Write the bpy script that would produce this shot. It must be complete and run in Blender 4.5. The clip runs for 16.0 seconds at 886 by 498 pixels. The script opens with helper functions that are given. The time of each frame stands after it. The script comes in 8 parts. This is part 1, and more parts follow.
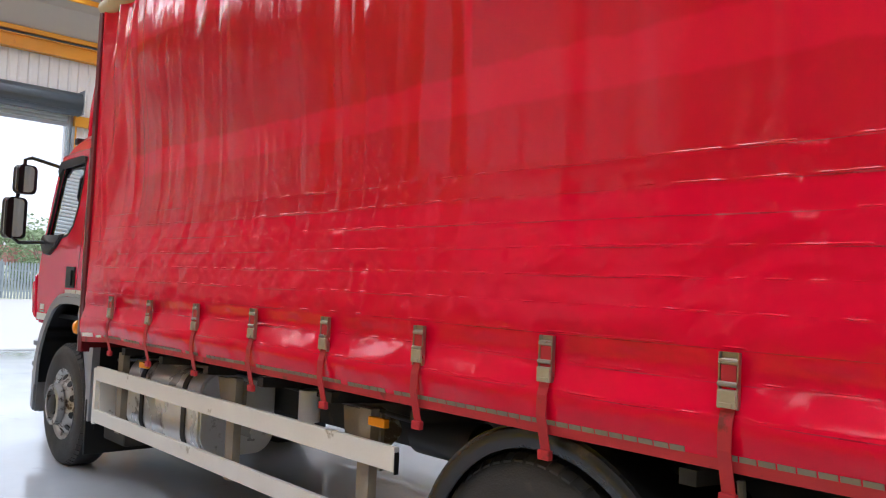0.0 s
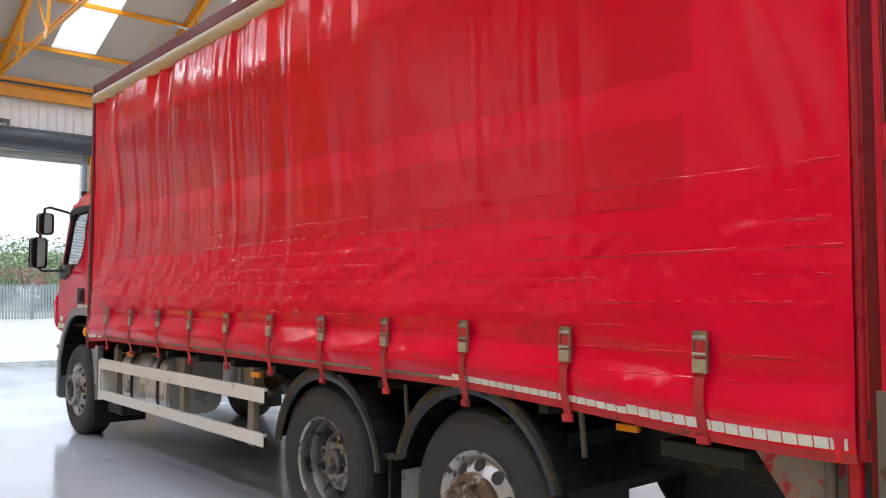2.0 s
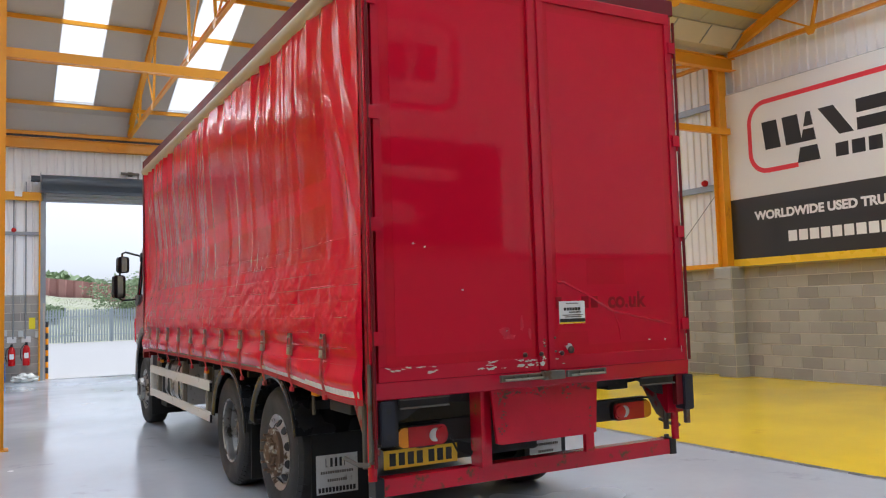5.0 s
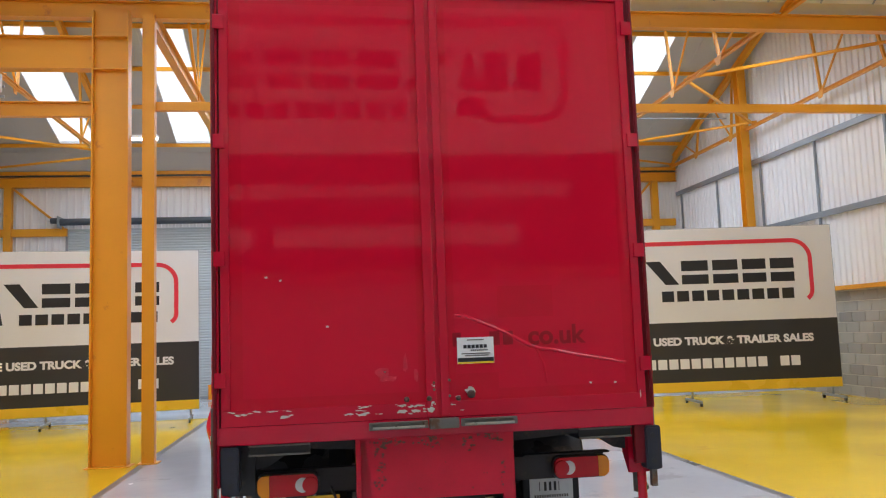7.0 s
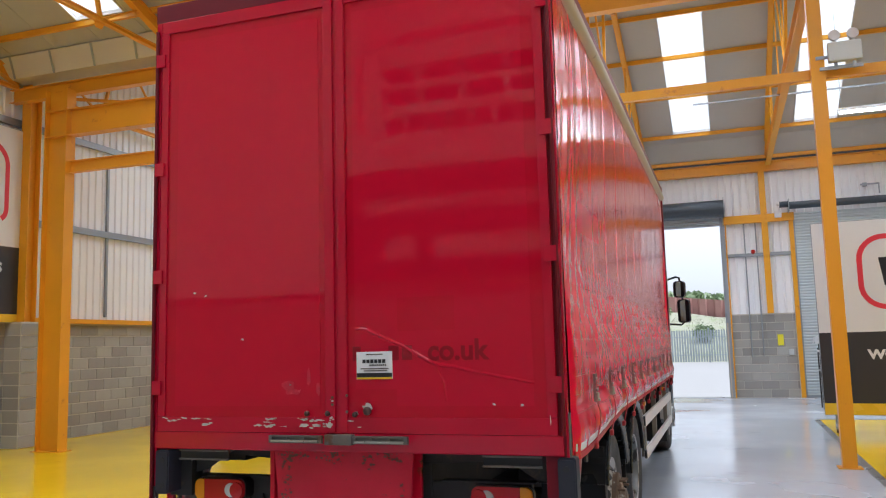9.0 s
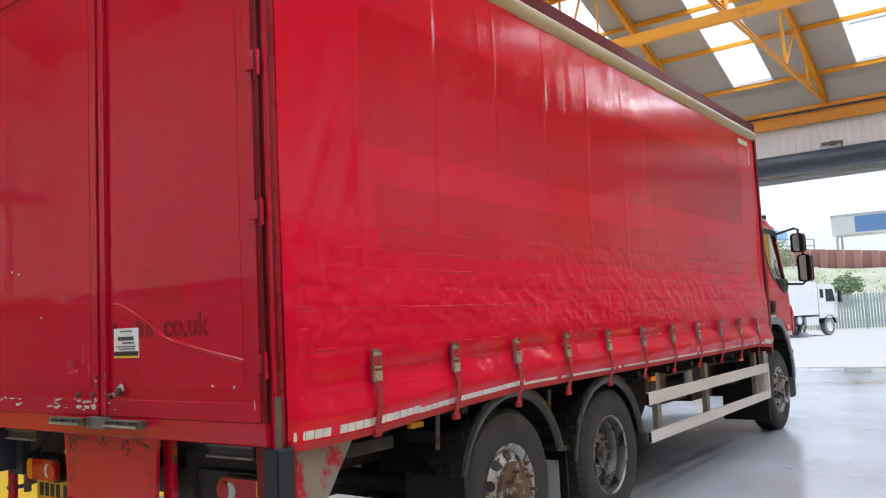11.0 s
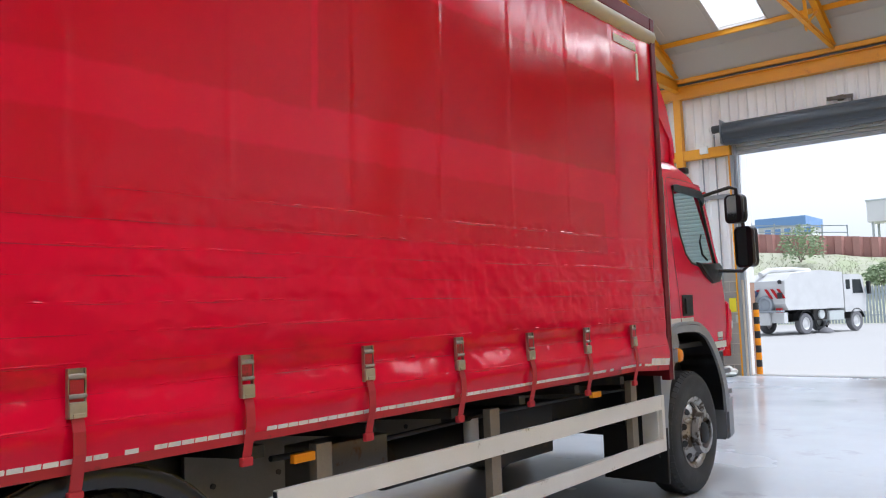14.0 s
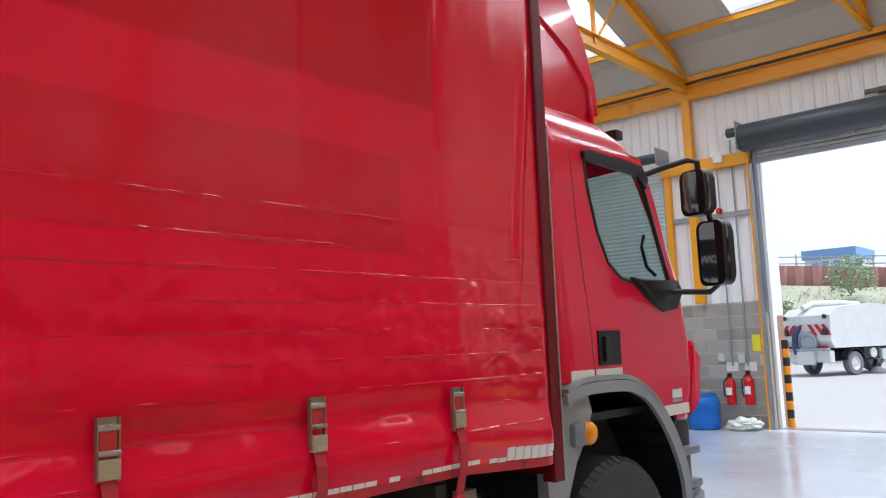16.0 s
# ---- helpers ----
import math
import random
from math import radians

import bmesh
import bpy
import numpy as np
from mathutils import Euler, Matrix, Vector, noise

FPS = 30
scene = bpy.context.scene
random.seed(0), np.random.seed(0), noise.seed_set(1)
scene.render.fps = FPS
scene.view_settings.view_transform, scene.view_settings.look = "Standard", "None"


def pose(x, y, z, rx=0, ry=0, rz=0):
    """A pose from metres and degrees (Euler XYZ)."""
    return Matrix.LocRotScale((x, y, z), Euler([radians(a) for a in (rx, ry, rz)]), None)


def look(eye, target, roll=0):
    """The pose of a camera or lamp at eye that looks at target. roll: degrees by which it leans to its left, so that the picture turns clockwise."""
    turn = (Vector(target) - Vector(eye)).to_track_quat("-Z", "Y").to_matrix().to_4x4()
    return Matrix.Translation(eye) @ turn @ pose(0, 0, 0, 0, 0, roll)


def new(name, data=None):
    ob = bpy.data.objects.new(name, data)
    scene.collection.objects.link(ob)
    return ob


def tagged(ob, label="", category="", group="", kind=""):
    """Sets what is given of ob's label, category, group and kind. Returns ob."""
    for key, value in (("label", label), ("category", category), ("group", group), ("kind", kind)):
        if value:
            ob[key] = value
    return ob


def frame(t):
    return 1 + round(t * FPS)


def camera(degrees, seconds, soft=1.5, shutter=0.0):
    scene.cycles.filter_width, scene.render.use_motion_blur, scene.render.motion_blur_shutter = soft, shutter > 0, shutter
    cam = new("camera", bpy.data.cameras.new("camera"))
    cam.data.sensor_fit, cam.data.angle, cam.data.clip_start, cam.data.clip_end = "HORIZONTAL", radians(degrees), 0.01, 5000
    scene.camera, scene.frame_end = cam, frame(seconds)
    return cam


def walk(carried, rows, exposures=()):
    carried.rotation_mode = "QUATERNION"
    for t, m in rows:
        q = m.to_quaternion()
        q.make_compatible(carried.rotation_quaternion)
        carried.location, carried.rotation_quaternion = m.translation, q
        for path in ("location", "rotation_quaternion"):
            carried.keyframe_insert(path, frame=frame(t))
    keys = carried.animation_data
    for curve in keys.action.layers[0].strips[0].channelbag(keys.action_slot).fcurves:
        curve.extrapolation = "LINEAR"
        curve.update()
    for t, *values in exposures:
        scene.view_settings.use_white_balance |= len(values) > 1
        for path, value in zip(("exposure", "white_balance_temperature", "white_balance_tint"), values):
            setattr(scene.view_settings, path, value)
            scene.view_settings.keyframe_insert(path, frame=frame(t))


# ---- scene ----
cam = camera(57.2, 16.0, soft=1.15)

PATH = [
    (0, (-0.003, -0.05, 1.616), (1.339, 1.429, 1.718), 2.5),
    (0.5, (-0.131, -0.694, 1.651), (1.205, 0.791, 1.755), 1.2),
    (1, (-0.351, -1.336, 1.657), (0.988, 0.147, 1.75), 0.5),
    (1.5, (-0.419, -1.986, 1.635), (0.896, -0.482, 1.739), 0.3),
    (2, (-0.611, -2.647, 1.614), (0.687, -1.129, 1.725), 0.1),
    (2.5, (-0.658, -3.28, 1.603), (0.632, -1.756, 1.711), 0.1),
    (3, (-0.722, -3.934, 1.588), (0.569, -2.413, 1.729), 0.1),
    (3.2, (-0.727, -4.173, 1.598), (0.56, -2.65, 1.756), -0.2),
    (5.3, (0.607, -6.136, 1.641), (1.491, -4.348, 1.772), -1.89),
    (5.5, (0.852, -6.204, 1.664), (1.677, -4.387, 1.79), -1.98),
    (6, (1.509, -6.332, 1.677), (2.162, -4.448, 1.826), -2.03),
    (6.5, (2.188, -6.336, 1.665), (2.654, -4.399, 1.837), -2.12),
    (7, (2.885, -6.284, 1.677), (3.16, -4.313, 1.88), -2.02),
    (7.5, (3.573, -6.212, 1.682), (3.644, -4.227, 1.908), -0.82),
    (8, (4.252, -6.124, 1.701), (4.06, -4.149, 1.953), -0.18),
    (8.5, (4.932, -6.02, 1.667), (4.486, -4.086, 1.913), -0.93),
    (8.7, (5.195, -5.929, 1.672), (4.665, -4.016, 1.912), -1.13),
    (10.8, (7.41, -4.241, 1.598), (6.267, -2.611, 1.791), -3.1),
    (11, (7.52, -3.993, 1.586), (6.348, -2.383, 1.768), -2.8),
    (11.5, (7.753, -3.315, 1.593), (6.526, -1.744, 1.755), -2.3),
    (12, (7.785, -2.571, 1.607), (6.527, -1.023, 1.745), -1.8),
    (12.5, (7.793, -1.799, 1.616), (6.519, -0.262, 1.74), -1.5),
    (13, (7.686, -1.039, 1.593), (6.411, 0.497, 1.719), -1.4),
    (13.5, (7.575, -0.283, 1.608), (6.326, 1.273, 1.744), -1.2),
    (14, (7.431, 0.468, 1.619), (6.184, 2.024, 1.771), -2.1),
    (14.5, (7.34, 1.225, 1.612), (6.083, 2.773, 1.774), -2.3),
    (15, (7.222, 1.988, 1.613), (5.949, 3.52, 1.789), -2.3),
    (15.5, (7.1, 2.754, 1.623), (5.8, 4.259, 1.84), -2.5),
    (16, (6.873, 3.498, 1.612), (5.553, 4.98, 1.858), -2.2),
]
walk(cam, [(t, look(eye, target, roll)) for t, eye, target, roll in PATH], exposures=[(0, 1.80, 5750, 12), (3, 1.82, 5750, 12), (5.5, 1.42, 5750, 12), (7, 1.62, 5750, 12), (8.5, 1.50, 5750, 12), (11, 1.66, 5750, 12), (14, 1.60, 5750, 12), (16, 1.60, 5750, 12)])

# ---- world, sun, exposure ----
world = bpy.data.worlds.new("world")
scene.world = world
world.use_nodes = True
wn = world.node_tree
sky = wn.nodes.new("ShaderNodeTexSky")
sky.sky_type, sky.sun_disc = "NISHITA", False
sky.sun_elevation, sky.sun_rotation = radians(62), radians(70)
sky.air_density, sky.dust_density, sky.ozone_density = 1.0, 2.0, 1.0
pale = wn.nodes.new("ShaderNodeHueSaturation")
pale.inputs["Saturation"].default_value = 0.14
wn.links.new(sky.outputs[0], pale.inputs["Color"])
wn.links.new(pale.outputs[0], wn.nodes["Background"].inputs[0])
wn.nodes["Background"].inputs[1].default_value = 0.080
sun = new("sun", bpy.data.lights.new("sun", "SUN"))
sun.data.energy, sun.data.angle, sun.data.color = 1.0, radians(10), (1.0, 0.97, 0.93)
sun.matrix_world = look((9, 4, 24), (0, 0, 0))
SKYLIGHT_POWER = 24.6
SKYLIGHT_SPREAD = 140
SKY_COLOUR = (0.93, 0.97, 1.0)

# ---- materials ----


def mat(name, col, rough=0.5, metal=0.0, var=0.1, scale=1.5, fine=40.0, bump=0.05, coat=0.0, wear=None, spec=0.5, rvar=0.1):
    """Paint, metal, stone: broad and fine variation, fine relief; wear = (colour, amount 0..1, scale)."""
    m = bpy.data.materials.new(name)
    m.use_nodes = True
    nt = m.node_tree
    n, ln = nt.nodes, nt.links
    b = n["Principled BSDF"]
    geo = n.new("ShaderNodeNewGeometry")
    big, small = n.new("ShaderNodeTexNoise"), n.new("ShaderNodeTexNoise")
    big.inputs["Scale"].default_value, small.inputs["Scale"].default_value = scale, fine
    big.inputs["Detail"].default_value = 4
    for q in (big, small):
        ln.new(geo.outputs["Position"], q.inputs["Vector"])
    mix = n.new("ShaderNodeMix")
    mix.data_type = "RGBA"
    mix.inputs["A"].default_value = (*[c * (1 - var) for c in col], 1)
    mix.inputs["B"].default_value = (*[min(1, c * (1 + var)) for c in col], 1)
    add = n.new("ShaderNodeMath")
    add.operation = "MULTIPLY_ADD"
    add.inputs[1].default_value = 0.3
    ln.new(small.outputs["Fac"], add.inputs[0])
    off = n.new("ShaderNodeMath")
    off.operation = "SUBTRACT"
    off.inputs[1].default_value = 0.15
    ln.new(big.outputs["Fac"], off.inputs[0])
    ln.new(off.outputs[0], add.inputs[2])
    ln.new(add.outputs[0], mix.inputs["Factor"])
    colour = mix.outputs["Result"]
    if wear:
        wcol, amount, wscale = wear
        wz = n.new("ShaderNodeTexNoise")
        wz.inputs["Scale"].default_value, wz.inputs["Detail"].default_value = wscale, 6
        wz.inputs["Roughness"].default_value = 0.65
        ln.new(geo.outputs["Position"], wz.inputs["Vector"])
        ramp = n.new("ShaderNodeMapRange")
        ramp.inputs["From Min"].default_value, ramp.inputs["From Max"].default_value = 0.68 - amount * 0.4, 0.74 - amount * 0.35
        ln.new(wz.outputs["Fac"], ramp.inputs["Value"])
        mw = n.new("ShaderNodeMix")
        mw.data_type = "RGBA"
        mw.inputs["B"].default_value = (*wcol, 1)
        ln.new(ramp.outputs[0], mw.inputs["Factor"])
        ln.new(colour, mw.inputs["A"])
        colour = mw.outputs["Result"]
    ln.new(colour, b.inputs["Base Color"])
    rr = n.new("ShaderNodeMapRange")
    rr.inputs["From Min"].default_value, rr.inputs["From Max"].default_value = 0.3, 0.7
    rr.inputs["To Min"].default_value, rr.inputs["To Max"].default_value = max(0.02, rough * (1 - rvar * 2)), min(1, rough * (1 + rvar * 2))
    ln.new(big.outputs["Fac"], rr.inputs["Value"])
    ln.new(rr.outputs[0], b.inputs["Roughness"])
    b.inputs["Metallic"].default_value = metal
    b.inputs["Specular IOR Level"].default_value = spec
    if coat:
        b.inputs["Coat Weight"].default_value, b.inputs["Coat Roughness"].default_value = coat, 0.06
    if bump:
        bp = n.new("ShaderNodeBump")
        bp.inputs["Strength"].default_value, bp.inputs["Distance"].default_value = bump, 0.01
        ln.new(small.outputs["Fac"], bp.inputs["Height"])
        ln.new(bp.outputs[0], b.inputs["Normal"])
    return m


def glass(name, tint=(0.8, 0.9, 0.88)):
    m = bpy.data.materials.new(name)
    m.use_nodes = True
    b = m.node_tree.nodes["Principled BSDF"]
    b.inputs["Base Color"].default_value = (*tint, 1)
    b.inputs["Roughness"].default_value = 0.02
    b.inputs["Transmission Weight"].default_value, b.inputs["IOR"].default_value = 1.0, 1.05
    return m


def translucent(name, col):
    m = bpy.data.materials.new(name)
    m.use_nodes = True
    nt = m.node_tree
    nt.nodes.remove(nt.nodes["Principled BSDF"])
    tr, df, mx = nt.nodes.new("ShaderNodeBsdfTranslucent"), nt.nodes.new("ShaderNodeBsdfDiffuse"), nt.nodes.new("ShaderNodeMixShader")
    for q in (tr, df):
        q.inputs["Color"].default_value = (*col, 1)
    mx.inputs[0].default_value = 0.15
    nt.links.new(tr.outputs[0], mx.inputs[1])
    nt.links.new(df.outputs[0], mx.inputs[2])
    nt.links.new(mx.outputs[0], nt.nodes["Material Output"].inputs["Surface"])
    return m


def glow(name, col, strength):
    m = bpy.data.materials.new(name)
    m.use_nodes = True
    b = m.node_tree.nodes["Principled BSDF"]
    b.inputs["Base Color"].default_value = (*col, 1)
    b.inputs["Emission Color"].default_value = (*col, 1)
    b.inputs["Emission Strength"].default_value = strength
    return m


M = dict(
    pvc=mat("red_pvc", (0.74, 0.002, 0.034), 0.125, var=0.10, scale=1.3, fine=170, bump=0.004, rvar=0.12, spec=0.5),
    # darkened red for shade under the weld lines and in the rear curtain gap
    shadered=mat("shade_dark_red", (0.36, 0.003, 0.02), 0.3, var=0.3, scale=9, fine=120, bump=0.05),
    pvc_strap=mat("red_webbing", (0.46, 0.02, 0.03), 0.6, var=0.2, fine=300, bump=0.2, wear=((0.2, 0.03, 0.02), 0.25, 9)),
    door=mat("red_door_panel", (0.55, 0.003, 0.025), 0.055, var=0.05, scale=0.9, fine=60, bump=0.0, rvar=0.2, spec=0.40),
    frame=mat("red_door_frame", (0.50, 0.004, 0.027), 0.16, var=0.1, scale=3, fine=80, bump=0.02),
    # white toned down to a light grey
    dullwhite=mat("dull_white_paint", (0.60, 0.605, 0.60), 0.5, var=0.12, scale=2, fine=20),
    # rubber lightened in its colour to stand for haze over the yard
    hazetyre=mat("hazed_tyre", (0.16, 0.16, 0.17), 0.9, var=0.2, fine=30),
    bumper=mat("dark_grey_plastic", (0.22, 0.23, 0.25), 0.42, var=0.15, fine=200, bump=0.03),
    guideboard=mat("pale_timber_board", (0.52, 0.44, 0.34), 0.7, var=0.15, scale=3, fine=60, bump=0.08),
    archgrey=mat("grey_plastic_arch", (0.30, 0.315, 0.34), 0.40, var=0.12, fine=200, bump=0.03),
    doorbase=mat("red_door_base", (0.51, 0.002, 0.020), 0.06, var=0.05, scale=0.9, fine=60, bump=0.0, rvar=0.2, spec=0.46),
    scuff=mat("pale_scuff_red", (0.62, 0.03, 0.06), 0.25, var=0.3, scale=20, fine=80, bump=0.02),
    bare=mat("bare_primer_white", (0.62, 0.57, 0.54), 0.55, var=0.2, fine=120, bump=0.05),
    rustflake=mat("brown_rust_patch", (0.12, 0.035, 0.022), 0.7, var=0.4, fine=140, bump=0.2),
    studbrown=mat("dark_brown_stud", (0.07, 0.025, 0.02), 0.45, var=0.2, bump=0.05),
    guardlip=mat("glossy_guard_edge", (0.018, 0.020, 0.023), 0.22, var=0.3, scale=3, fine=60, wear=((0.075, 0.062, 0.042), 0.16, 4)),
    barrel=mat("grubby_rim_barrel", (0.19, 0.19, 0.185), 0.40, metal=0.7, var=0.3, scale=9, fine=80, wear=((0.035, 0.032, 0.03), 0.35, 7)),
    navyrubber=mat("navy_rubber", (0.018, 0.020, 0.032), 0.6, var=0.15, bump=0.08),
    rusty=mat("rusty_red_steel", (0.58, 0.005, 0.028), 0.15, var=0.15, scale=3, fine=60, bump=0.08, wear=((0.12, 0.042, 0.022), 0.27, 10)),
    worn=mat("worn_red_bracket", (0.30, 0.26, 0.22), 0.6, var=0.25, scale=6, fine=60, bump=0.1, wear=((0.50, 0.01, 0.03), 0.42, 7)),
    rustplate=mat("rust_freckled_red_steel", (0.54, 0.005, 0.028), 0.2, var=0.2, scale=4, fine=60, bump=0.06, wear=((0.13, 0.03, 0.02), 0.10, 26)),
    navy=mat("navy_hose", (0.03, 0.05, 0.11), 0.5, var=0.2),
    cab=mat("red_cab_paint", (0.78, 0.005, 0.050), 0.16, var=0.06, scale=1, fine=60, bump=0.004, coat=0.4),
    darkred=mat("dark_red_channel", (0.14, 0.003, 0.010), 0.42, var=0.2, fine=60, spec=0.3),
    rail=mat("cream_rail", (0.52, 0.47, 0.36), 0.42, var=0.15, scale=3, fine=60, wear=((0.25, 0.2, 0.14), 0.12, 5)),
    alu=mat("pale_aluminium", (0.80, 0.78, 0.73), 0.42, metal=0.0, var=0.1, scale=3, fine=90, wear=((0.42, 0.38, 0.3), 0.1, 8)),
    tank=mat("brushed_tank", (0.80, 0.79, 0.77), 0.30, metal=0.5, var=0.12, scale=3, fine=120, wear=((0.22, 0.19, 0.15), 0.2, 4)),
    steel=mat("buckle_steel", (0.36, 0.34, 0.29), 0.33, metal=0.85, var=0.2, scale=20, fine=200, wear=((0.2, 0.12, 0.06), 0.15, 25)),
    clip=mat("beige_clip", (0.44, 0.40, 0.31), 0.4, metal=0.4, var=0.15, scale=30, fine=200),
    greysteel=mat("grubby_grey_steel", (0.15, 0.135, 0.115), 0.6, metal=0.3, var=0.3, scale=6, fine=80, bump=0.15, wear=((0.12, 0.06, 0.03), 0.25, 8)),
    chassis=mat("black_chassis", (0.036, 0.035, 0.034), 0.60, var=0.4, scale=3, fine=60, bump=0.1, wear=((0.075, 0.058, 0.042), 0.24, 6), spec=0.3),
    post=mat("drab_guard_post", (0.24, 0.205, 0.16), 0.65, var=0.3, scale=6, fine=80, bump=0.1),
    tyre=mat("tyre_rubber", (0.043, 0.043, 0.043), 0.60, var=0.25, scale=5, fine=120, bump=0.15, wear=((0.07, 0.066, 0.06), 0.2, 4), spec=0.35),
    rim=mat("worn_silver_rim", (0.46, 0.45, 0.43), 0.34, metal=0.75, var=0.35, scale=9, fine=100, bump=0.06, wear=((0.08, 0.058, 0.042), 0.42, 11)),
    bright=mat("bright_edge_strip", (0.55, 0.53, 0.5), 0.3, metal=0.7, var=0.1),
    hub=mat("rusty_hub", (0.15, 0.095, 0.058), 0.7, metal=0.2, var=0.4, scale=14, fine=90, bump=0.4, wear=((0.46, 0.43, 0.37), 0.34, 14)),
    mudguard=mat("black_mudguard", (0.016, 0.016, 0.017), 0.28, var=0.25, scale=3, fine=60, wear=((0.06, 0.056, 0.05), 0.16, 5)),
    flap=mat("rubber_mudflap", (0.010, 0.010, 0.010), 0.55, var=0.3, scale=4, fine=60, spec=0.35),
    plastic=mat("black_plastic", (0.010, 0.0105, 0.012), 0.4, var=0.2, fine=200, bump=0.05),
    greyplastic=mat("grey_plastic", (0.30, 0.315, 0.34), 0.42, var=0.12, fine=200, bump=0.03),
    amber=mat("amber_lens", (0.85, 0.30, 0.01), 0.15, var=0.05, bump=0),
    redlens=mat("red_lens", (0.46, 0.008, 0.014), 0.10, var=0.1, bump=0),
    whitelens=mat("white_lens", (0.60, 0.56, 0.55), 0.15, var=0.05, bump=0),
    tape=mat("reflective_tape", (0.80, 0.78, 0.75), 0.4, var=0.15, scale=30, fine=200, wear=((0.5, 0.1, 0.1), 0.08, 20)),
    white=mat("white_paint", (0.80, 0.80, 0.79), 0.45, var=0.05),
    paper=mat("white_card", (0.82, 0.82, 0.80), 0.5, var=0.03, bump=0),
    plate=mat("yellow_plate", (0.85, 0.55, 0.02), 0.3, var=0.05, bump=0),
    ink=mat("black_print", (0.018, 0.018, 0.02), 0.5, var=0.1, bump=0),
    silverplate=mat("silver_print_panel", (0.62, 0.62, 0.60), 0.45, var=0.15, scale=12, wear=((0.35, 0.33, 0.3), 0.15, 10)),
    orange=mat("orange_steel_paint", (0.80, 0.355, 0.006), 0.38, var=0.08, scale=1.3, fine=50, bump=0.02, wear=((0.62, 0.24, 0.02), 0.1, 3)),
    floor=mat("grey_epoxy_floor", (0.50, 0.53, 0.57), 0.17, var=0.10, scale=0.35, fine=9, bump=0.006, wear=((0.41, 0.43, 0.46), 0.2, 1.3), rvar=0.45),
    yellow=mat("yellow_epoxy_floor", (0.84, 0.56, 0.006), 0.16, var=0.07, scale=0.4, fine=10, bump=0.006, wear=((0.74, 0.47, 0.01), 0.1, 1.5), rvar=0.3),
    line=mat("dark_grey_line", (0.17, 0.17, 0.165), 0.3, var=0.15, scale=2),
    mortar=mat("mortar", (0.56, 0.53, 0.47), 0.9, var=0.12, scale=2, fine=60, bump=0.3),
    sheet=mat("white_profiled_sheet", (0.88, 0.885, 0.89), 0.42, var=0.04, scale=0.8, fine=20, bump=0.01),
    liner=mat("grey_roof_liner", (0.50, 0.485, 0.445), 0.6, var=0.06, scale=0.6, fine=14, bump=0.03),
    gutter=mat("cream_gutter_liner", (0.62, 0.57, 0.47), 0.55, var=0.08, scale=0.8),
    galv=mat("galvanised_rail", (0.33, 0.36, 0.39), 0.4, metal=0.5, var=0.15, scale=2, fine=60),
    shutter=mat("pale_blue_grey_slats", (0.52, 0.57, 0.58), 0.4, metal=0.2, var=0.08, scale=1),
    roll=mat("dark_slate_canopy", (0.05, 0.062, 0.075), 0.4, var=0.15, scale=1),
    silver=mat("silver_vinyl", (0.78, 0.78, 0.775), 0.40, metal=0.08, var=0.06, scale=0.7, fine=30),
    charcoal=mat("charcoal_vinyl", (0.035, 0.035, 0.037), 0.4, var=0.1, scale=0.7),
    bannerred=mat("red_vinyl_line", (0.75, 0.035, 0.06), 0.4, var=0.05, bump=0),
    bannerwhite=mat("white_vinyl_print", (0.82, 0.82, 0.82), 0.4, var=0.03, bump=0),
    bluedrum=mat("blue_plastic", (0.01, 0.14, 0.52), 0.35, var=0.1, scale=3),
    redpaint=mat("red_enamel", (0.55, 0.01, 0.012), 0.25, var=0.08),
    signyellow=mat("yellow_sign", (0.85, 0.75, 0.02), 0.5, var=0.03, bump=0),
    bag=mat("pale_plastic_bag", (0.62, 0.64, 0.60), 0.3, var=0.15, scale=12, bump=0.2),
    greybox=mat("pale_grey_enclosure", (0.55, 0.59, 0.58), 0.4, var=0.05),
    concrete=mat("pale_concrete_yard", (0.40, 0.396, 0.385), 0.85, var=0.12, scale=0.15, fine=8, bump=0.1),
    fence=mat("galvanised_palisade", (0.38, 0.43, 0.45), 0.5, metal=0.3, var=0.1),
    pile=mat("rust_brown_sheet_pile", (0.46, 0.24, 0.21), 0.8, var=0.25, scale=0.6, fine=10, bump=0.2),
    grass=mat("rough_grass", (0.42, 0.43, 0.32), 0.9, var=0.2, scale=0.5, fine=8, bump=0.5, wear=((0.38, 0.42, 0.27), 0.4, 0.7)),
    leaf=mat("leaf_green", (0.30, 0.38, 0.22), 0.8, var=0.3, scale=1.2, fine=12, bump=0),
    brickred=mat("red_brick_pier", (0.36, 0.22, 0.15), 0.9, var=0.25, scale=6, fine=40, bump=0.3),
    bluepaint=mat("blue_cladding", (0.17, 0.31, 0.58), 0.5, var=0.08),
    glass=glass("cab_glass", (0.62, 0.74, 0.70)),
    rooflight=translucent("translucent_rooflight", (0.86, 0.88, 0.88)),
    darkglass=mat("dark_tinted_glass", (0.03, 0.035, 0.04), 0.05, var=0.1, bump=0),
    mirror=mat("mirror_glass", (0.22, 0.23, 0.24), 0.03, metal=1.0, var=0.02, bump=0),
    tube=glow("lit_fluorescent_tube", (1.0, 0.98, 0.92), 9.0),
)


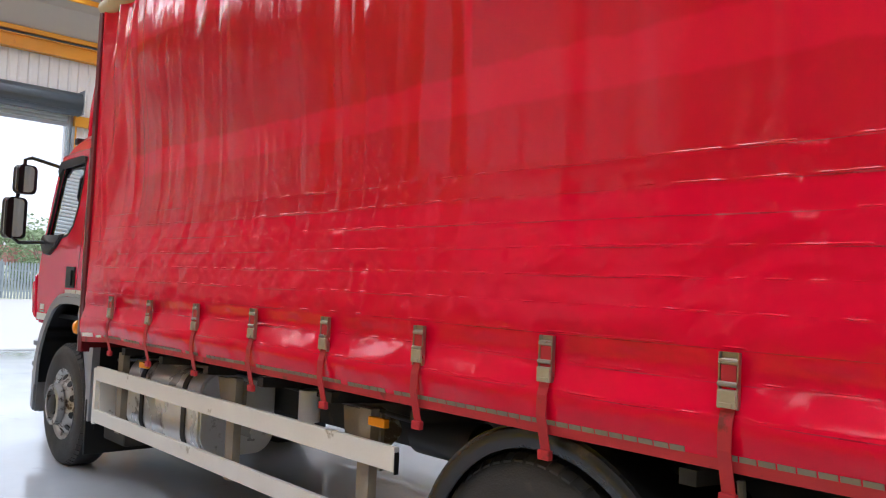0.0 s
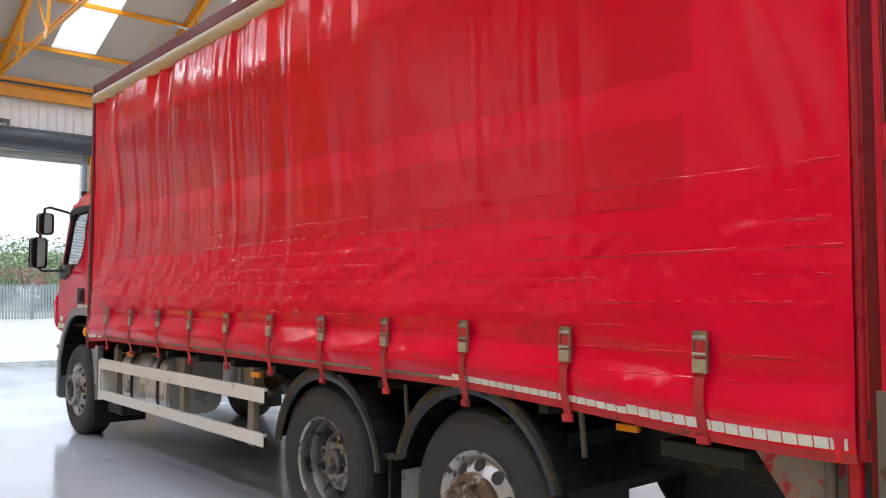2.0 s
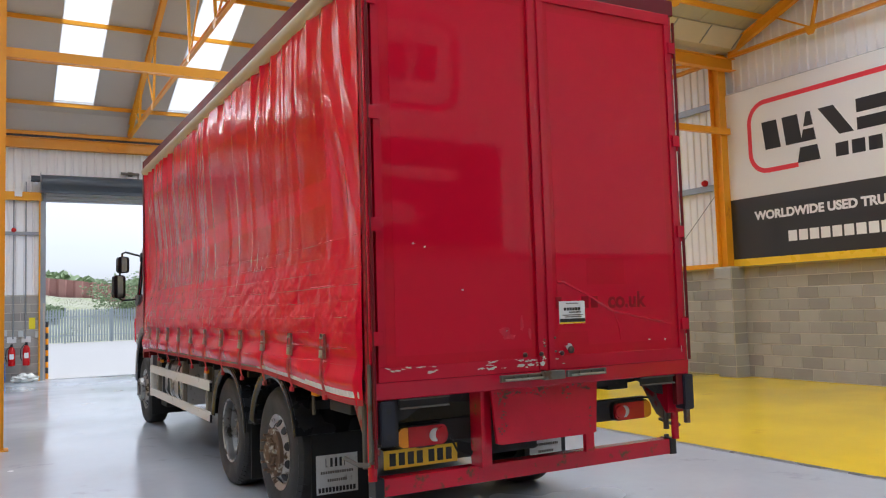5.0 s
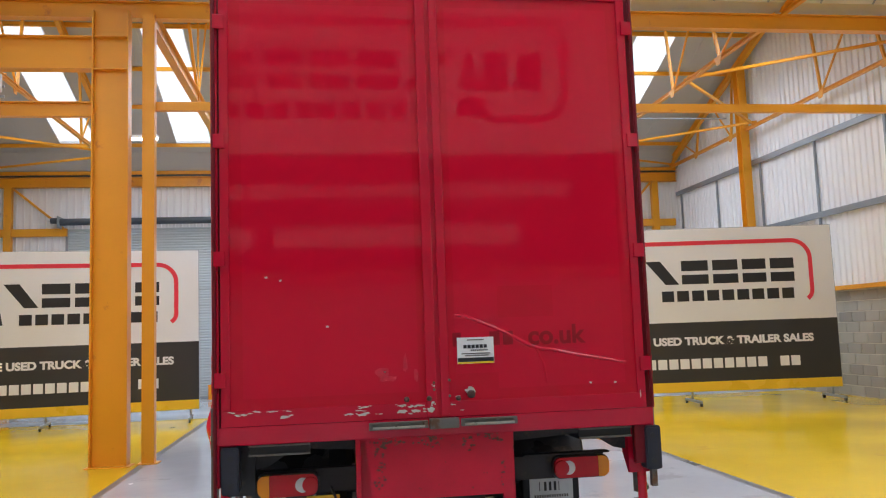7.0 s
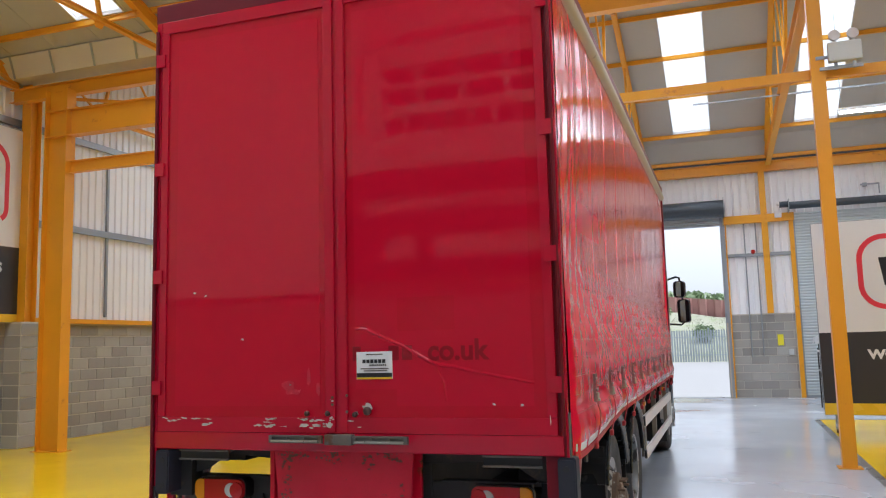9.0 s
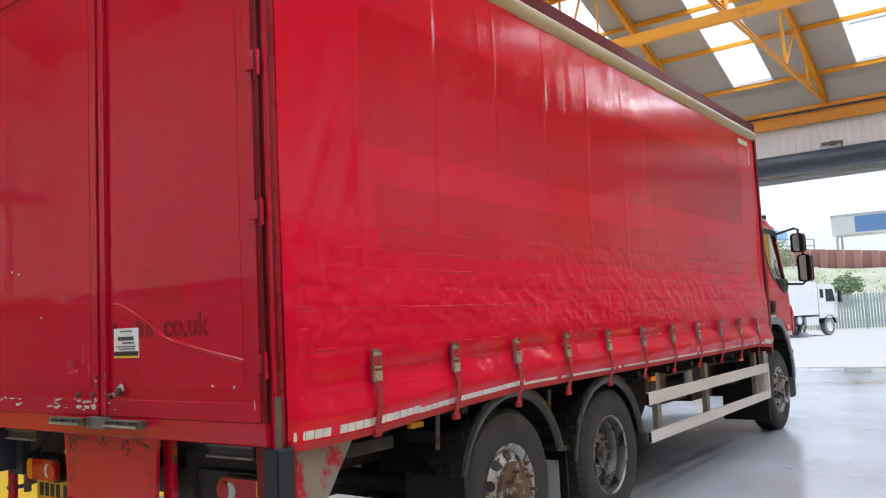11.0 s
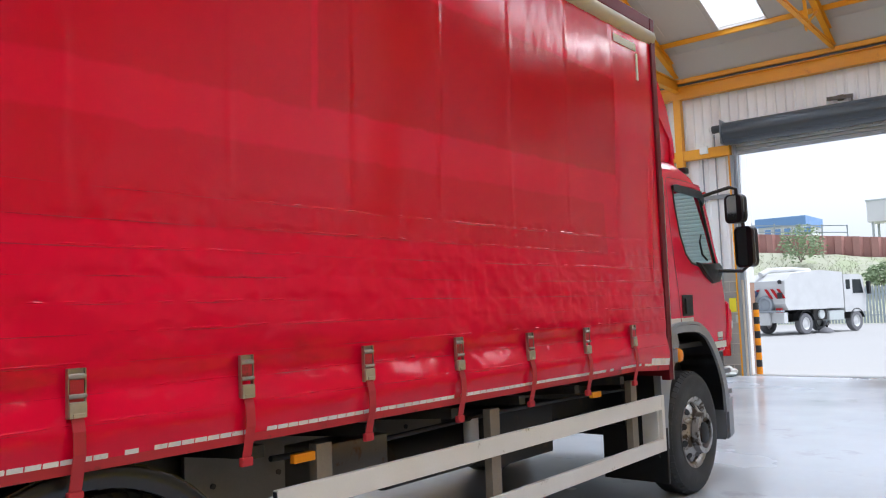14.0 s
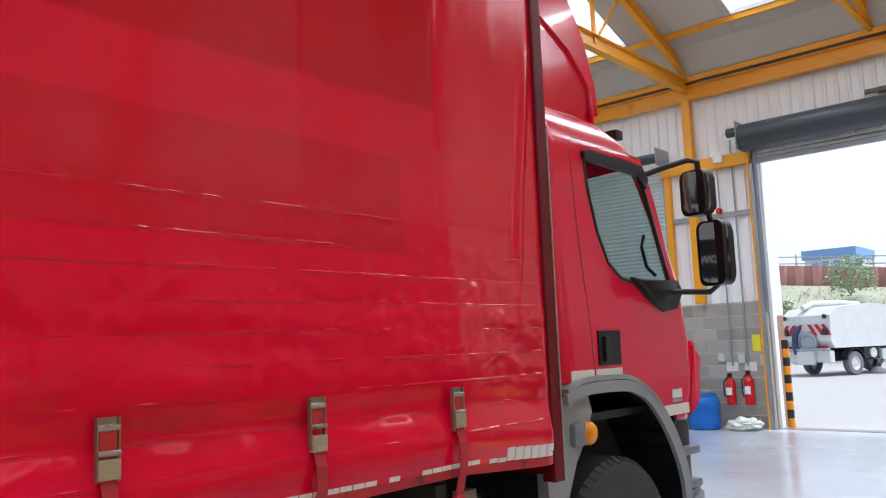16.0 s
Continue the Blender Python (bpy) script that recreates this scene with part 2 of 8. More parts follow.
def block_material():
    m = mat("concrete_block", (0.355, 0.345, 0.315), 0.92, var=0.12, scale=3, fine=90, bump=0.35)
    nt = m.node_tree
    b = nt.nodes["Principled BSDF"]
    src = b.inputs["Base Color"].links[0].from_socket
    info, mr = nt.nodes.new("ShaderNodeObjectInfo"), nt.nodes.new("ShaderNodeMapRange")
    mr.inputs["To Min"].default_value, mr.inputs["To Max"].default_value = 0.8, 1.18
    nt.links.new(info.outputs["Random"], mr.inputs["Value"])
    mul = nt.nodes.new("ShaderNodeVectorMath")
    mul.operation = "SCALE"
    nt.links.new(src, mul.inputs[0])
    nt.links.new(mr.outputs[0], mul.inputs["Scale"])
    nt.links.new(mul.outputs[0], b.inputs["Base Color"])
    return m


M["block"] = block_material()


def grime_shade_band():
    """Darker red along the row of buckles, for road grime and for the shade of the pulled cloth, and long dull scuffs
    above it.
    """
    nt = M["pvc"].node_tree
    n, ln = nt.nodes, nt.links
    b = n["Principled BSDF"]
    src = b.inputs["Base Color"].links[0].from_socket
    geo, sep = n.new("ShaderNodeNewGeometry"), n.new("ShaderNodeSeparateXYZ")
    ln.new(geo.outputs["Position"], sep.inputs[0])
    mp = n.new("ShaderNodeMapping")
    mp.inputs["Scale"].default_value = (1.0, 1.0, 2.2)
    ln.new(geo.outputs["Position"], mp.inputs["Vector"])
    nz = n.new("ShaderNodeTexNoise")
    nz.inputs["Scale"].default_value, nz.inputs["Detail"].default_value, nz.inputs["Roughness"].default_value = 2.6, 6, 0.62
    ln.new(mp.outputs[0], nz.inputs["Vector"])
    cut = n.new("ShaderNodeMapRange")
    cut.inputs["From Min"].default_value, cut.inputs["From Max"].default_value = 0.50, 0.80
    ln.new(nz.outputs["Fac"], cut.inputs["Value"])
    up, dn = n.new("ShaderNodeMapRange"), n.new("ShaderNodeMapRange")
    up.inputs["From Min"].default_value, up.inputs["From Max"].default_value = 1.27, 1.42
    dn.inputs["From Min"].default_value, dn.inputs["From Max"].default_value = 1.66, 1.46
    m1, m2 = n.new("ShaderNodeMath"), n.new("ShaderNodeMath")
    m1.operation = m2.operation = "MULTIPLY"
    for q in (up, dn):
        ln.new(sep.outputs["Z"], q.inputs["Value"])
    ln.new(up.outputs[0], m1.inputs[0])
    ln.new(dn.outputs[0], m1.inputs[1])
    ln.new(m1.outputs[0], m2.inputs[0])
    ln.new(cut.outputs[0], m2.inputs[1])
    mx = n.new("ShaderNodeMix")
    mx.data_type = "RGBA"
    mx.inputs["B"].default_value = (0.42, 0.010, 0.026, 1)
    ln.new(m2.outputs[0], mx.inputs["Factor"])
    ln.new(src, mx.inputs["A"])
    ln.new(mx.outputs["Result"], b.inputs["Base Color"])


grime_shade_band()


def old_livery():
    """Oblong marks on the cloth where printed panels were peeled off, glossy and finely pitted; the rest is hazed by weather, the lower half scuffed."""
    nt = M["pvc"].node_tree
    n, ln = nt.nodes, nt.links
    b = n["Principled BSDF"]
    geo = n.new("ShaderNodeNewGeometry")
    wob = n.new("ShaderNodeTexNoise")
    wob.inputs["Scale"].default_value, wob.inputs["Detail"].default_value = 7.0, 3
    ln.new(geo.outputs["Position"], wob.inputs["Vector"])
    off, add = n.new("ShaderNodeVectorMath"), n.new("ShaderNodeVectorMath")
    off.operation, add.operation = "MULTIPLY_ADD", "ADD"
    off.inputs[1].default_value, off.inputs[2].default_value = (0.0, 0.02, 0.05), (0.0, -0.01, -0.025)
    ln.new(wob.outputs["Color"], off.inputs[0])
    ln.new(off.outputs[0], add.inputs[0])
    ln.new(geo.outputs["Position"], add.inputs[1])
    sep = n.new("ShaderNodeSeparateXYZ")
    ln.new(add.outputs[0], sep.inputs[0])

    def calc(op, a, c):
        m = n.new("ShaderNodeMath")
        m.operation = op
        for k, v in ((0, a), (1, c)):
            if isinstance(v, float):
                m.inputs[k].default_value = v
            else:
                ln.new(v, m.inputs[k])
        return m.outputs[0]

    def span(axis, lo, hi, soft):
        out = []
        for edge, way in ((lo, 1), (hi, -1)):
            r = n.new("ShaderNodeMapRange")
            r.inputs["From Min"].default_value, r.inputs["From Max"].default_value = edge - way * soft, edge + way * soft
            ln.new(sep.outputs[axis], r.inputs["Value"])
            out.append(r.outputs[0])
        return calc("MULTIPLY", *out)
    right = calc("GREATER_THAN", sep.outputs["X"], 3.5)
    left = calc("SUBTRACT", 1.0, right)
    total = None
    for side, y0, y1, z0, z1, amount in PEELED:
        m = calc("MULTIPLY", span("Y", y0, y1, 0.008), span("Z", z0, z1, 0.010))
        m = calc("MULTIPLY", calc("MULTIPLY", m, right if side > 0 else left), amount)
        total = m if total is None else calc("MAXIMUM", total, m)
    peeled = total
    low = calc("MULTIPLY", span("Z", 1.20, 2.07, 0.03), calc("SUBTRACT", 1.0, peeled))

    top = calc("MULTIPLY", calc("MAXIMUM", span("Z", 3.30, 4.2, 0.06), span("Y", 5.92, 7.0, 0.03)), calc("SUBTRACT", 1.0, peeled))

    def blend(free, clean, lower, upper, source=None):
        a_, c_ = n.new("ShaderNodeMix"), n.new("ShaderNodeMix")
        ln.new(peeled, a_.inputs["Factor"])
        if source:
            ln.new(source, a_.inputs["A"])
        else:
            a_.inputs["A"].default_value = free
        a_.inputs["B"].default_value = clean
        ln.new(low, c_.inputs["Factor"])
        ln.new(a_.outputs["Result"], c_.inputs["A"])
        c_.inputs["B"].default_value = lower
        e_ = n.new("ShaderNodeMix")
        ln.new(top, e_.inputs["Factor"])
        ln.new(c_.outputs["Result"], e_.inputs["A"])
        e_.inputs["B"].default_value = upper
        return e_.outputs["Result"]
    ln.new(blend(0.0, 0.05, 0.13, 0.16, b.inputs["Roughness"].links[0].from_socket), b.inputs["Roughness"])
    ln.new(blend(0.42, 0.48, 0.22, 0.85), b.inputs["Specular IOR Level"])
    tone = n.new("ShaderNodeMix")
    tone.data_type, tone.blend_type = "RGBA", "MULTIPLY"
    tone.inputs["B"].default_value = (0.76, 0.6, 0.5, 1)
    ln.new(peeled, tone.inputs["Factor"])
    ln.new(b.inputs["Base Color"].links[0].from_socket, tone.inputs["A"])
    ln.new(tone.outputs["Result"], b.inputs["Base Color"])
    pit = n.new("ShaderNodeTexNoise")
    pit.inputs["Scale"].default_value, pit.inputs["Detail"].default_value = 120.0, 2
    ln.new(geo.outputs["Position"], pit.inputs["Vector"])
    bp = n.new("ShaderNodeBump")
    bp.inputs["Distance"].default_value = 0.004
    ln.new(calc("MULTIPLY", peeled, 0.16), bp.inputs["Strength"])
    ln.new(pit.outputs["Fac"], bp.inputs["Height"])
    ln.new(b.inputs["Normal"].links[0].from_socket, bp.inputs["Normal"])
    ln.new(bp.outputs[0], b.inputs["Normal"])


# side, from y, to y, from z, to z, strength
PEELED = [
    (1, 2.94, 5.84, 2.56, 3.27, 1.0), (1, -0.89, 2.90, 2.54, 3.28, 0.65), (1, -0.78, 5.65, 1.97, 2.34, 0.6),
    (-1, 2.35, 5.90, 2.50, 3.29, 1.0), (-1, -0.85, 2.30, 2.52, 3.28, 0.75), (-1, -0.80, 5.70, 1.97, 2.34, 0.7),
]


def crinkle():
    """Sharp small creases in the lower half of the curtain cloth."""
    nt = M["pvc"].node_tree
    n, ln = nt.nodes, nt.links
    b = n["Principled BSDF"]
    first = b.inputs["Normal"].links[0].from_socket
    geo, sep = n.new("ShaderNodeNewGeometry"), n.new("ShaderNodeSeparateXYZ")
    ln.new(geo.outputs["Position"], sep.inputs[0])
    nz = n.new("ShaderNodeTexNoise")
    nz.noise_type = "RIDGED_MULTIFRACTAL"
    nz.inputs["Scale"].default_value, nz.inputs["Detail"].default_value = 3.2, 3.0
    nz.inputs["Distortion"].default_value = 0.6
    ln.new(geo.outputs["Position"], nz.inputs["Vector"])
    up = n.new("ShaderNodeMapRange")
    up.inputs["From Min"].default_value, up.inputs["From Max"].default_value = 2.35, 1.75
    up.inputs["To Min"].default_value, up.inputs["To Max"].default_value = 0.016, 0.060
    ln.new(sep.outputs["Z"], up.inputs["Value"])
    bp = n.new("ShaderNodeBump")
    bp.inputs["Distance"].default_value = 0.012
    ln.new(up.outputs[0], bp.inputs["Strength"])
    ln.new(nz.outputs["Fac"], bp.inputs["Height"])
    ln.new(first, bp.inputs["Normal"])
    ln.new(bp.outputs[0], b.inputs["Normal"])


crinkle()
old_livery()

# ---- building helpers ----


def thing(name, at, label, category, group=""):
    ob = new(name)
    ob.location = at
    ob.empty_display_size = 0.2
    bpy.context.view_layer.update()
    return tagged(ob, label, category, group)


def part(name, bm, material, parent=None, label="", smooth=False, kind="", category=""):
    me = bpy.data.meshes.new(name)
    bmesh.ops.recalc_face_normals(bm, faces=bm.faces)
    bm.to_mesh(me)
    bm.free()
    me.materials.append(material)
    if smooth:
        me.polygons.foreach_set("use_smooth", [True] * len(me.polygons))
        me.set_sharp_from_angle(angle=radians(38))
    ob = new(name, me)
    if parent:
        ob.parent = parent
        root = parent
        while root.parent:
            root = root.parent
        ob.matrix_parent_inverse = Matrix.Translation(-root.location) if parent == root else Matrix()
    return tagged(ob, label, category, kind=kind)


def again(ob, dx, dy, dz):
    """The same mesh once more, moved within its parent."""
    c = ob.copy()
    scene.collection.objects.link(c)
    c.location = ob.location + Vector((dx, dy, dz))
    return c


def B():
    return bmesh.new()


def box(bm, x0, x1, y0, y1, z0, z1, bev=0.0):
    vs = [bm.verts.new((x, y, z)) for x in (x0, x1) for y in (y0, y1) for z in (z0, z1)]
    fs = [bm.faces.new([vs[i] for i in q]) for q in ((0, 1, 3, 2), (4, 6, 7, 5), (0, 4, 5, 1), (2, 3, 7, 6), (0, 2, 6, 4), (1, 5, 7, 3))]
    if bev:
        es = {e for f in fs for e in f.edges}
        bmesh.ops.bevel(bm, geom=list(es), offset=bev, segments=2, affect="EDGES", profile=0.6)
    return bm


def basis(d):
    d = Vector(d).normalized()
    u = d.cross(Vector((0, 0, 1)))
    if u.length < 1e-4:
        u = Vector((1, 0, 0))
    u.normalize()
    return u, u.cross(d).normalized()


def sweep(bm, p0, p1, outline, flip=False):
    """A straight bar from p0 to p1 with the outline [(side, up), ...]."""
    p0, p1 = Vector(p0), Vector(p1)
    u, v = basis(p1 - p0)
    rings = [[bm.verts.new(p + u * a + v * b) for a, b in outline] for p in (p0, p1)]
    n = len(outline)
    for i in range(n):
        bm.faces.new((rings[0][i], rings[0][(i + 1) % n], rings[1][(i + 1) % n], rings[1][i]))
    bm.faces.new(rings[0])
    bm.faces.new(rings[1][::-1])
    return bm


def ibeam(bm, p0, p1, depth, width, t=0.014):
    h, w, s = depth / 2, width / 2, t * 0.4
    return sweep(bm, p0, p1, [(-w, -h), (w, -h), (w, -h + t), (s, -h + t), (s, h - t), (w, h - t), (w, h), (-w, h), (-w, h - t), (-s, h - t), (-s, -h + t), (-w, -h + t)])


def bar(bm, p0, p1, w, h=None):
    h = h or w
    return sweep(bm, p0, p1, [(-w / 2, -h / 2), (w / 2, -h / 2), (w / 2, h / 2), (-w / 2, h / 2)])


def cyl(bm, p0, p1, r0, r1=None, seg=20):
    r1 = r0 if r1 is None else r1
    p0, p1 = Vector(p0), Vector(p1)
    u, v = basis(p1 - p0)
    rings = [[bm.verts.new(p + (u * math.cos(a) + v * math.sin(a)) * r) for a in (2 * math.pi * k / seg for k in range(seg))] for p, r in ((p0, r0), (p1, r1))]
    for i in range(seg):
        bm.faces.new((rings[0][i], rings[0][(i + 1) % seg], rings[1][(i + 1) % seg], rings[1][i]))
    bm.faces.new(rings[0])
    bm.faces.new(rings[1][::-1])
    return bm


def lathe(bm, centre, axis, profile, seg=48, closed=False, open_start=False):
    """Turn the profile [(along, radius), ...] round the axis through centre."""
    c, d = Vector(centre), Vector(axis).normalized()
    u, v = basis(d)
    rings = [[bm.verts.new(c + d * a + (u * math.cos(t) + v * math.sin(t)) * r) for t in (2 * math.pi * k / seg for k in range(seg))] for a, r in profile]
    pairs = list(zip(rings, rings[1:])) + ([(rings[-1], rings[0])] if closed else [])
    for a, b in pairs:
        for i in range(seg):
            bm.faces.new((a[i], a[(i + 1) % seg], b[(i + 1) % seg], b[i]))
    if not closed:
        if not open_start:
            bm.faces.new(rings[0][::-1])
        bm.faces.new(rings[-1])
    return bm


def tube(bm, pts, r, seg=10):
    pts = [Vector(p) for p in pts]
    rings = []
    for i, p in enumerate(pts):
        d = (pts[min(i + 1, len(pts) - 1)] - pts[max(i - 1, 0)])
        u, v = basis(d)
        if rings and (u - last_u).length > 1.2:
            u, v = -u, -v
        last_u = u
        rings.append([bm.verts.new(p + (u * math.cos(t) + v * math.sin(t)) * r) for t in (2 * math.pi * k / seg for k in range(seg))])
    for a, b in zip(rings, rings[1:]):
        for i in range(seg):
            bm.faces.new((a[i], a[(i + 1) % seg], b[(i + 1) % seg], b[i]))
    bm.faces.new(rings[0][::-1])
    bm.faces.new(rings[-1])
    return bm


def slab(bm, outline, axis, a, b):
    """A flat outline [(p, q), ...] made solid from a to b along the axis ('x': p,q = y,z; 'y': x,z; 'z': x,y)."""
    def at(p, q, s):
        return {"x": (s, p, q), "y": (p, s, q), "z": (p, q, s)}[axis]
    r0, r1 = [bm.verts.new(at(p, q, a)) for p, q in outline], [bm.verts.new(at(p, q, b)) for p, q in outline]
    n = len(outline)
    for i in range(n):
        bm.faces.new((r0[i], r0[(i + 1) % n], r1[(i + 1) % n], r1[i]))
    f0, f1 = bm.faces.new(r0[::-1]), bm.faces.new(r1)
    if n > 4:
        bmesh.ops.triangulate(bm, faces=[f0, f1])
    return bm


def ribbon(bm, path, axis, a, b, t):
    """A strip of thickness t along the path [(p, q), ...], from a to b across."""
    outer = []
    for i, (p, q) in enumerate(path):
        p0, p1 = path[max(i - 1, 0)], path[min(i + 1, len(path) - 1)]
        d = Vector((p1[0] - p0[0], p1[1] - p0[1])).normalized()
        outer.append((p - d.y * t, q + d.x * t))
    for i in range(len(path) - 1):
        slab(bm, [path[i], path[i + 1], outer[i + 1], outer[i]], axis, a, b)
    bmesh.ops.remove_doubles(bm, verts=bm.verts, dist=1e-5)
    return bm


def arc(cx, cz, r, a0, a1, n):
    return [(cx + r * math.cos(radians(a0 + (a1 - a0) * k / n)), cz + r * math.sin(radians(a0 + (a1 - a0) * k / n))) for k in range(n + 1)]


def words(body, size, m, material, parent, name="lettering", bold=0.0, fit=0.0, label=""):
    """Raised flat lettering; m places it (local x along the line, y up)."""
    cu = bpy.data.curves.new(name, "FONT")
    cu.body, cu.size, cu.extrude, cu.offset = body, size, 0.0015, bold
    cu.align_x, cu.align_y = "CENTER", "CENTER"
    ob = new(name, cu)
    bpy.context.view_layer.update()
    me = bpy.data.meshes.new_from_object(ob.evaluated_get(bpy.context.evaluated_depsgraph_get()))
    bpy.data.objects.remove(ob)
    bpy.data.curves.remove(cu)
    if fit:
        xs = [v.co.x for v in me.vertices]
        k = fit / (max(xs) - min(xs))
        me.transform(Matrix.Diagonal((k, 1, 1, 1)))
    me.transform(m)
    me.materials.clear()
    me.materials.append(material)
    out = new(name, me)
    out.parent = parent
    root = parent
    while root.parent:
        root = root.parent
    out.matrix_parent_inverse = Matrix.Translation(-root.location) if parent == root else Matrix()
    return tagged(out, label)

# ---- the hall ----
X0, X1, Y0, Y1 = -7.0, 14.0, -6.95, 18.3
EAVE, SLOPE = 6.95, 0.36
VALLEY = 5.8
RIDGE_A, RIDGE_B = (VALLEY + Y1) / 2, (VALLEY + Y0) / 2
BLOCK_TOP = 2.28
DOORS = [(-4.6, -0.34), (1.5, 5.58), (7.5, 11.9)]
DOOR_TOP = 5.0


def setting(name, bm, material, label, category):
    return tagged(part(name, bm, material), label, category, kind="structure")


# floors
setting("floor", box(box(B(), 0.32, 7.10, Y0, Y1 + 0.25, -0.2, 0), X0, 0.32, 12.2, Y1 + 0.25, -0.2, 0), M["floor"], "smooth grey painted concrete floor with a soft shine", "floor")
setting("floor_bay", box(B(), 7.10, X1, 12.2, Y1 + 0.25, -0.2, 0), M["floor"], "smooth grey painted concrete floor before the shutters", "floor")
setting("yellow_floor_west", box(B(), X0, 0.22, Y0, 12.1, -0.2, 0), M["yellow"], "glossy yellow painted floor of the side bay", "floor")
setting("yellow_floor_east", box(B(), 7.20, X1, Y0, 12.1, -0.2, 0), M["yellow"], "glossy yellow painted floor of the side bay", "floor")
lb = box(box(B(), 0.22, 0.32, Y0, 12.1, -0.2, 0.001), 7.10, 7.20, Y0, 12.1, -0.2, 0.001)
box(box(lb, X0, 0.32, 12.1, 12.2, -0.2, 0.001), 7.10, X1, 12.1, 12.2, -0.2, 0.001)
setting("floor_line", lb, M["line"], "dark grey painted line along the yellow floor", "floor line")


def profiled(bm, axis, fixed, a0, a1, z0, z1, inward):
    """Trapezoid-profiled sheet standing in a wall; its ribs point inward."""
    pts, a = [], a0
    for k in range(int((a1 - a0) / 0.2) + 2):
        for da, dd in ((0.0, 0.0), (0.125, 0.0), (0.145, 0.032), (0.18, 0.032)):
            q = min(a1, a0 + k * 0.2 + da)
            pts.append((q, dd))
    prev = None
    for q, dd in pts:
        s = fixed + inward * dd
        pair = [bm.verts.new((s, q, z) if axis == "x" else (q, s, z)) for z in (z0, z1)]
        if prev and (Vector(prev[0].co) - Vector(pair[0].co)).length > 1e-5:
            bm.faces.new((prev[0], pair[0], pair[1], prev[1]))
        prev = pair
    return bm


def gable(bm, x, inward):
    """The profiled sheet of a side wall, up to the double roof."""
    def top(y):
        r = RIDGE_A if y > VALLEY else RIDGE_B
        half = (Y1 - VALLEY) / 2 if y > VALLEY else (VALLEY - Y0) / 2
        return EAVE + SLOPE * (half - abs(y - r))
    prev = None
    n = int((Y1 - Y0) / 0.2) + 1
    for k in range(n):
        for da, dd in ((0.0, 0.0), (0.125, 0.0), (0.145, 0.032), (0.18, 0.032)):
            y = min(Y1, Y0 + k * 0.2 + da)
            pair = [bm.verts.new((x + inward * dd, y, z)) for z in (BLOCK_TOP + 0.1, top(y))]
            if prev and pair[0].co.y - prev[0].co.y > 1e-5:
                bm.faces.new((prev[0], pair[0], pair[1], prev[1]))
            prev = pair
    return bm


for nm, x, s in (("wall_west", X0, 1), ("wall_east", X1, -1)):
    setting(nm, gable(B(), x, s), M["sheet"], "white profiled steel wall sheeting above grey blockwork", "wall")
    setting(nm + "_outer", box(B(), x - s * 0.30, x - s * 0.20, Y0, Y1, BLOCK_TOP, 9.6), M["sheet"], "outer skin of the side wall", "wall")

# south wall, behind the camera, with its sheet
setting("wall_south", profiled(B(), "y", Y0, X0, X1, BLOCK_TOP + 0.1, EAVE + 0.3, 1), M["sheet"], "white profiled steel wall sheeting above grey blockwork", "wall")
setting("wall_south_outer", box(B(), X0, X1, Y0 - 0.30, Y0 - 0.2, 0, 9.6), M["sheet"], "outer skin of the end wall", "wall")

# north wall with three doors
nb = B()
edges = [X0] + [v for d in DOORS for v in d] + [X1]
for a, b in zip(edges[::2], edges[1::2]):
    profiled(nb, "y", Y1, a, b, BLOCK_TOP, DOOR_TOP, -1)
profiled(nb, "y", Y1 + 0.001, X0, X1, DOOR_TOP, EAVE + 0.1, -1)
setting("wall_north", nb, M["sheet"], "white profiled steel wall sheeting round the doors", "wall")
ob = B()
for a, b in zip(edges[::2], edges[1::2]):
    box(ob, a, b, Y1 + 0.10, Y1 + 0.26, 0, DOOR_TOP)
box(ob, X0, X1, Y1 + 0.10, Y1 + 0.26, DOOR_TOP, EAVE + 0.3)
setting("wall_north_outer", ob, M["sheet"], "outer skin of the door wall", "wall")

# roof slopes with their rooflights
LIGHTS_X = [(-4.55, -3.55), (-1.40, -0.42), (1.62, 2.61), (4.50, 5.50), (7.60, 8.66), (10.66, 11.72)]
LIGHT_FROM, LIGHT_TO = 1.02, 5.6


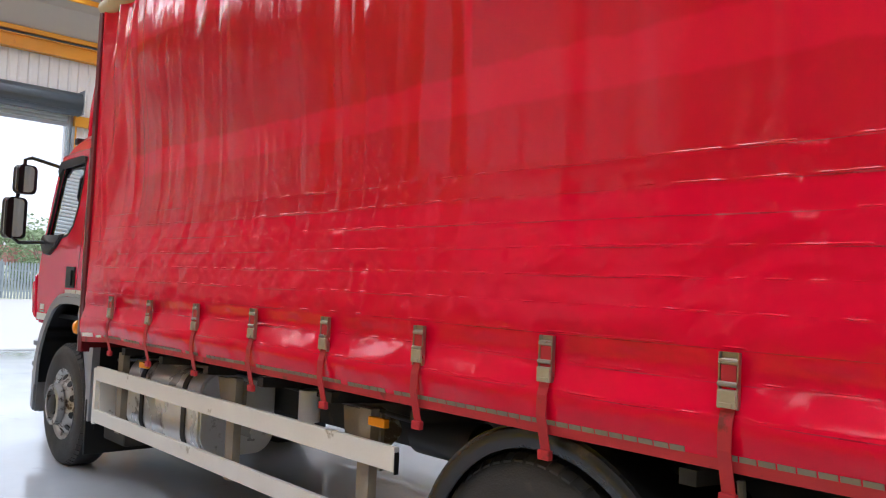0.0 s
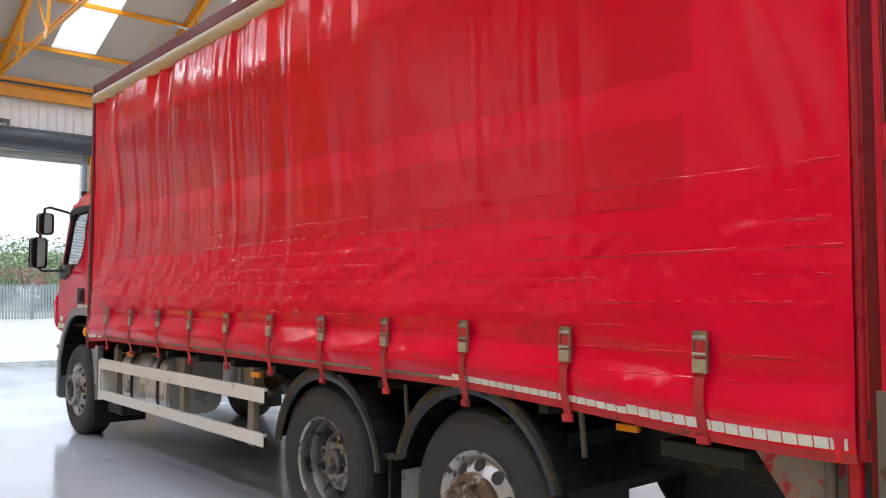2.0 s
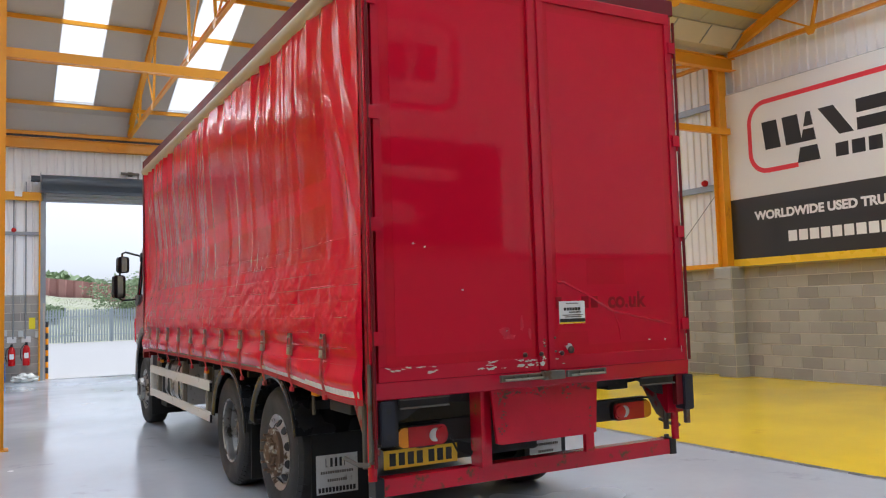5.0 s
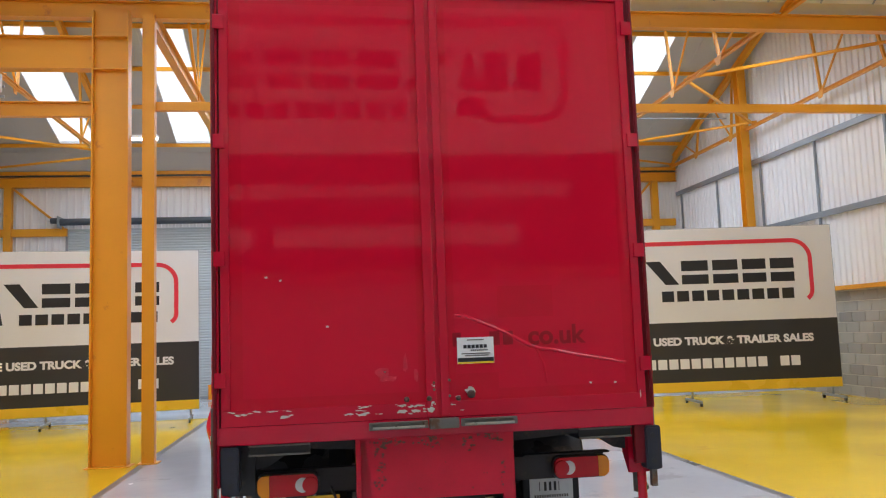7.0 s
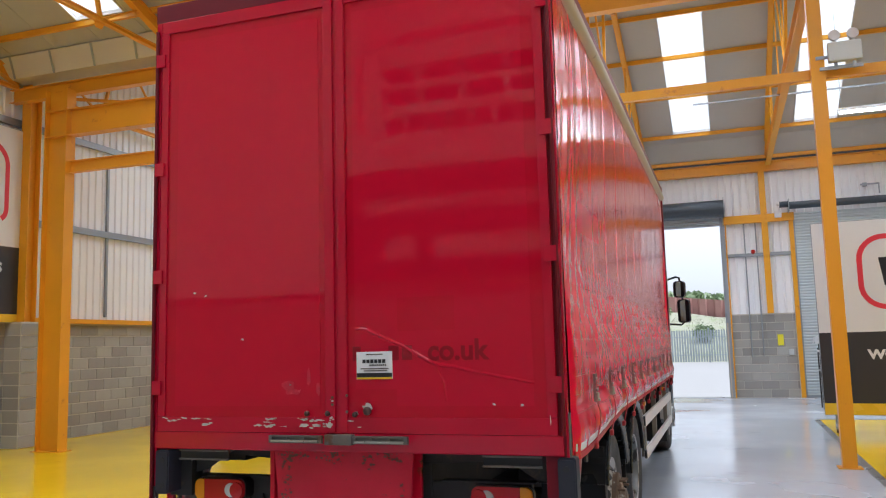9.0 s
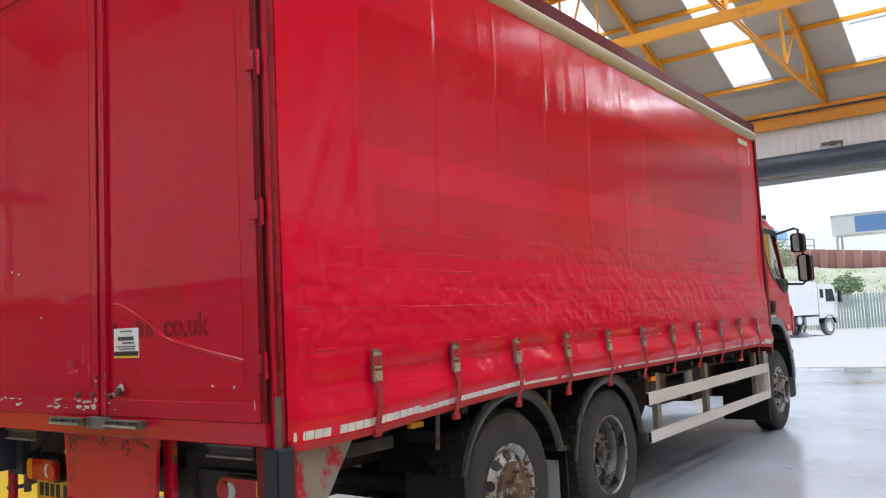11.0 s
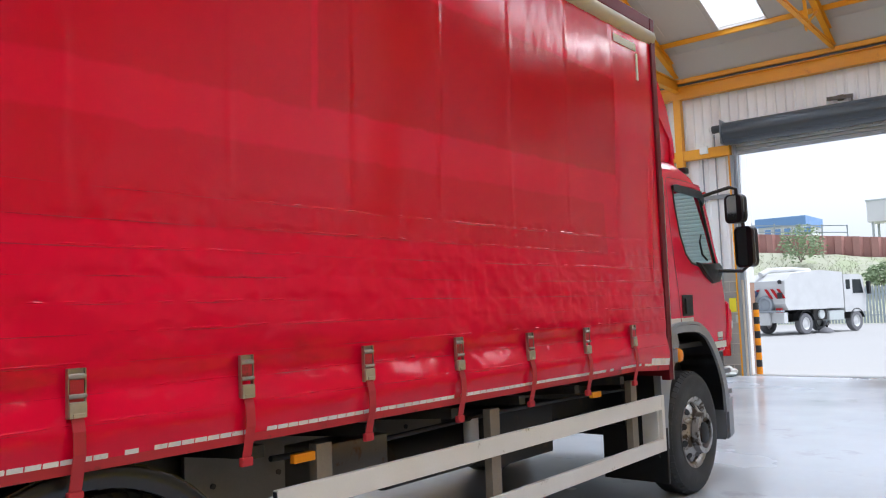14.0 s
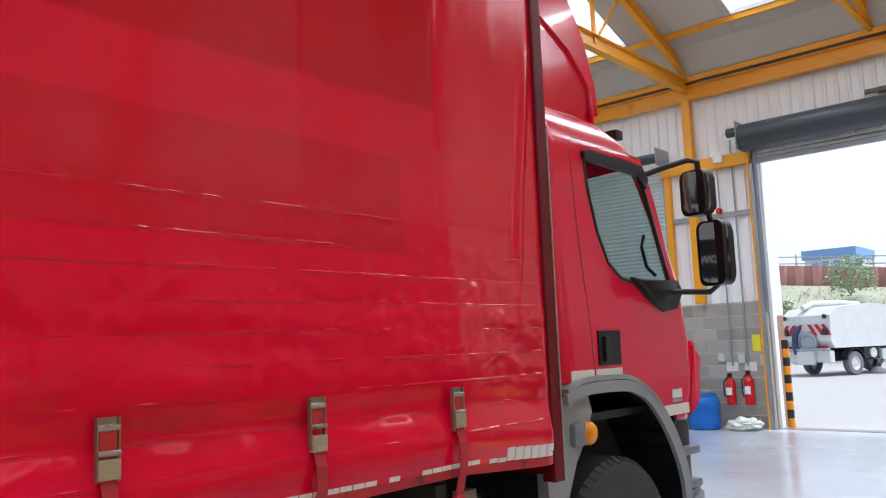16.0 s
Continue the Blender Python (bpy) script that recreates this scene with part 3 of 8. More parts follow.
def roof_slope(nm, eave_y, ridge_y):
    s = 1 if ridge_y > eave_y else -1
    run = abs(ridge_y - eave_y)

    def quad(bm, xa, xb, ra, rb, lift=0.0, thick=0.05):
        p = [(xa, ra), (xb, ra), (xb, rb), (xa, rb)]
        lo = [bm.verts.new((x, eave_y + s * r, EAVE + SLOPE * r + lift)) for x, r in p]
        hi = [bm.verts.new((x, eave_y + s * r, EAVE + SLOPE * r + lift + thick)) for x, r in p]
        for i in range(4):
            bm.faces.new((lo[i], lo[(i + 1) % 4], hi[(i + 1) % 4], hi[i]))
        bm.faces.new(lo[::-1])
        bm.faces.new(hi)
    bm = B()
    quad(bm, X0 - 0.2, X1 + 0.2, -0.25, LIGHT_FROM)
    quad(bm, X0 - 0.2, X1 + 0.2, LIGHT_TO, run + 0.02)
    xs = [X0 - 0.2] + [v for q in LIGHTS_X for v in q] + [X1 + 0.2]
    for a, b in zip(xs[::2], xs[1::2]):
        quad(bm, a, b, LIGHT_FROM, LIGHT_TO)
    x = X0 + 0.5
    while x < X1:
        if not any(a - 0.03 < x < b + 0.03 for a, b in LIGHTS_X):
            quad(bm, x - 0.006, x + 0.006, 0.0, run, -0.008, 0.01)
        else:
            quad(bm, x - 0.006, x + 0.006, 0.0, LIGHT_FROM, -0.008, 0.01)
        x += 1.0
    setting("ceiling_" + nm, bm, M["liner"], "grey lined roof slope with seams between its panels", "ceiling")
    # purlins
    pb = B()
    for r in (0.05, 0.98, 2.72, 4.22, 5.70):
        y, z = eave_y + s * r, EAVE + SLOPE * r - 0.055
        bar(pb, (X0 + 0.1, y, z), (X1 - 0.1, y, z), 0.06, 0.10)
    setting("purlin_" + nm, pb, M["orange"], "orange painted steel purlins under the roof", "purlin")
    # rooflights
    mid = (LIGHT_FROM + LIGHT_TO) / 2
    ln = (LIGHT_TO - LIGHT_FROM) * math.sqrt(1 + SLOPE * SLOPE)
    pane_bm, side_bm = B(), B()
    for a, b in LIGHTS_X:
        quad(pane_bm, a, b, LIGHT_FROM, LIGHT_TO, 0.045, 0.005)
        quad(side_bm, a, a + 0.02, LIGHT_FROM, LIGHT_TO, -0.02, 0.06)
        quad(side_bm, b - 0.02, b, LIGHT_FROM, LIGHT_TO, -0.02, 0.06)
        quad(side_bm, a, b, LIGHT_FROM, LIGHT_FROM + 0.02, -0.02, 0.06)
        lamp = new("rooflight_daylight", bpy.data.lights.new("rooflight_daylight", "AREA"))
        lamp.data.shape, lamp.data.size, lamp.data.size_y = "RECTANGLE", b - a - 0.05, ln - 0.06
        lamp.data.energy, lamp.data.color, lamp.data.spread = SKYLIGHT_POWER * (b - a), SKY_COLOUR, radians(SKYLIGHT_SPREAD)
        lamp.matrix_world = Matrix.Translation(((a + b) / 2, eave_y + s * mid, EAVE + SLOPE * mid + 0.02)) @ Euler((s * math.atan(SLOPE), 0, 0)).to_matrix().to_4x4()
    setting("rooflight_" + nm, pane_bm, M["rooflight"], "translucent white rooflight sheets full of daylight", "rooflight")
    setting("rooflight_trim_" + nm, side_bm, M["white"], "white trim round the rooflights", "trim")


roof_slope("north", Y1, RIDGE_A)
roof_slope("middle", VALLEY, RIDGE_A)
# south bay's rooflights are unseen; panes and lamps added to match the north bay
roof_slope("south", VALLEY, RIDGE_B)
roof_slope("end", Y0, RIDGE_B)

# closing board and purlin where the north slope meets the eaves beam, and a dark strip painted as the shade in the gap
setting("ceiling_eaves", slab(B(), [(Y1 - 0.12, 6.64), (Y1 - 0.56, 7.158), (Y1 - 0.50, 7.16), (Y1 - 0.04, 6.64)], "x", X0, X1), M["liner"], "grey lined closing board at the eaves", "ceiling")
setting("eaves_purlin", bar(B(), (X0 + 0.1, Y1 - 0.17, 6.62), (X1 - 0.1, Y1 - 0.17, 6.62), 0.06, 0.10), M["orange"], "orange painted purlin at the eaves", "purlin")
setting("eaves_shade", box(B(), X0 + 0.1, X1 - 0.1, Y1 - 0.14, Y1 - 0.06, 6.50, 6.63), M["roll"], "dark strip standing for the shade above the eaves beam", "trim")

# valley gutter, its straps, and its beam
gb = slab(B(), [(VALLEY - 0.55, 7.10), (VALLEY - 0.30, 6.78), (VALLEY + 0.30, 6.78), (VALLEY + 0.55, 7.10), (VALLEY + 0.5, 7.14), (VALLEY - 0.5, 7.14)], "x", X0, X1)
setting("valley_gutter", gb, M["gutter"], "cream lined valley gutter between the two roofs", "gutter")
sb = B()
x = X0 + 0.5
while x < X1:
    for q in (-1, 1):
        bar(sb, (x, VALLEY + q * 0.57, 7.09), (x - 0.12, VALLEY + q * 0.32, 6.77), 0.035, 0.012)
    x += 0.92
setting("gutter_strap", sb, M["galv"], "thin dark steel straps under the valley gutter", "strap")


frame_ob = thing("valley_frame", (3.5, VALLEY, 0), "orange painted steel frame carrying the valley of the roof", "steel frame")
part("valley_beam", ibeam(B(), (X0, VALLEY, 6.55), (X1, VALLEY, 6.55), 0.26, 0.16), M["orange"], frame_ob)
part("tie_rail", bar(B(), (0.4, VALLEY + 0.02, 5.11), (X1 - 0.2, VALLEY + 0.02, 5.11), 0.09, 0.13), M["orange"], frame_ob)
for x in (0.32, 6.93):
    part("post", bar(B(), (x, VALLEY - 0.06, 0.0), (x, VALLEY - 0.06, 6.47), 0.17, 0.15), M["orange"], frame_ob)
    part("base_plate", box(B(), x - 0.14, x + 0.14, VALLEY - 0.19, VALLEY + 0.07, 0, 0.012), M["orange"], frame_ob)

# goalpost of the west bay: two I-columns, a deep beam and a slim rail
goal = thing("goalpost_frame", (-3.0, 5.6, 0), "orange painted goalpost of wide steel columns and a deep beam", "steel frame")


for x0, x1 in ((-0.42, 0.08), (-5.90, -5.38)):
    cb = B()
    sweep(cb, ((x0 + x1) / 2, 5.6, 0.012), ((x0 + x1) / 2, 5.6, 6.45), [(-0.25, -0.11), (-0.23, -0.11), (-0.23, -0.008), (0.23, -0.008), (0.23, -0.11), (0.25, -0.11), (0.25, 0.11), (0.23, 0.11), (0.23, 0.008), (-0.23, 0.008), (-0.23, 0.11), (-0.25, 0.11)])
    part("column", cb, M["orange"], goal)
    part("base_plate", box(B(), x0 - 0.05, x1 + 0.05, 5.45, 5.75, 0, 0.012), M["orange"], goal)
    for z in (6.06, 5.58):
        part("stiffener", box(B(), x0 + 0.02, x1 - 0.02, 5.495, 5.593, z - 0.008, z + 0.008), M["orange"], goal)
part("deep_beam", ibeam(B(), (-5.38, 5.6, 5.82), (-0.42, 5.6, 5.82), 0.48, 0.20), M["orange"], goal)
part("slim_rail", ibeam(B(), (-5.38, 5.62, 5.01), (-0.42, 5.62, 5.01), 0.21, 0.12), M["orange"], goal)

# north eaves beam, wall columns, rails between doors
nf = thing("north_frame", (3.5, Y1 - 0.12, 0), "orange painted steel columns and beam along the door wall", "steel frame")
part("eaves_beam", ibeam(B(), (X0 + 0.1, Y1 - 0.15, 6.35), (X1 - 0.1, Y1 - 0.15, 6.35), 0.29, 0.18), M["orange"], nf)
for x in (0.28, 6.74):
    part("column", bar(B(), (x, Y1 - 0.15, BLOCK_TOP), (x, Y1 - 0.15, 6.205), 0.16, 0.16), M["orange"], nf)
for x in (-6.2, 13.15):
    part("column", bar(B(), (x, Y1 - 0.15, 0), (x, Y1 - 0.15, 6.205), 0.2, 0.18), M["orange"], nf)
for a, b in ((-0.34, 1.40), (5.68, 7.50), (X0 + 0.2, -4.6), (11.9, X1 - 0.2)):
    part("rail", bar(B(), (a, Y1 - 0.13, 4.90), (b, Y1 - 0.13, 4.90), 0.14, 0.22), M["orange"], nf)
for x in (-0.25, 7.42):
    part("jamb", bar(B(), (x, Y1 - 0.09, 0), (x, Y1 - 0.09, 4.79), 0.11, 0.12), M["orange"], nf)
for x, s in ((1.365, 1), (5.715, -1)):
    part("jamb", bar(B(), (x, Y1 - 0.09, 0), (x, Y1 - 0.09, 4.79), 0.035, 0.14), M["orange"], nf, "thin orange edge angle of the door")
    part("guide_channel", box(B(), min(x + s * 0.02, x + s * 0.085), max(x + s * 0.02, x + s * 0.085), Y1 - 0.16, Y1 - 0.105, 0, 4.78, 0.004), M["galv"], nf, "grey steel shutter guide")
    part("guide_board", box(B(), min(x + s * 0.088, x + s * 0.125), max(x + s * 0.088, x + s * 0.125), Y1 - 0.145, Y1 + 0.20, 0, 2.05, 0.004), M["guideboard"], nf, "pale timber board beside the guide")
part("brace", bar(B(), (13.05, Y1 - 0.14, 6.2), (11.95, Y1 - 0.14, 5.02), 0.09, 0.06), M["orange"], nf)
part("brace", bar(B(), (-6.1, Y1 - 0.14, 6.2), (-4.7, Y1 - 0.14, 5.02), 0.09, 0.06), M["orange"], nf)
gr = B()
for a, b in ((-0.34, 1.40), (5.68, 7.50)):
    bar(gr, (a, Y1 - 0.06, 3.91), (b, Y1 - 0.06, 3.91), 0.05, 0.09)
setting("sheeting_rail_north", gr, M["galv"], "galvanised sheeting rail between the doors", "rail")


# roof trusses
def truss(x, y_a, y_b, heavy):
    t = thing("roof_truss", (x, (y_a + y_b) / 2, 6.5), "orange painted steel roof truss with slim web bars" if not heavy else "orange painted steel roof truss with a deep tie beam", "roof truss", "roof trusses")
    r = (y_a + y_b) / 2
    half = (y_b - y_a) / 2

    def top(y):
        return EAVE + SLOPE * (half - abs(y - r)) - 0.20
    rb = B()
    ibeam(rb, (x, y_a + 0.1, top(y_a + 0.1)), (x, r, top(r)), 0.2, 0.11)
    ibeam(rb, (x, r, top(r)), (x, y_b - 0.1, top(y_b - 0.1)), 0.2, 0.11)
    part("rafter", rb, M["orange"], t)
    cz = 6.50 if heavy else 6.67
    part("tie", ibeam(B(), (x, y_a + 0.1, cz), (x, y_b - 0.1, cz), 0.26 if heavy else 0.08, 0.14 if heavy else 0.08, 0.01), M["orange"], t)
    nodes = ((0.36, (-0.10, 0.0, 0.10)), (0.72, (0.0, 0.08))) if heavy else ((0.165, (0.02, -0.07)), (0.335, (0.02, -0.085)), (0.665, (-0.02, 0.085)), (0.835, (-0.02, 0.07)))
    for f, spread in nodes:
        y = y_a + (y_b - y_a) * f
        for k, q in enumerate(spread):
            y2 = y + q * (y_b - y_a)
            part("web", bar(B(), (x, y, cz), (x, y2, top(y2)), 0.055 if k == 0 else 0.035), M["orange"], t)
        part("gusset", slab(B(), [(y - 0.15, cz + 0.03), (y + 0.15, cz + 0.03), (y + 0.06, cz - 0.13), (y - 0.06, cz - 0.13)], "x", x - 0.035, x - 0.025), M["orange"], t)
    if heavy:
        part("web", bar(B(), (x, r, cz), (x, r, top(r)), 0.03), M["orange"], t)


for x, heavy in ((-6.75, False), (-3.05, False), (0.30, True), (3.62, False), (6.93, True), (10.30, False), (13.75, False)):
    truss(x, VALLEY, Y1, heavy)
for x in (-6.75, -3.05, 0.30, 3.62, 6.93, 10.30, 13.75):
    truss(x, Y0, VALLEY, False)

# flat bracing between the trusses and the side walls
br = thing("roof_bracing", (3.5, 12, 6.4), "orange painted flat bracing bars below the roof", "bracing")
for s, xa, xb in ((1, 10.30, 13.75), (-1, -3.05, -6.75)):
    for ya, yb in ((9.3, 6.6), (9.4, 12.95), (15.8, 12.75), (16.4, 18.0)):
        part("brace", bar(B(), (xa, ya, 6.74), (xb, yb, 6.74), 0.055, 0.055), M["orange"], br)

# side wall rails, uprights, columns, sill rails
for nm, x, s in (("west", X0, 1), ("east", X1, -1)):
    rb = B()
    for z in ((4.02, 5.80) if s < 0 else (4.20, 6.06)):
        bar(rb, (x + s * 0.07, Y0 + 0.1, z), (x + s * 0.07, Y1 - 0.1, z), 0.07, 0.13)
    y = Y0 + 0.85
    while y < Y1:
        bar(rb, (x + s * 0.06, y, BLOCK_TOP + 0.15), (x + s * 0.06, y, 5.76), 0.05, 0.05)
        y += 2.4
    setting("sheeting_rail_" + nm, rb, M["galv"], "galvanised sheeting rails and uprights on the white wall", "rail")
    setting("sill_rail_" + nm, box(B(), min(x, x + s * 0.16), max(x, x + s * 0.16), Y0, Y1, BLOCK_TOP, BLOCK_TOP + 0.09), M["orange"], "orange painted sill rail on the blockwork", "rail")
    cs = thing("wall_columns_" + nm, (x + s * 0.25, 6.0, 0), "orange painted steel columns against the side wall", "steel column")
    cs.name = "wall_column"
    for y, top_z in ((0.0, 8.6), (6.0, 6.9), (13.45, 8.4)):
        part("column", ibeam(B(), (x + s * 0.28, y, BLOCK_TOP), (x + s * 0.28, y, top_z), 0.26, 0.22), M["orange"], cs)

# ---- blockwork ----
BLOCK_MESHES = {}


def block_mesh(length, axis):
    key = (round(length, 3), axis)
    if key not in BLOCK_MESHES:
        bm, h, d = B(), 0.1075 - 0.004, 0.05
        hl = length / 2
        if axis == "x":
            box(bm, -d, d, -hl, hl, -h, h)
        else:
            box(bm, -hl, hl, -d, d, -h, h)
        front = [f for f in bm.faces if f.calc_area() > 0.9 * length * 2 * h]
        bmesh.ops.bevel(bm, geom=list({e for f in front for e in f.edges}), offset=0.004, segments=1, affect="EDGES")
        me = bpy.data.meshes.new("block")
        bm.to_mesh(me)
        bm.free()
        me.materials.append(M["block"])
        BLOCK_MESHES[key] = me
    return BLOCK_MESHES[key]


def blockwork(name, axis, face, a0, a1, inward, near=None, z1=BLOCK_TOP, thick=0.22):
    """Courses of concrete blocks before a mortar core; near = (from, to): the stretch whose blocks are parts."""
    core = B()
    lo, hi = sorted((face - inward * 0.008, face - inward * thick))
    if axis == "x":
        box(core, lo, hi, a0, a1, 0, z1)
    else:
        box(core, a0, a1, lo, hi, 0, z1)
    wall = setting(name, core, M["mortar"], "grey concrete blockwork with pale mortar joints", "wall")
    rest = B()
    rows = int(z1 / 0.2255)
    rng = random.Random(len(name))
    for r in range(rows):
        z = 0.2255 * r + 0.115
        a = a0 - (0.225 if r % 2 else 0)
        while a < a1 - 0.03:
            lo_, hi_ = max(a, a0) + 0.005, min(a + 0.45, a1) - 0.005
            if hi_ - lo_ > 0.03:
                c, ln = (lo_ + hi_) / 2, hi_ - lo_
                jut = rng.uniform(-0.001, 0.0015)
                at = face - inward * (0.05 - jut)
                if near is None or near[0] <= c <= near[1]:
                    o = new("block", block_mesh(ln, axis))
                    o.parent = wall
                    o.location = (at, c, z) if axis == "x" else (c, at, z)
                else:
                    d, h = 0.05, 0.1035
                    if axis == "x":
                        box(rest, at - d, at + d, c - ln / 2, c + ln / 2, z - h, z + h)
                    else:
                        box(rest, c - ln / 2, c + ln / 2, at - d, at + d, z - h, z + h)
            a += 0.45
    if len(rest.verts):
        part("blocks", rest, M["block"], wall, kind="stuff")
    else:
        rest.free()
    return wall

# ---- doors of the hall ----


def slats(bm, x0, x1, y, z0, z1):
    """Curved interlocking shutter slats, one profile from bottom to top."""
    prof, z = [], z0
    while z < z1 - 0.01:
        for k, d in ((0.0, 0.0), (0.012, 0.012), (0.04, 0.016), (0.065, 0.010), (0.075, 0.0)):
            prof.append((min(z + k, z1), d))
        z += 0.078
    prev = None
    for z, d in prof:
        pair = [bm.verts.new((x, y - d, z)) for x in (x0, x1)]
        if prev:
            bm.faces.new((prev[0], prev[1], pair[1], pair[0]))
        prev = pair
    return bm


def roller_shutter(name, x0, x1, closed):
    t = thing(name, ((x0 + x1) / 2, Y1 - 0.1, 0), "closed roller shutter of pale blue-grey steel slats" if closed else "raised roller shutter rolled up under a dark canopy", "roller shutter")
    t["kind"] = "structure"
    z0 = 0.03 if closed else 4.80
    part("curtain", slats(B(), x0, x1, Y1 - 0.06, z0, DOOR_TOP), M["shutter"], t, "pale blue-grey steel slats")
    part("bottom_rail", box(B(), x0, x1, Y1 - 0.085, Y1 - 0.05, z0 - 0.03, z0 + 0.04), M["galv"], t)
    cr_, cz_ = (0.10, 5.17) if closed else (0.245, 5.22)
    part("canopy", cyl(B(), (x0 - 0.12, Y1 - 0.36, cz_), (x1 + 0.12, Y1 - 0.36, cz_), cr_, seg=28), M["roll"], t, "dark slate roll canopy", smooth=True)
    for q in range(0 if closed else 3):
        a_ = radians(150 + 35 * q)
        part("canopy_rib", bar(B(), (x0 - 0.12, Y1 - 0.36 + cr_ * math.cos(a_), cz_ + cr_ * math.sin(a_)), (x1 + 0.12, Y1 - 0.36 + cr_ * math.cos(a_), cz_ + cr_ * math.sin(a_)), 0.014), M["roll"], t)
    for x in (x0 - 0.14, x1 + 0.12):
        part("end_plate", box(B(), x, x + 0.012, Y1 - 0.62, Y1 - 0.05, 4.98, 5.5 if not closed else 5.32), M["galv"], t)
    mz = 5.20 if closed else 5.34
    mb = cyl(B(), (x0 - 0.36, Y1 - 0.42, mz), (x0 - 0.14, Y1 - 0.42, mz), 0.085, seg=16)
    part("motor", mb, M["roll"], t, "small dark motor beside the roll", smooth=True)
    part("motor_cap", cyl(B(), (x0 - 0.43, Y1 - 0.42, mz + 0.02), (x0 - 0.361, Y1 - 0.42, mz + 0.02), 0.05, seg=14), M["white"], t, smooth=True)
    for x in (x0 - 0.02, x1 + 0.02):
        part("guide", box(B(), x - 0.035, x + 0.035, Y1 - 0.10, Y1 - 0.02, 0, DOOR_TOP), M["galv"], t)
    return t


roller_shutter("door_1", *DOORS[0], True)
roller_shutter("door_2", *DOORS[1], False)
roller_shutter("door_3", *DOORS[2], True)
wb = thing("wall_bracket", (3.66, Y1 - 0.05, 5.6), "small grey steel bracket with a stub on the white wall", "bracket")
part("arm", bar(B(), (3.41, Y1 - 0.09, 5.645), (3.90, Y1 - 0.09, 5.635), 0.05, 0.07), M["greysteel"], wb)
part("stub", cyl(B(), (3.87, Y1 - 0.09, 5.60), (3.87, Y1 - 0.09, 5.51), 0.02, seg=10), M["greysteel"], wb)
part("plate", box(B(), 3.60, 3.72, Y1 - 0.056, Y1 - 0.02, 5.58, 5.70, 0.004), M["greysteel"], wb)
setting("door_threshold", box(B(), DOORS[1][0], DOORS[1][1], Y1 - 0.05, Y1 + 0.26, 0.0, 0.006), M["line"], "dark worn threshold strip under the open door", "threshold")


# ---- banners ----
def banner(at, turn, w, h, lift, free, label, dark=0.578, foot=0.94):
    """Printed panel; local x along its face, its face towards local -y. lift: height of its lower edge."""
    t = thing("banner", at, label, "banner", "banners of the hall")
    m = Matrix.Translation(at) @ Euler((0, 0, radians(turn))).to_matrix().to_4x4()

    def put(name, bm, material, parent=t, lab=""):
        bmesh.ops.transform(bm, matrix=m, verts=bm.verts)
        return part(name, bm, material, parent, lab)

    def X(f):
        return (f - 0.5) * w

    def Z(f):
        if f <= 0.578:
            f = f * dark / 0.578
        elif f <= 0.94:
            f = dark + (f - 0.578) / 0.362 * (foot - dark)
        else:
            f = foot + (f - 0.94) / 0.06 * (1 - foot)
        return lift + h * (1 - f)
    panel = put("panel", box(B(), X(0), X(1), 0.0, 0.05, Z(1), Z(0), 0.006), M["galv"])
    put("silver_field", box(B(), X(0.002), X(0.998), -0.004, 0.0, Z(0.578), Z(0.003)), M["silver"], lab="pale silver upper field")
    put("charcoal_field", box(B(), X(0.002), X(0.998), -0.004, 0.0, Z(0.94), Z(0.578)), M["charcoal"], lab="charcoal lower field")
    put("yellow_band", box(B(), X(0.002), X(0.998), -0.005, 0.0, Z(0.998), Z(0.94)), M["plate"], lab="yellow band along the lower edge")
    # red rounded line, open at its foot
    r, th = 0.055 * w, 0.026 * h
    xl, xr, zt = X(0.125), X(0.915), Z(0.105)
    path = [(X(0.29), Z(0.44))] + arc(xl + r, Z(0.44) + r, r, 270, 180, 8) + arc(xl + r, zt - r, r, 180, 90, 8) + arc(xr - r, zt - r, r, 90, 0, 8) + [(xr, Z(0.37))] + arc(xr - r * 0.5, Z(0.40), r * 0.5, 0, -60, 4)
    put("red_line", ribbon(B(), path, "y", -0.007, -0.004, th), M["bannerred"])
    # logo as plain blocks
    zb, za = Z(0.345), Z(0.20)
    lean = 0.018 * w
    for x0, x1 in ((0.165, 0.225), (0.24, 0.30)):
        put("logo_block", slab(B(), [(X(x0), za), (X(x1) - lean * 0.3, za), (X(x1) + lean * 0.4, zb), (X(x0) + lean * 0.6, zb)], "y", -0.007, -0.004), M["ink"])
    for f0, f1 in ((0.20, 0.27), (0.285, 0.345), (0.37, 0.445)):
        c, g = 0.335, 0.30
        put("logo_block", slab(B(), [(X(c - (f0 - 0.13) * g * 0.5), Z(f0)), (X(c + (f0 - 0.16) * g * 0.35), Z(f0)), (X(c + (f1 - 0.16) * g * 0.35), Z(f1)), (X(c - (f1 - 0.13) * g * 0.5), Z(f1))], "y", -0.007, -0.004), M["ink"])
    put("logo_block", slab(B(), [(X(0.365), za), (X(0.415), za), (X(0.475), zb), (X(0.43), zb)], "y", -0.007, -0.004), M["ink"])
    for x0, x1 in ((0.485, 0.575), (0.59, 0.675), (0.69, 0.77), (0.785, 0.865)):
        put("logo_block", box(B(), X(x0), X(x1), -0.007, -0.004, zb, zb + (za - zb) * 0.40), M["ink"])
        put("logo_block", box(B(), X(x0), X(x1), -0.007, -0.004, za - (za - zb) * 0.44, za), M["ink"])
    n = 9
    for k in range(n):
        a = 0.415 + (0.87 - 0.415) * k / n
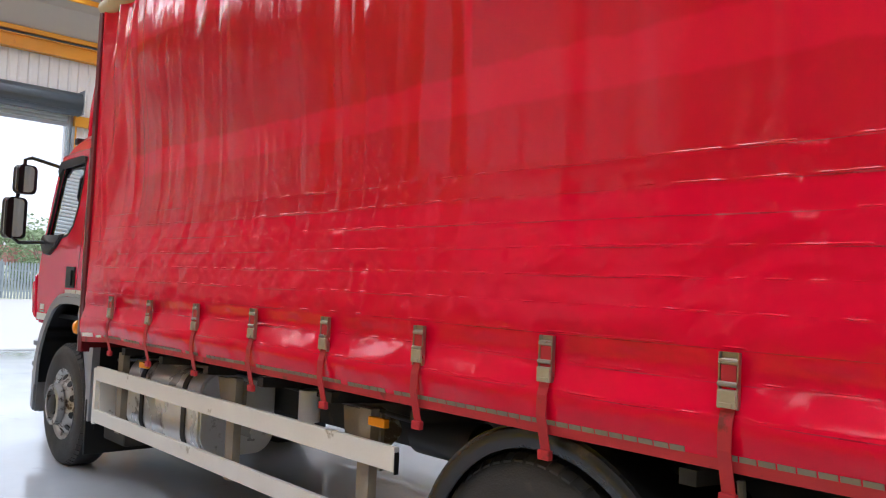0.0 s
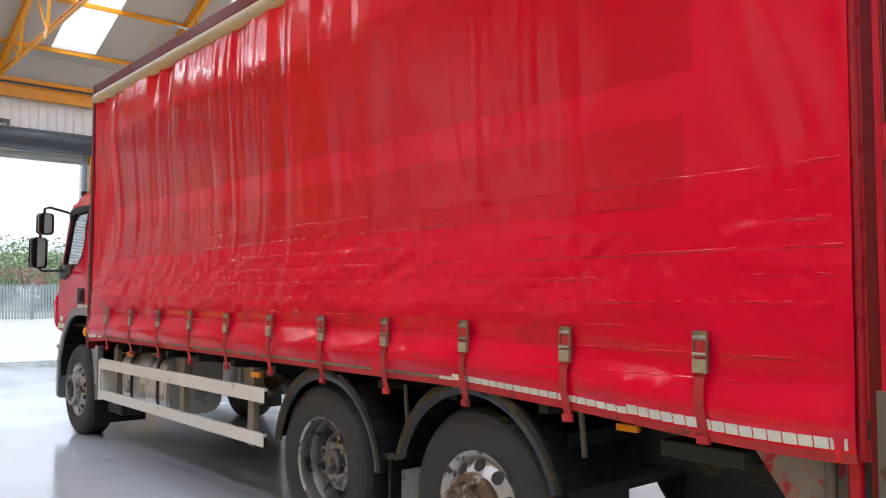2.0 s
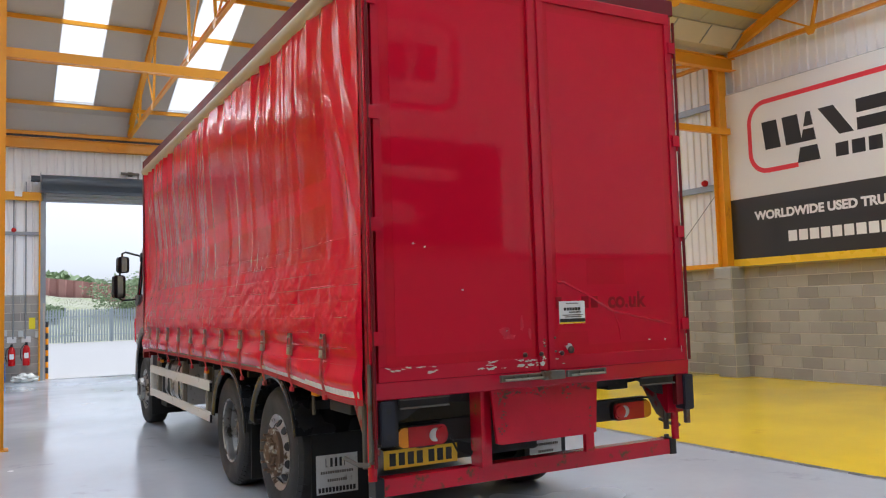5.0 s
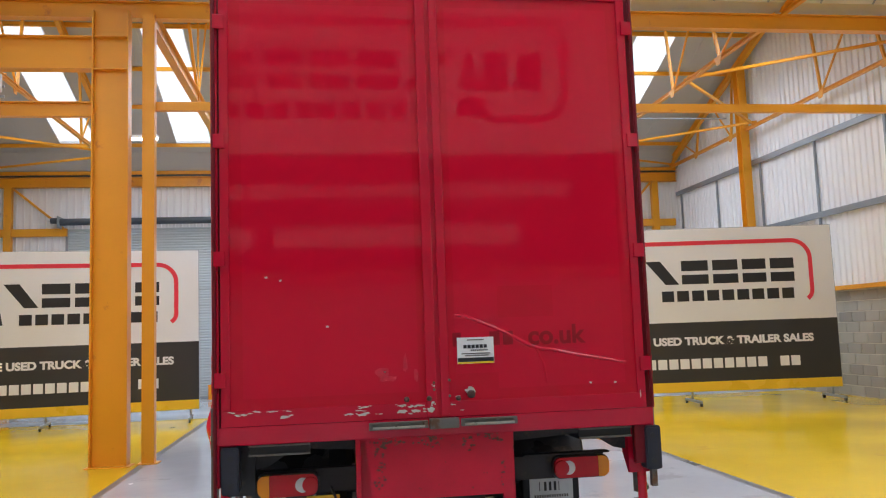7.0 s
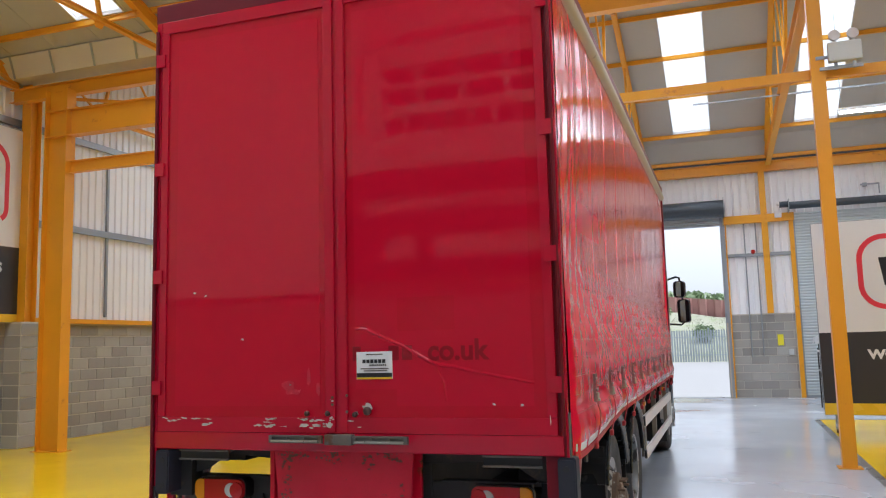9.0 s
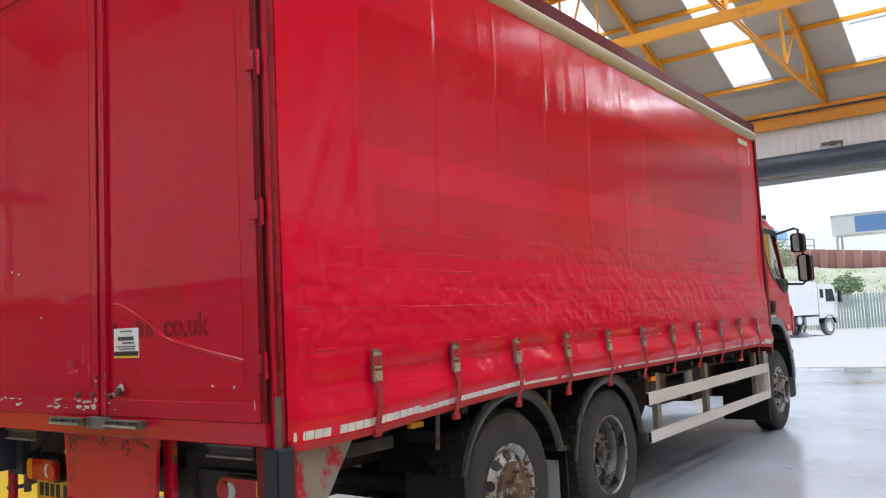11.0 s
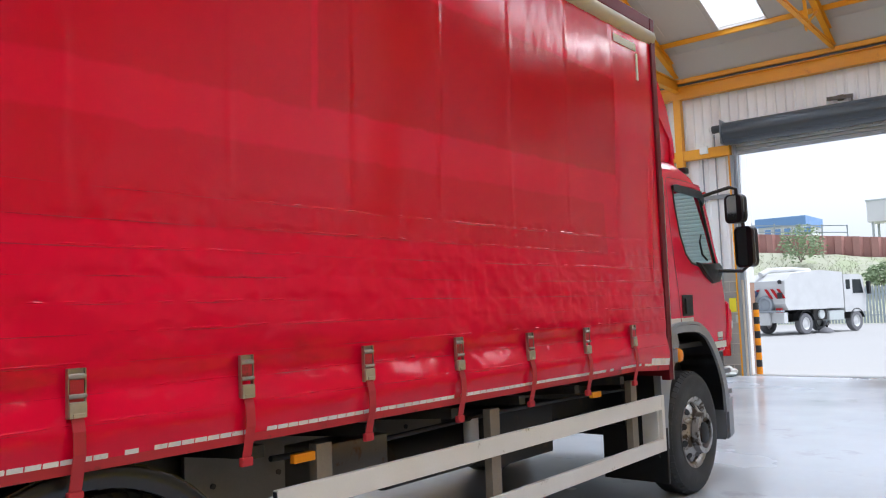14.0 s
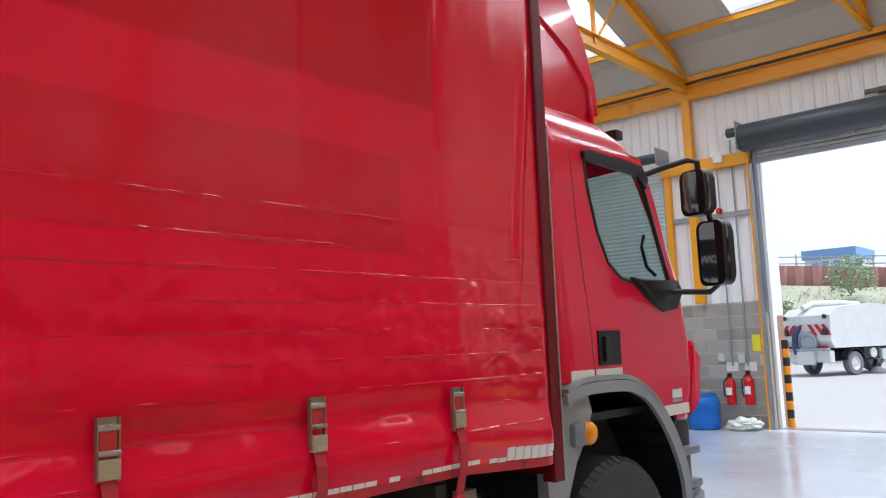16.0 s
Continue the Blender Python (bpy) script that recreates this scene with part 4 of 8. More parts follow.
        put("logo_bar", box(B(), X(a), X(a + 0.040), -0.007, -0.004, Z(0.45), Z(0.385)), M["ink"])
    words("WORLDWIDE USED TRUCK & TRAILER SALES", 0.064 * h, m @ Matrix.Translation((X(0.5175), -0.006, Z(0.695))) @ Euler((radians(90), 0, 0)).to_matrix().to_4x4(), M["bannerwhite"], t, bold=0.010, fit=0.795 * w)
    n = 17
    for k in range(n):
        if k != 14:
            a = 0.24 + 0.63 * k / n
            put("print_bar", box(B(), X(a), X(a + 0.030), -0.006, -0.004, Z(0.86), Z(0.80)), M["bannerwhite"])
    if free:
        for x in (X(0.03), X(0.5), X(0.97)):
            put("foot", box(B(), x - 0.025, x + 0.025, -0.45, 0.5, 0.06, 0.11, 0.008), M["galv"])
            put("leg", box(B(), x - 0.02, x + 0.02, 0.052, 0.09, 0.11, Z(0.35)), M["galv"])
            for y in (-0.42, 0.46):
                put("castor", cyl(B(), (x - 0.02, y, 0.035), (x + 0.02, y, 0.035), 0.035, seg=12), M["plastic"])
    return t


banner((10.25, 9.85, 0), -5.8, 6.3, 3.40, 0.26, True, "freestanding silver and charcoal printed banner on a wheeled frame")
banner((-2.90, 11.35, 0), 6.5, 6.0, 3.38, 0.24, True, "freestanding silver and charcoal printed banner on a wheeled frame")
banner((13.80, 2.85, 0), -90, 6.4, 3.63, 2.27, False, "silver and charcoal printed banner fixed along the side wall", 0.617, 0.958)
banner((-6.80, 2.85, 0), 90, 6.4, 3.63, 2.27, False, "silver and charcoal printed banner fixed along the side wall", 0.617, 0.958)
banner((3.70, Y0 + 0.10, 0), 180, 5.9, 3.55, 2.42, False, "silver and charcoal printed banner fixed on the end wall", 0.578, 0.995)


# ---- lamps and fittings of the hall ----
def batten_lamp(x, y, z, ln=1.5):
    t = thing("batten_lamp", (x, y, z), "lit white fluorescent batten hung below the roof", "ceiling lamp", "batten lamps")
    part("housing", box(B(), x - ln / 2, x + ln / 2, y - 0.05, y + 0.05, z, z + 0.07, 0.01), M["white"], t)
    part("tube", cyl(B(), (x - ln / 2 + 0.02, y, z - 0.03), (x + ln / 2 - 0.02, y, z - 0.03), 0.03, seg=12), M["tube"], t, "glowing white tube", smooth=True)
    for q in (-0.5, 0.5):
        part("wire", cyl(B(), (x + q * ln * 0.9, y, z + 0.06), (x + q * ln * 0.9, y, EAVE + SLOPE * (Y1 - y) - 0.005), 0.006, seg=6), M["galv"], t)


batten_lamp(8.85, 13.4, 6.48, 1.36)
batten_lamp(-1.72, 13.4, 6.5, 1.22)
setting("lamp_conduit", bar(B(), (5.2, 11.95, 6.6), (12.5, 11.95, 6.6), 0.03), M["galv"], "thin grey conduit below the roof", "conduit")


def twin_spot(x, y, z):
    t = thing("emergency_light", (x, y, z), "pale grey twin-spot emergency light on a steel bracket", "emergency light", "emergency lights")
    part("case", box(B(), x - 0.20, x + 0.20, y - 0.11, y, z - 0.13, z + 0.13, 0.02), M["greybox"], t)
    for q in (-0.11, 0.11):
        sp = lathe(B(), (x + q, y - 0.05, z + 0.22), (0, -1, 0.1), [(-0.05, 0.03), (-0.03, 0.06), (0.03, 0.075), (0.045, 0.07), (0.05, 0.02)], seg=16)
        part("spotlight", sp, M["whitelens"], t, "round clear spotlight", smooth=True)
        part("stem", cyl(B(), (x + q, y - 0.05, z + 0.12), (x + q, y - 0.05, z + 0.18), 0.02, seg=10), M["greybox"], t)
        part("bracket", box(B(), x + q - 0.02, x + q + 0.02, y - 0.06, y - 0.02, z - 0.22, z - 0.13), M["galv"], t)
    part("back_rail", box(B(), x - 0.3, x + 0.22, y, y + 0.03, z - 0.20, z - 0.16), M["galv"], t)
    part("back_rail", box(B(), x - 0.34, x + 0.22, y, y + 0.03, z - 0.05, z - 0.01), M["galv"], t)


twin_spot(7.25, VALLEY - 0.16, 5.31)
twin_spot(-1.80, 5.49, 5.34)
setting("light_conduit", tube(B(), [(-1.72, 5.46, 5.50), (-1.70, 5.46, 6.0), (-1.68, 5.47, 6.7), (-0.6, 5.6, 6.8)], 0.012), M["galv"], "thin grey cable to the emergency light", "cable")

# wall fittings beside the open door
for x, z1 in ((0.75, 4.95), (1.04, 5.3), (6.5, 5.0), (6.2, 5.0)):
    setting("cable_conduit", cyl(B(), (x, Y1 - 0.07, 1.12), (x, Y1 - 0.07, z1), 0.017, seg=8), M["galv"], "thin grey conduit down the pier", "conduit")


def extinguisher(x, z, h, r):
    t = thing("fire_extinguisher", (x, Y1 - 0.16, z), "red fire extinguisher hung on the block pier", "fire extinguisher", "fire extinguishers")
    y = Y1 - 0.16
    part("cylinder", lathe(B(), (x, y, z), (0, 0, 1), [(0, r * 0.6), (0.01, r), (h * 0.8, r), (h * 0.92, r * 0.6), (h * 0.96, r * 0.3)], seg=20), M["redpaint"], t, smooth=True)
    part("head", box(B(), x - 0.03, x + 0.03, y - 0.06, y + 0.03, z + h * 0.96, z + h * 1.1, 0.006), M["plastic"], t)
    part("hose", tube(B(), [(x - 0.03, y, z + h), (x - r - 0.04, y, z + h * 0.8), (x - r - 0.05, y, z + h * 0.4), (x - r - 0.02, y, z + h * 0.25)], 0.012), M["plastic"], t)
    part("label", box(B(), x - r * 0.6, x + r * 0.6, y - r - 0.004, y - r + 0.01, z + h * 0.35, z + h * 0.6), M["paper"], t)
    part("hook", box(B(), x - 0.03, x + 0.03, y + r, Y1 - 0.015, z + h * 0.7, z + h * 0.8), M["galv"], t)


extinguisher(0.72, 0.42, 0.52, 0.085)
extinguisher(1.06, 0.42, 0.56, 0.085)
for x, z, w_, h_, mt, nm, lab, cat in ((0.72, 1.10, 0.22, 0.16, "paper", "wall_notice", "small white notice above the extinguisher", "sign"), (1.06, 1.10, 0.22, 0.16, "paper", "wall_notice", "small white notice above the extinguisher", "sign"), (1.20, 1.52, 0.15, 0.30, "signyellow", "yellow_notice", "yellow safety notice on the block pier", "sign"), (6.95, 1.55, 0.15, 0.30, "signyellow", "yellow_notice", "yellow safety notice on the block pier", "sign")):
    tagged(part(nm, box(B(), x - w_ / 2, x + w_ / 2, Y1 - 0.012, Y1 - 0.002, z - h_ / 2, z + h_ / 2), M[mt]), lab, cat)
for x, z in ((0.55, 1.28), (1.33, 1.22), (7.2, 1.22), (0.93, 1.25)):
    tagged(part("switch_box", box(B(), x - 0.06, x + 0.06, Y1 - 0.09, Y1 - 0.002, z - 0.08, z + 0.08, 0.008), M["greybox"]), "small pale grey switch box on the pier", "switch")
for x in (0.75, 6.4):
    al = thing("alarm_bell", (x, Y1 - 0.12, 3.98), "small red alarm sounder on the wall rail", "alarm", "alarms")
    part("dome", lathe(B(), (x, Y1 - 0.10, 3.99), (0, -1, 0), [(0, 0.06), (0.04, 0.06), (0.07, 0.04), (0.08, 0.01)], seg=14), M["redpaint"], al, smooth=True)
for x in (0.85, 7.1, 12.6):
    tagged(part("junction_box", box(B(), x - 0.09, x + 0.09, Y1 - 0.26, Y1 - 0.20, 4.88, 5.06, 0.01), M["white"]), "white junction box on the orange rail", "junction box")

wa = thing("cable_bracket", (9.4, Y1 - 0.1, 5.6), "small galvanised arm on the wall above the shutter", "bracket")
part("arm", bar(B(), (9.2, Y1 - 0.12, 5.63), (9.66, Y1 - 0.12, 5.63), 0.04), M["galv"], wa)
part("drop", bar(B(), (9.64, Y1 - 0.12, 5.61), (9.64, Y1 - 0.12, 5.36), 0.03), M["galv"], wa)
part("wall_plate", box(B(), 9.26, 9.36, Y1 - 0.10, Y1 - 0.001, 5.58, 5.68), M["galv"], wa)
al = thing("alarm_bell", (X1 - 0.12, 6.62, 4.12), "small red alarm sounder on the wall rail", "alarm", "alarms")
part("dome", lathe(B(), (X1 - 0.10, 6.62, 4.14), (-1, 0, 0), [(0, 0.07), (0.05, 0.07), (0.09, 0.045), (0.10, 0.01)], seg=14), M["redpaint"], al, smooth=True)
tagged(part("wall_stay", bar(B(), (X1 - 0.10, 8.0, 2.35), (X1 - 0.10, 6.25, 3.95), 0.012), M["galv"], kind="structure"), "thin steel stay wire across the white wall", "wire")

# drum, canister, box, bag
dr = thing("plastic_drum", (0.30, Y1 - 0.42, 0), "blue plastic drum standing by the block pier", "drum")
part("barrel", lathe(B(), (0.30, Y1 - 0.42, 0), (0, 0, 1), [(0, 0.24), (0.02, 0.27), (0.16, 0.285), (0.18, 0.275), (0.40, 0.275), (0.42, 0.285), (0.56, 0.26), (0.60, 0.22), (0.62, 0.20)], seg=28), M["bluedrum"], dr, smooth=True)
part("rim", lathe(B(), (0.30, Y1 - 0.42, 0.60), (0, 0, 1), [(0, 0.21), (0.0, 0.235), (0.035, 0.235), (0.035, 0.21)], seg=28, closed=True), M["bluedrum"], dr)
ca = thing("canister", (-0.12, Y1 - 0.45, 0), "white plastic canister on a cardboard box", "canister")
part("body", box(B(), -0.24, -0.02, Y1 - 0.56, Y1 - 0.36, 0.34, 0.68, 0.03), M["paper"], ca, smooth=True)
part("cap", cyl(B(), (-0.13, Y1 - 0.46, 0.66), (-0.13, Y1 - 0.46, 0.74), 0.035, seg=14), M["redpaint"], ca)
tagged(part("cardboard_box", box(B(), -0.27, 0.01, Y1 - 0.60, Y1 - 0.30, 0, 0.34, 0.004), M["mortar"]), "plain brown cardboard box by the pier", "box")
tagged(part("orange_crate", box(B(), -0.62, -0.31, Y1 - 0.62, Y1 - 0.28, 0, 0.42, 0.02), M["amber"]), "orange plastic crate by the shutter", "crate")
bgm = B()
bmesh.ops.create_icosphere(bgm, subdivisions=4, radius=1.0)
for v in bgm.verts:
    d = noise.noise(v.co * 2.2) * 0.35 + noise.noise(v.co * 6) * 0.15
    v.co = Vector((1.02 + v.co.x * 0.30 * (1 + d), Y1 - 0.42 + v.co.y * 0.2 * (1 + d), max(0.0, 0.09 + v.co.z * 0.13 * (1 + d))))
tagged(part("plastic_bag", bgm, M["bag"], smooth=True), "crumpled pale plastic bag on the floor", "bag")
tt = thing("tool_trolley", (7.82, 14.75, 0), "black tool trolley with a white cover hung over its top", "trolley")
for x in (7.54, 8.10):
    for y in (14.52, 14.98):
        part("leg", bar(B(), (x, y, 0.0), (x, y, 1.36), 0.03), M["plastic"], tt)
part("tray", box(B(), 7.52, 8.12, 14.50, 15.0, 0.84, 0.88, 0.006), M["greyplastic"], tt, "grey steel tray")
part("drawer", box(B(), 7.55, 8.09, 14.525, 14.975, 0.70, 0.838, 0.006), M["plastic"], tt, "black drawer")
part("upper_shelf", box(B(), 7.52, 8.12, 14.50, 15.0, 1.27, 1.32, 0.006), M["white"], tt, "white upper shelf")
cv = B()
prev = None
for k in range(15):
    g = k / 14
    z = 1.66 - 0.05 * abs(g - 0.55) + 0.03 * math.sin(g * 9)
    row = [cv.verts.new((7.44 + 0.74 * g, 14.46 + 0.025 * math.sin(g * 17), 1.42 + 0.07 * math.sin(g * 11) + 0.04 * math.cos(g * 23))), cv.verts.new((7.47 + 0.70 * g, 14.49, z)), cv.verts.new((7.47 + 0.70 * g, 15.01, z - 0.02)), cv.verts.new((7.44 + 0.74 * g, 15.04 + 0.025 * math.sin(g * 14), 1.45 + 0.06 * math.sin(g * 13)))]
    if prev:
        for q in range(3):
            cv.faces.new((prev[q], row[q], row[q + 1], prev[q + 1]))
    prev = row
bmesh.ops.solidify(cv, geom=list(cv.faces), thickness=0.006)
part("cover", cv, M["white"], tt, "crumpled white cover", smooth=True)
for x in (7.54, 8.10):
    part("cover_stay", bar(B(), (x, 14.75, 1.32), (x, 14.75, 1.60), 0.02), M["plastic"], tt)
sd = thing("drum", (7.78, 14.75, 0), "dark grey plastic drum standing under the trolley", "drum")
part("body", lathe(B(), (7.78, 14.75, 0), (0, 0, 1), [(0, 0.02), (0, 0.19), (0.02, 0.205), (0.28, 0.215), (0.32, 0.208), (0.36, 0.215), (0.60, 0.20), (0.645, 0.16), (0.66, 0.03)], seg=28), M["bumper"], sd, smooth=True)
part("lid", lathe(B(), (7.78, 14.75, 0.655), (0, 0, 1), [(0, 0.09), (0.02, 0.085), (0.025, 0.01)], seg=18), M["plastic"], sd, smooth=True)

# ---- outside ----
setting("ground", box(B(), -300, 300, Y1 + 0.26, 700, -0.25, -0.01), M["concrete"], "pale sunlit concrete yard reaching into the distance", "ground")
bo = thing("bollard", (1.555, 18.70, 0), "black and yellow striped steel bollard outside the door", "bollard")
for k in range(10):
    z = 0.155 * k
    part("band", cyl(B(), (1.555, 18.70, z - 0.01 if k == 0 else z), (1.555, 18.70, z + 0.155), 0.062, seg=18), M["ink"] if k % 2 else M["amber"], bo, smooth=True)
pr = B()
for k in range(26):
    box(pr, 0.9, 1.425, Y1 + 0.27, Y1 + 0.80, 0.077 * k, 0.077 * k + 0.066)
box(pr, 0.91, 1.418, Y1 + 0.28, Y1 + 0.793, 0, 1.99)
setting("door_pier", pr, M["brickred"], "red brick pier outside the door", "pier")
setting("door_return_panel", box(B(), 1.0, 1.43, Y1 + 0.26, Y1 + 0.82, 2.003, 5.0, 0.01), M["white"], "white sheet panel above the brick pier", "panel")

# palisade fence
fe = thing("palisade_fence", (0, 52, 0), "pale galvanised palisade fence along the yard", "fence")
pal = B()
for k in range(330):
    x = -32 + k * 0.17
    slab(pal, [(x - 0.055, 0.05), (x + 0.055, 0.05), (x + 0.055, 2.1), (x, 2.22), (x - 0.055, 2.1)], "y", 52.0, 52.015)
part("pale", pal, M["fence"], fe, kind="stuff")
for z in (0.5, 1.7):
    part("rail", box(B(), -32, 24, 52.02, 52.06, z - 0.03, z + 0.03), M["fence"], fe)
for k in range(21):
    part("post", box(B(), -32 + k * 2.8 - 0.05, -32 + k * 2.8 + 0.05, 52.06, 52.14, 0, 2.3), M["fence"], fe)


def wall_top(x):
    return min(7.0, 5.85 - 0.11 * (x + 7))


bk = B()
cols = []
for i in range(161):
    x = -80 + i
    cols.append([bk.verts.new((x, 53 + 1.0 * j, max(-0.05, (wall_top(x) - 1.2) * (j / 11) ** 0.9) + (0.25 * noise.noise((x * 0.4, j * 0.7, 0)) if j else 0) - 0.02)) for j in range(12)])
for a, b in zip(cols, cols[1:]):
    for j in range(11):
        bk.faces.new((a[j], b[j], b[j + 1], a[j + 1]))
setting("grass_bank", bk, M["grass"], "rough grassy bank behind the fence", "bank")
gt = B()
rng = random.Random(4)
for k in range(11000):
    x, j = rng.uniform(-34, 22), rng.uniform(0.3, 10.6)
    z = max(0, (wall_top(x) - 1.2) * (j / 11) ** 0.9)
    y, h, w_ = 53 + j, rng.uniform(0.05, 0.20), rng.uniform(0.012, 0.03)
    lx, ly = rng.uniform(-0.3, 0.3), rng.uniform(-0.3, 0.1)
    v = [gt.verts.new(p) for p in ((x - w_, y, z - 0.1), (x + w_, y, z - 0.1), (x + lx, y + ly, z + h))]
    gt.faces.new(v)
tagged(part("tall_grass", gt, M["grass"], kind="stuff"), "tall pale dry grass on the bank", "grass")


def bush(x, y, z, r, seed, label="bushy green shrub on the bank"):
    t = thing("shrub", (x, y, z), label, "shrub", "shrubs on the bank")
    g = random.Random(seed)
    stem = B()
    for k in range(7):
        a = g.uniform(0, 6.28)
        tube(stem, [(x, y, z - 0.2), (x + 0.3 * r * math.cos(a), y + 0.3 * r * math.sin(a), z + 0.5 * r), (x + 0.6 * r * math.cos(a), y + 0.6 * r * math.sin(a), z + 1.1 * r)], 0.03, 5)
    part("stems", stem, M["post"], t)
    lv = B()
    for k in range(900):
        d = Vector((g.gauss(0, 1), g.gauss(0, 1), g.gauss(0, 1))).normalized()
        q = r * g.uniform(0.55, 1.05) * (1 + 0.35 * noise.noise(d * 1.7 + Vector((seed, 0, 0))))
        c = Vector((x, y, z + 0.75 * r)) + Vector((d.x * q * 1.15, d.y * q, d.z * q * 0.8))
        u, v = basis(Vector((g.gauss(0, 1), g.gauss(0, 1), g.gauss(0, 1))))
        s = g.uniform(0.07, 0.16)
        lv.faces.new([lv.verts.new(c + a) for a in (u * s, v * s * 0.6, -u * s, -v * s * 0.6)])
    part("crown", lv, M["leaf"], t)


bush(-8.6, 60.5, 4.3, 1.5, 3)
bush(0.5, 60.0, 3.2, 0.9, 5)
bush(-12.5, 57.5, 2.4, 1.1, 7)
bush(4.0, 57.0, 1.5, 0.7, 9)
bush(12, 57.5, 1.2, 1.0, 11)
bush(15.5, 56.5, 0.9, 1.1, 12)
bush(9.5, 58.5, 1.4, 0.9, 14)
bush(-3.0, 57.0, 2.2, 0.9, 15)
for k, (x, y, z, r) in enumerate(((8.2, 58.5, 2.0, 1.7), (11.0, 57.4, 1.9, 2.1), (13.8, 58.2, 2.1, 2.3), (16.6, 57.2, 1.8, 2.0), (19.6, 58.0, 1.9, 2.4), (23.0, 57.6, 1.8, 2.1))):
    bush(x, y, z, r, 31 + k, "tall pale green hedge shrub behind the fence")

# sheet-pile wall on the bank
pw = B()
prev = None
k = 0
x = -60.0
while x < 40:
    for dx, dy in ((0, 0), (0.45, 0), (0.6, 0.3), (1.05, 0.3)):
        xx = x + dx
        pair = [pw.verts.new((xx, 64.2 + dy, wall_top(xx) - 1.6)), pw.verts.new((xx, 64.2 + dy, wall_top(xx) + 0.15))]
        if prev:
            pw.faces.new((prev[0], pair[0], pair[1], prev[1]))
        prev = pair
    x += 1.2
setting("sheet_pile_wall", pw, M["pile"], "rust-brown sheet-pile wall along the top of the bank", "wall")
plat = B()
rows = [[plat.verts.new((x, y, wall_top(x))) for x in range(-60, 41, 4)] for y in (64.5, 130)]
for i in range(len(rows[0]) - 1):
    plat.faces.new((rows[0][i], rows[0][i + 1], rows[1][i + 1], rows[1][i]))
setting("upper_ground", plat, M["grass"], "upper level ground behind the sheet-pile wall", "ground")
gr_ob = thing("guard_rail", (-9, 64.6, 6.3), "pale guard rail on top of the wall", "guard rail")
for z in (0.45, 0.95):
    part("rail", bar(B(), (-20, 64.7, wall_top(-20) + z), (-6.4, 64.7, wall_top(-6.4) + z), 0.07), M["fence"], gr_ob)
for k in range(9):
    x = -20 + k * 1.7
    part("post", bar(B(), (x, 64.7, wall_top(x)), (x, 64.7, wall_top(x) + 1.0), 0.08), M["fence"], gr_ob)


def cabin(x0, x1, y, z0, z1, f0, f1, label):
    t = thing("site_cabin", ((x0 + x1) / 2, y + 1.5, z0), label, "cabin")
    part("body", box(B(), x0, x1, y, y + 2.6, z0, z1, 0.03), M["white"], t)
    a, b = x0 + (x1 - x0) * f0, x0 + (x1 - x0) * f1
    part("blue_panel", box(B(), a, b, y - 0.03, y, z0 + 0.15, z1 - 0.1), M["bluepaint"], t, "plain blue panel")
    part("roof_edge", box(B(), x0 - 0.05, x1 + 0.05, y - 0.06, y + 2.65, z1, z1 + 0.12), M["greybox"], t)
    for c in (x0 + 0.3, x1 - 0.3):
        for d in (0.3, 2.3):
            part("leg", box(B(), c - 0.08, c + 0.08, y + d - 0.08, y + d + 0.08, wall_top(c) - 0.05, z0), M["greybox"], t)


cabin(-5.3, -1.0, 66, 6.95, 8.45, 0.4, 0.98, "white site cabin with a blue panel on legs above the wall")
bb_ = thing("blue_building", (-17.4, 90, 7.0), "white industrial building with a blue roof and small windows", "building")
part("wall", box(B(), -19.7, -15.1, 87.0, 93.0, 6.2, 9.0), M["dullwhite"], bb_)
part("roof", slab(B(), [(86.7, 9.0), (93.3, 9.0), (93.3, 9.9), (86.7, 9.9)], "x", -19.9, -14.9), M["bluepaint"], bb_)
for k in range(5):
    wn_ = part("window", box(B(), -19.1 + k * 0.97, -18.35 + k * 0.97, 86.94, 87.0, 7.9, 8.8), M["white"], bb_)
    part("pane", box(B(), -19.04 + k * 0.97, -18.41 + k * 0.97, 86.92, 86.94, 7.96, 8.74), M["bluepaint"], wn_)
# hazy tree belt far off
tb = B()
g = random.Random(8)
for k in range(9000):
    x = g.uniform(-75, 75)
    top = 2.2 + 1.6 * noise.noise((x * 0.09, 1.3, 0)) + 1.0 * noise.noise((x * 0.35, 4, 0))
    c = Vector((x, g.uniform(96, 104), 4 + top * g.random() ** 0.7))
    u, v = basis(Vector((g.gauss(0, 1), g.gauss(0, 1), g.gauss(0, 1))))
    s = g.uniform(0.35, 0.8)
    tb.faces.new([tb.verts.new(c + a) for a in (u * s, v * s * 0.7, -u * s, -v * s * 0.7)])
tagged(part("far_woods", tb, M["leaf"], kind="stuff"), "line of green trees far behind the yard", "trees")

# ---- the lorry ----
XL, XR, YR, YF = 2.22, 4.78, -1.50, 6.55
XC = 3.5
lorry = thing("curtain_sided_lorry", (XC, 3.0, 0), "red curtain-sided rigid lorry with three axles parked in the hall", "lorry")
BUCKLES = [-0.915 + 0.675 * k for k in range(11)]
CUR_LO, CUR_HI = 1.075, 3.74


def n3(a, b, c):
    return noise.noise((a, b, c))


def ridge(a, b, c):
    """Sharp-crested noise, about -0.6 to 0.5."""
    v = n3(a, b, c)
    return 0.42 - 1.9 * math.sqrt(v * v + 0.004)


def bell(v, w):
    return math.exp(-(v / w) ** 2) if abs(v) < 3 * w else 0.0


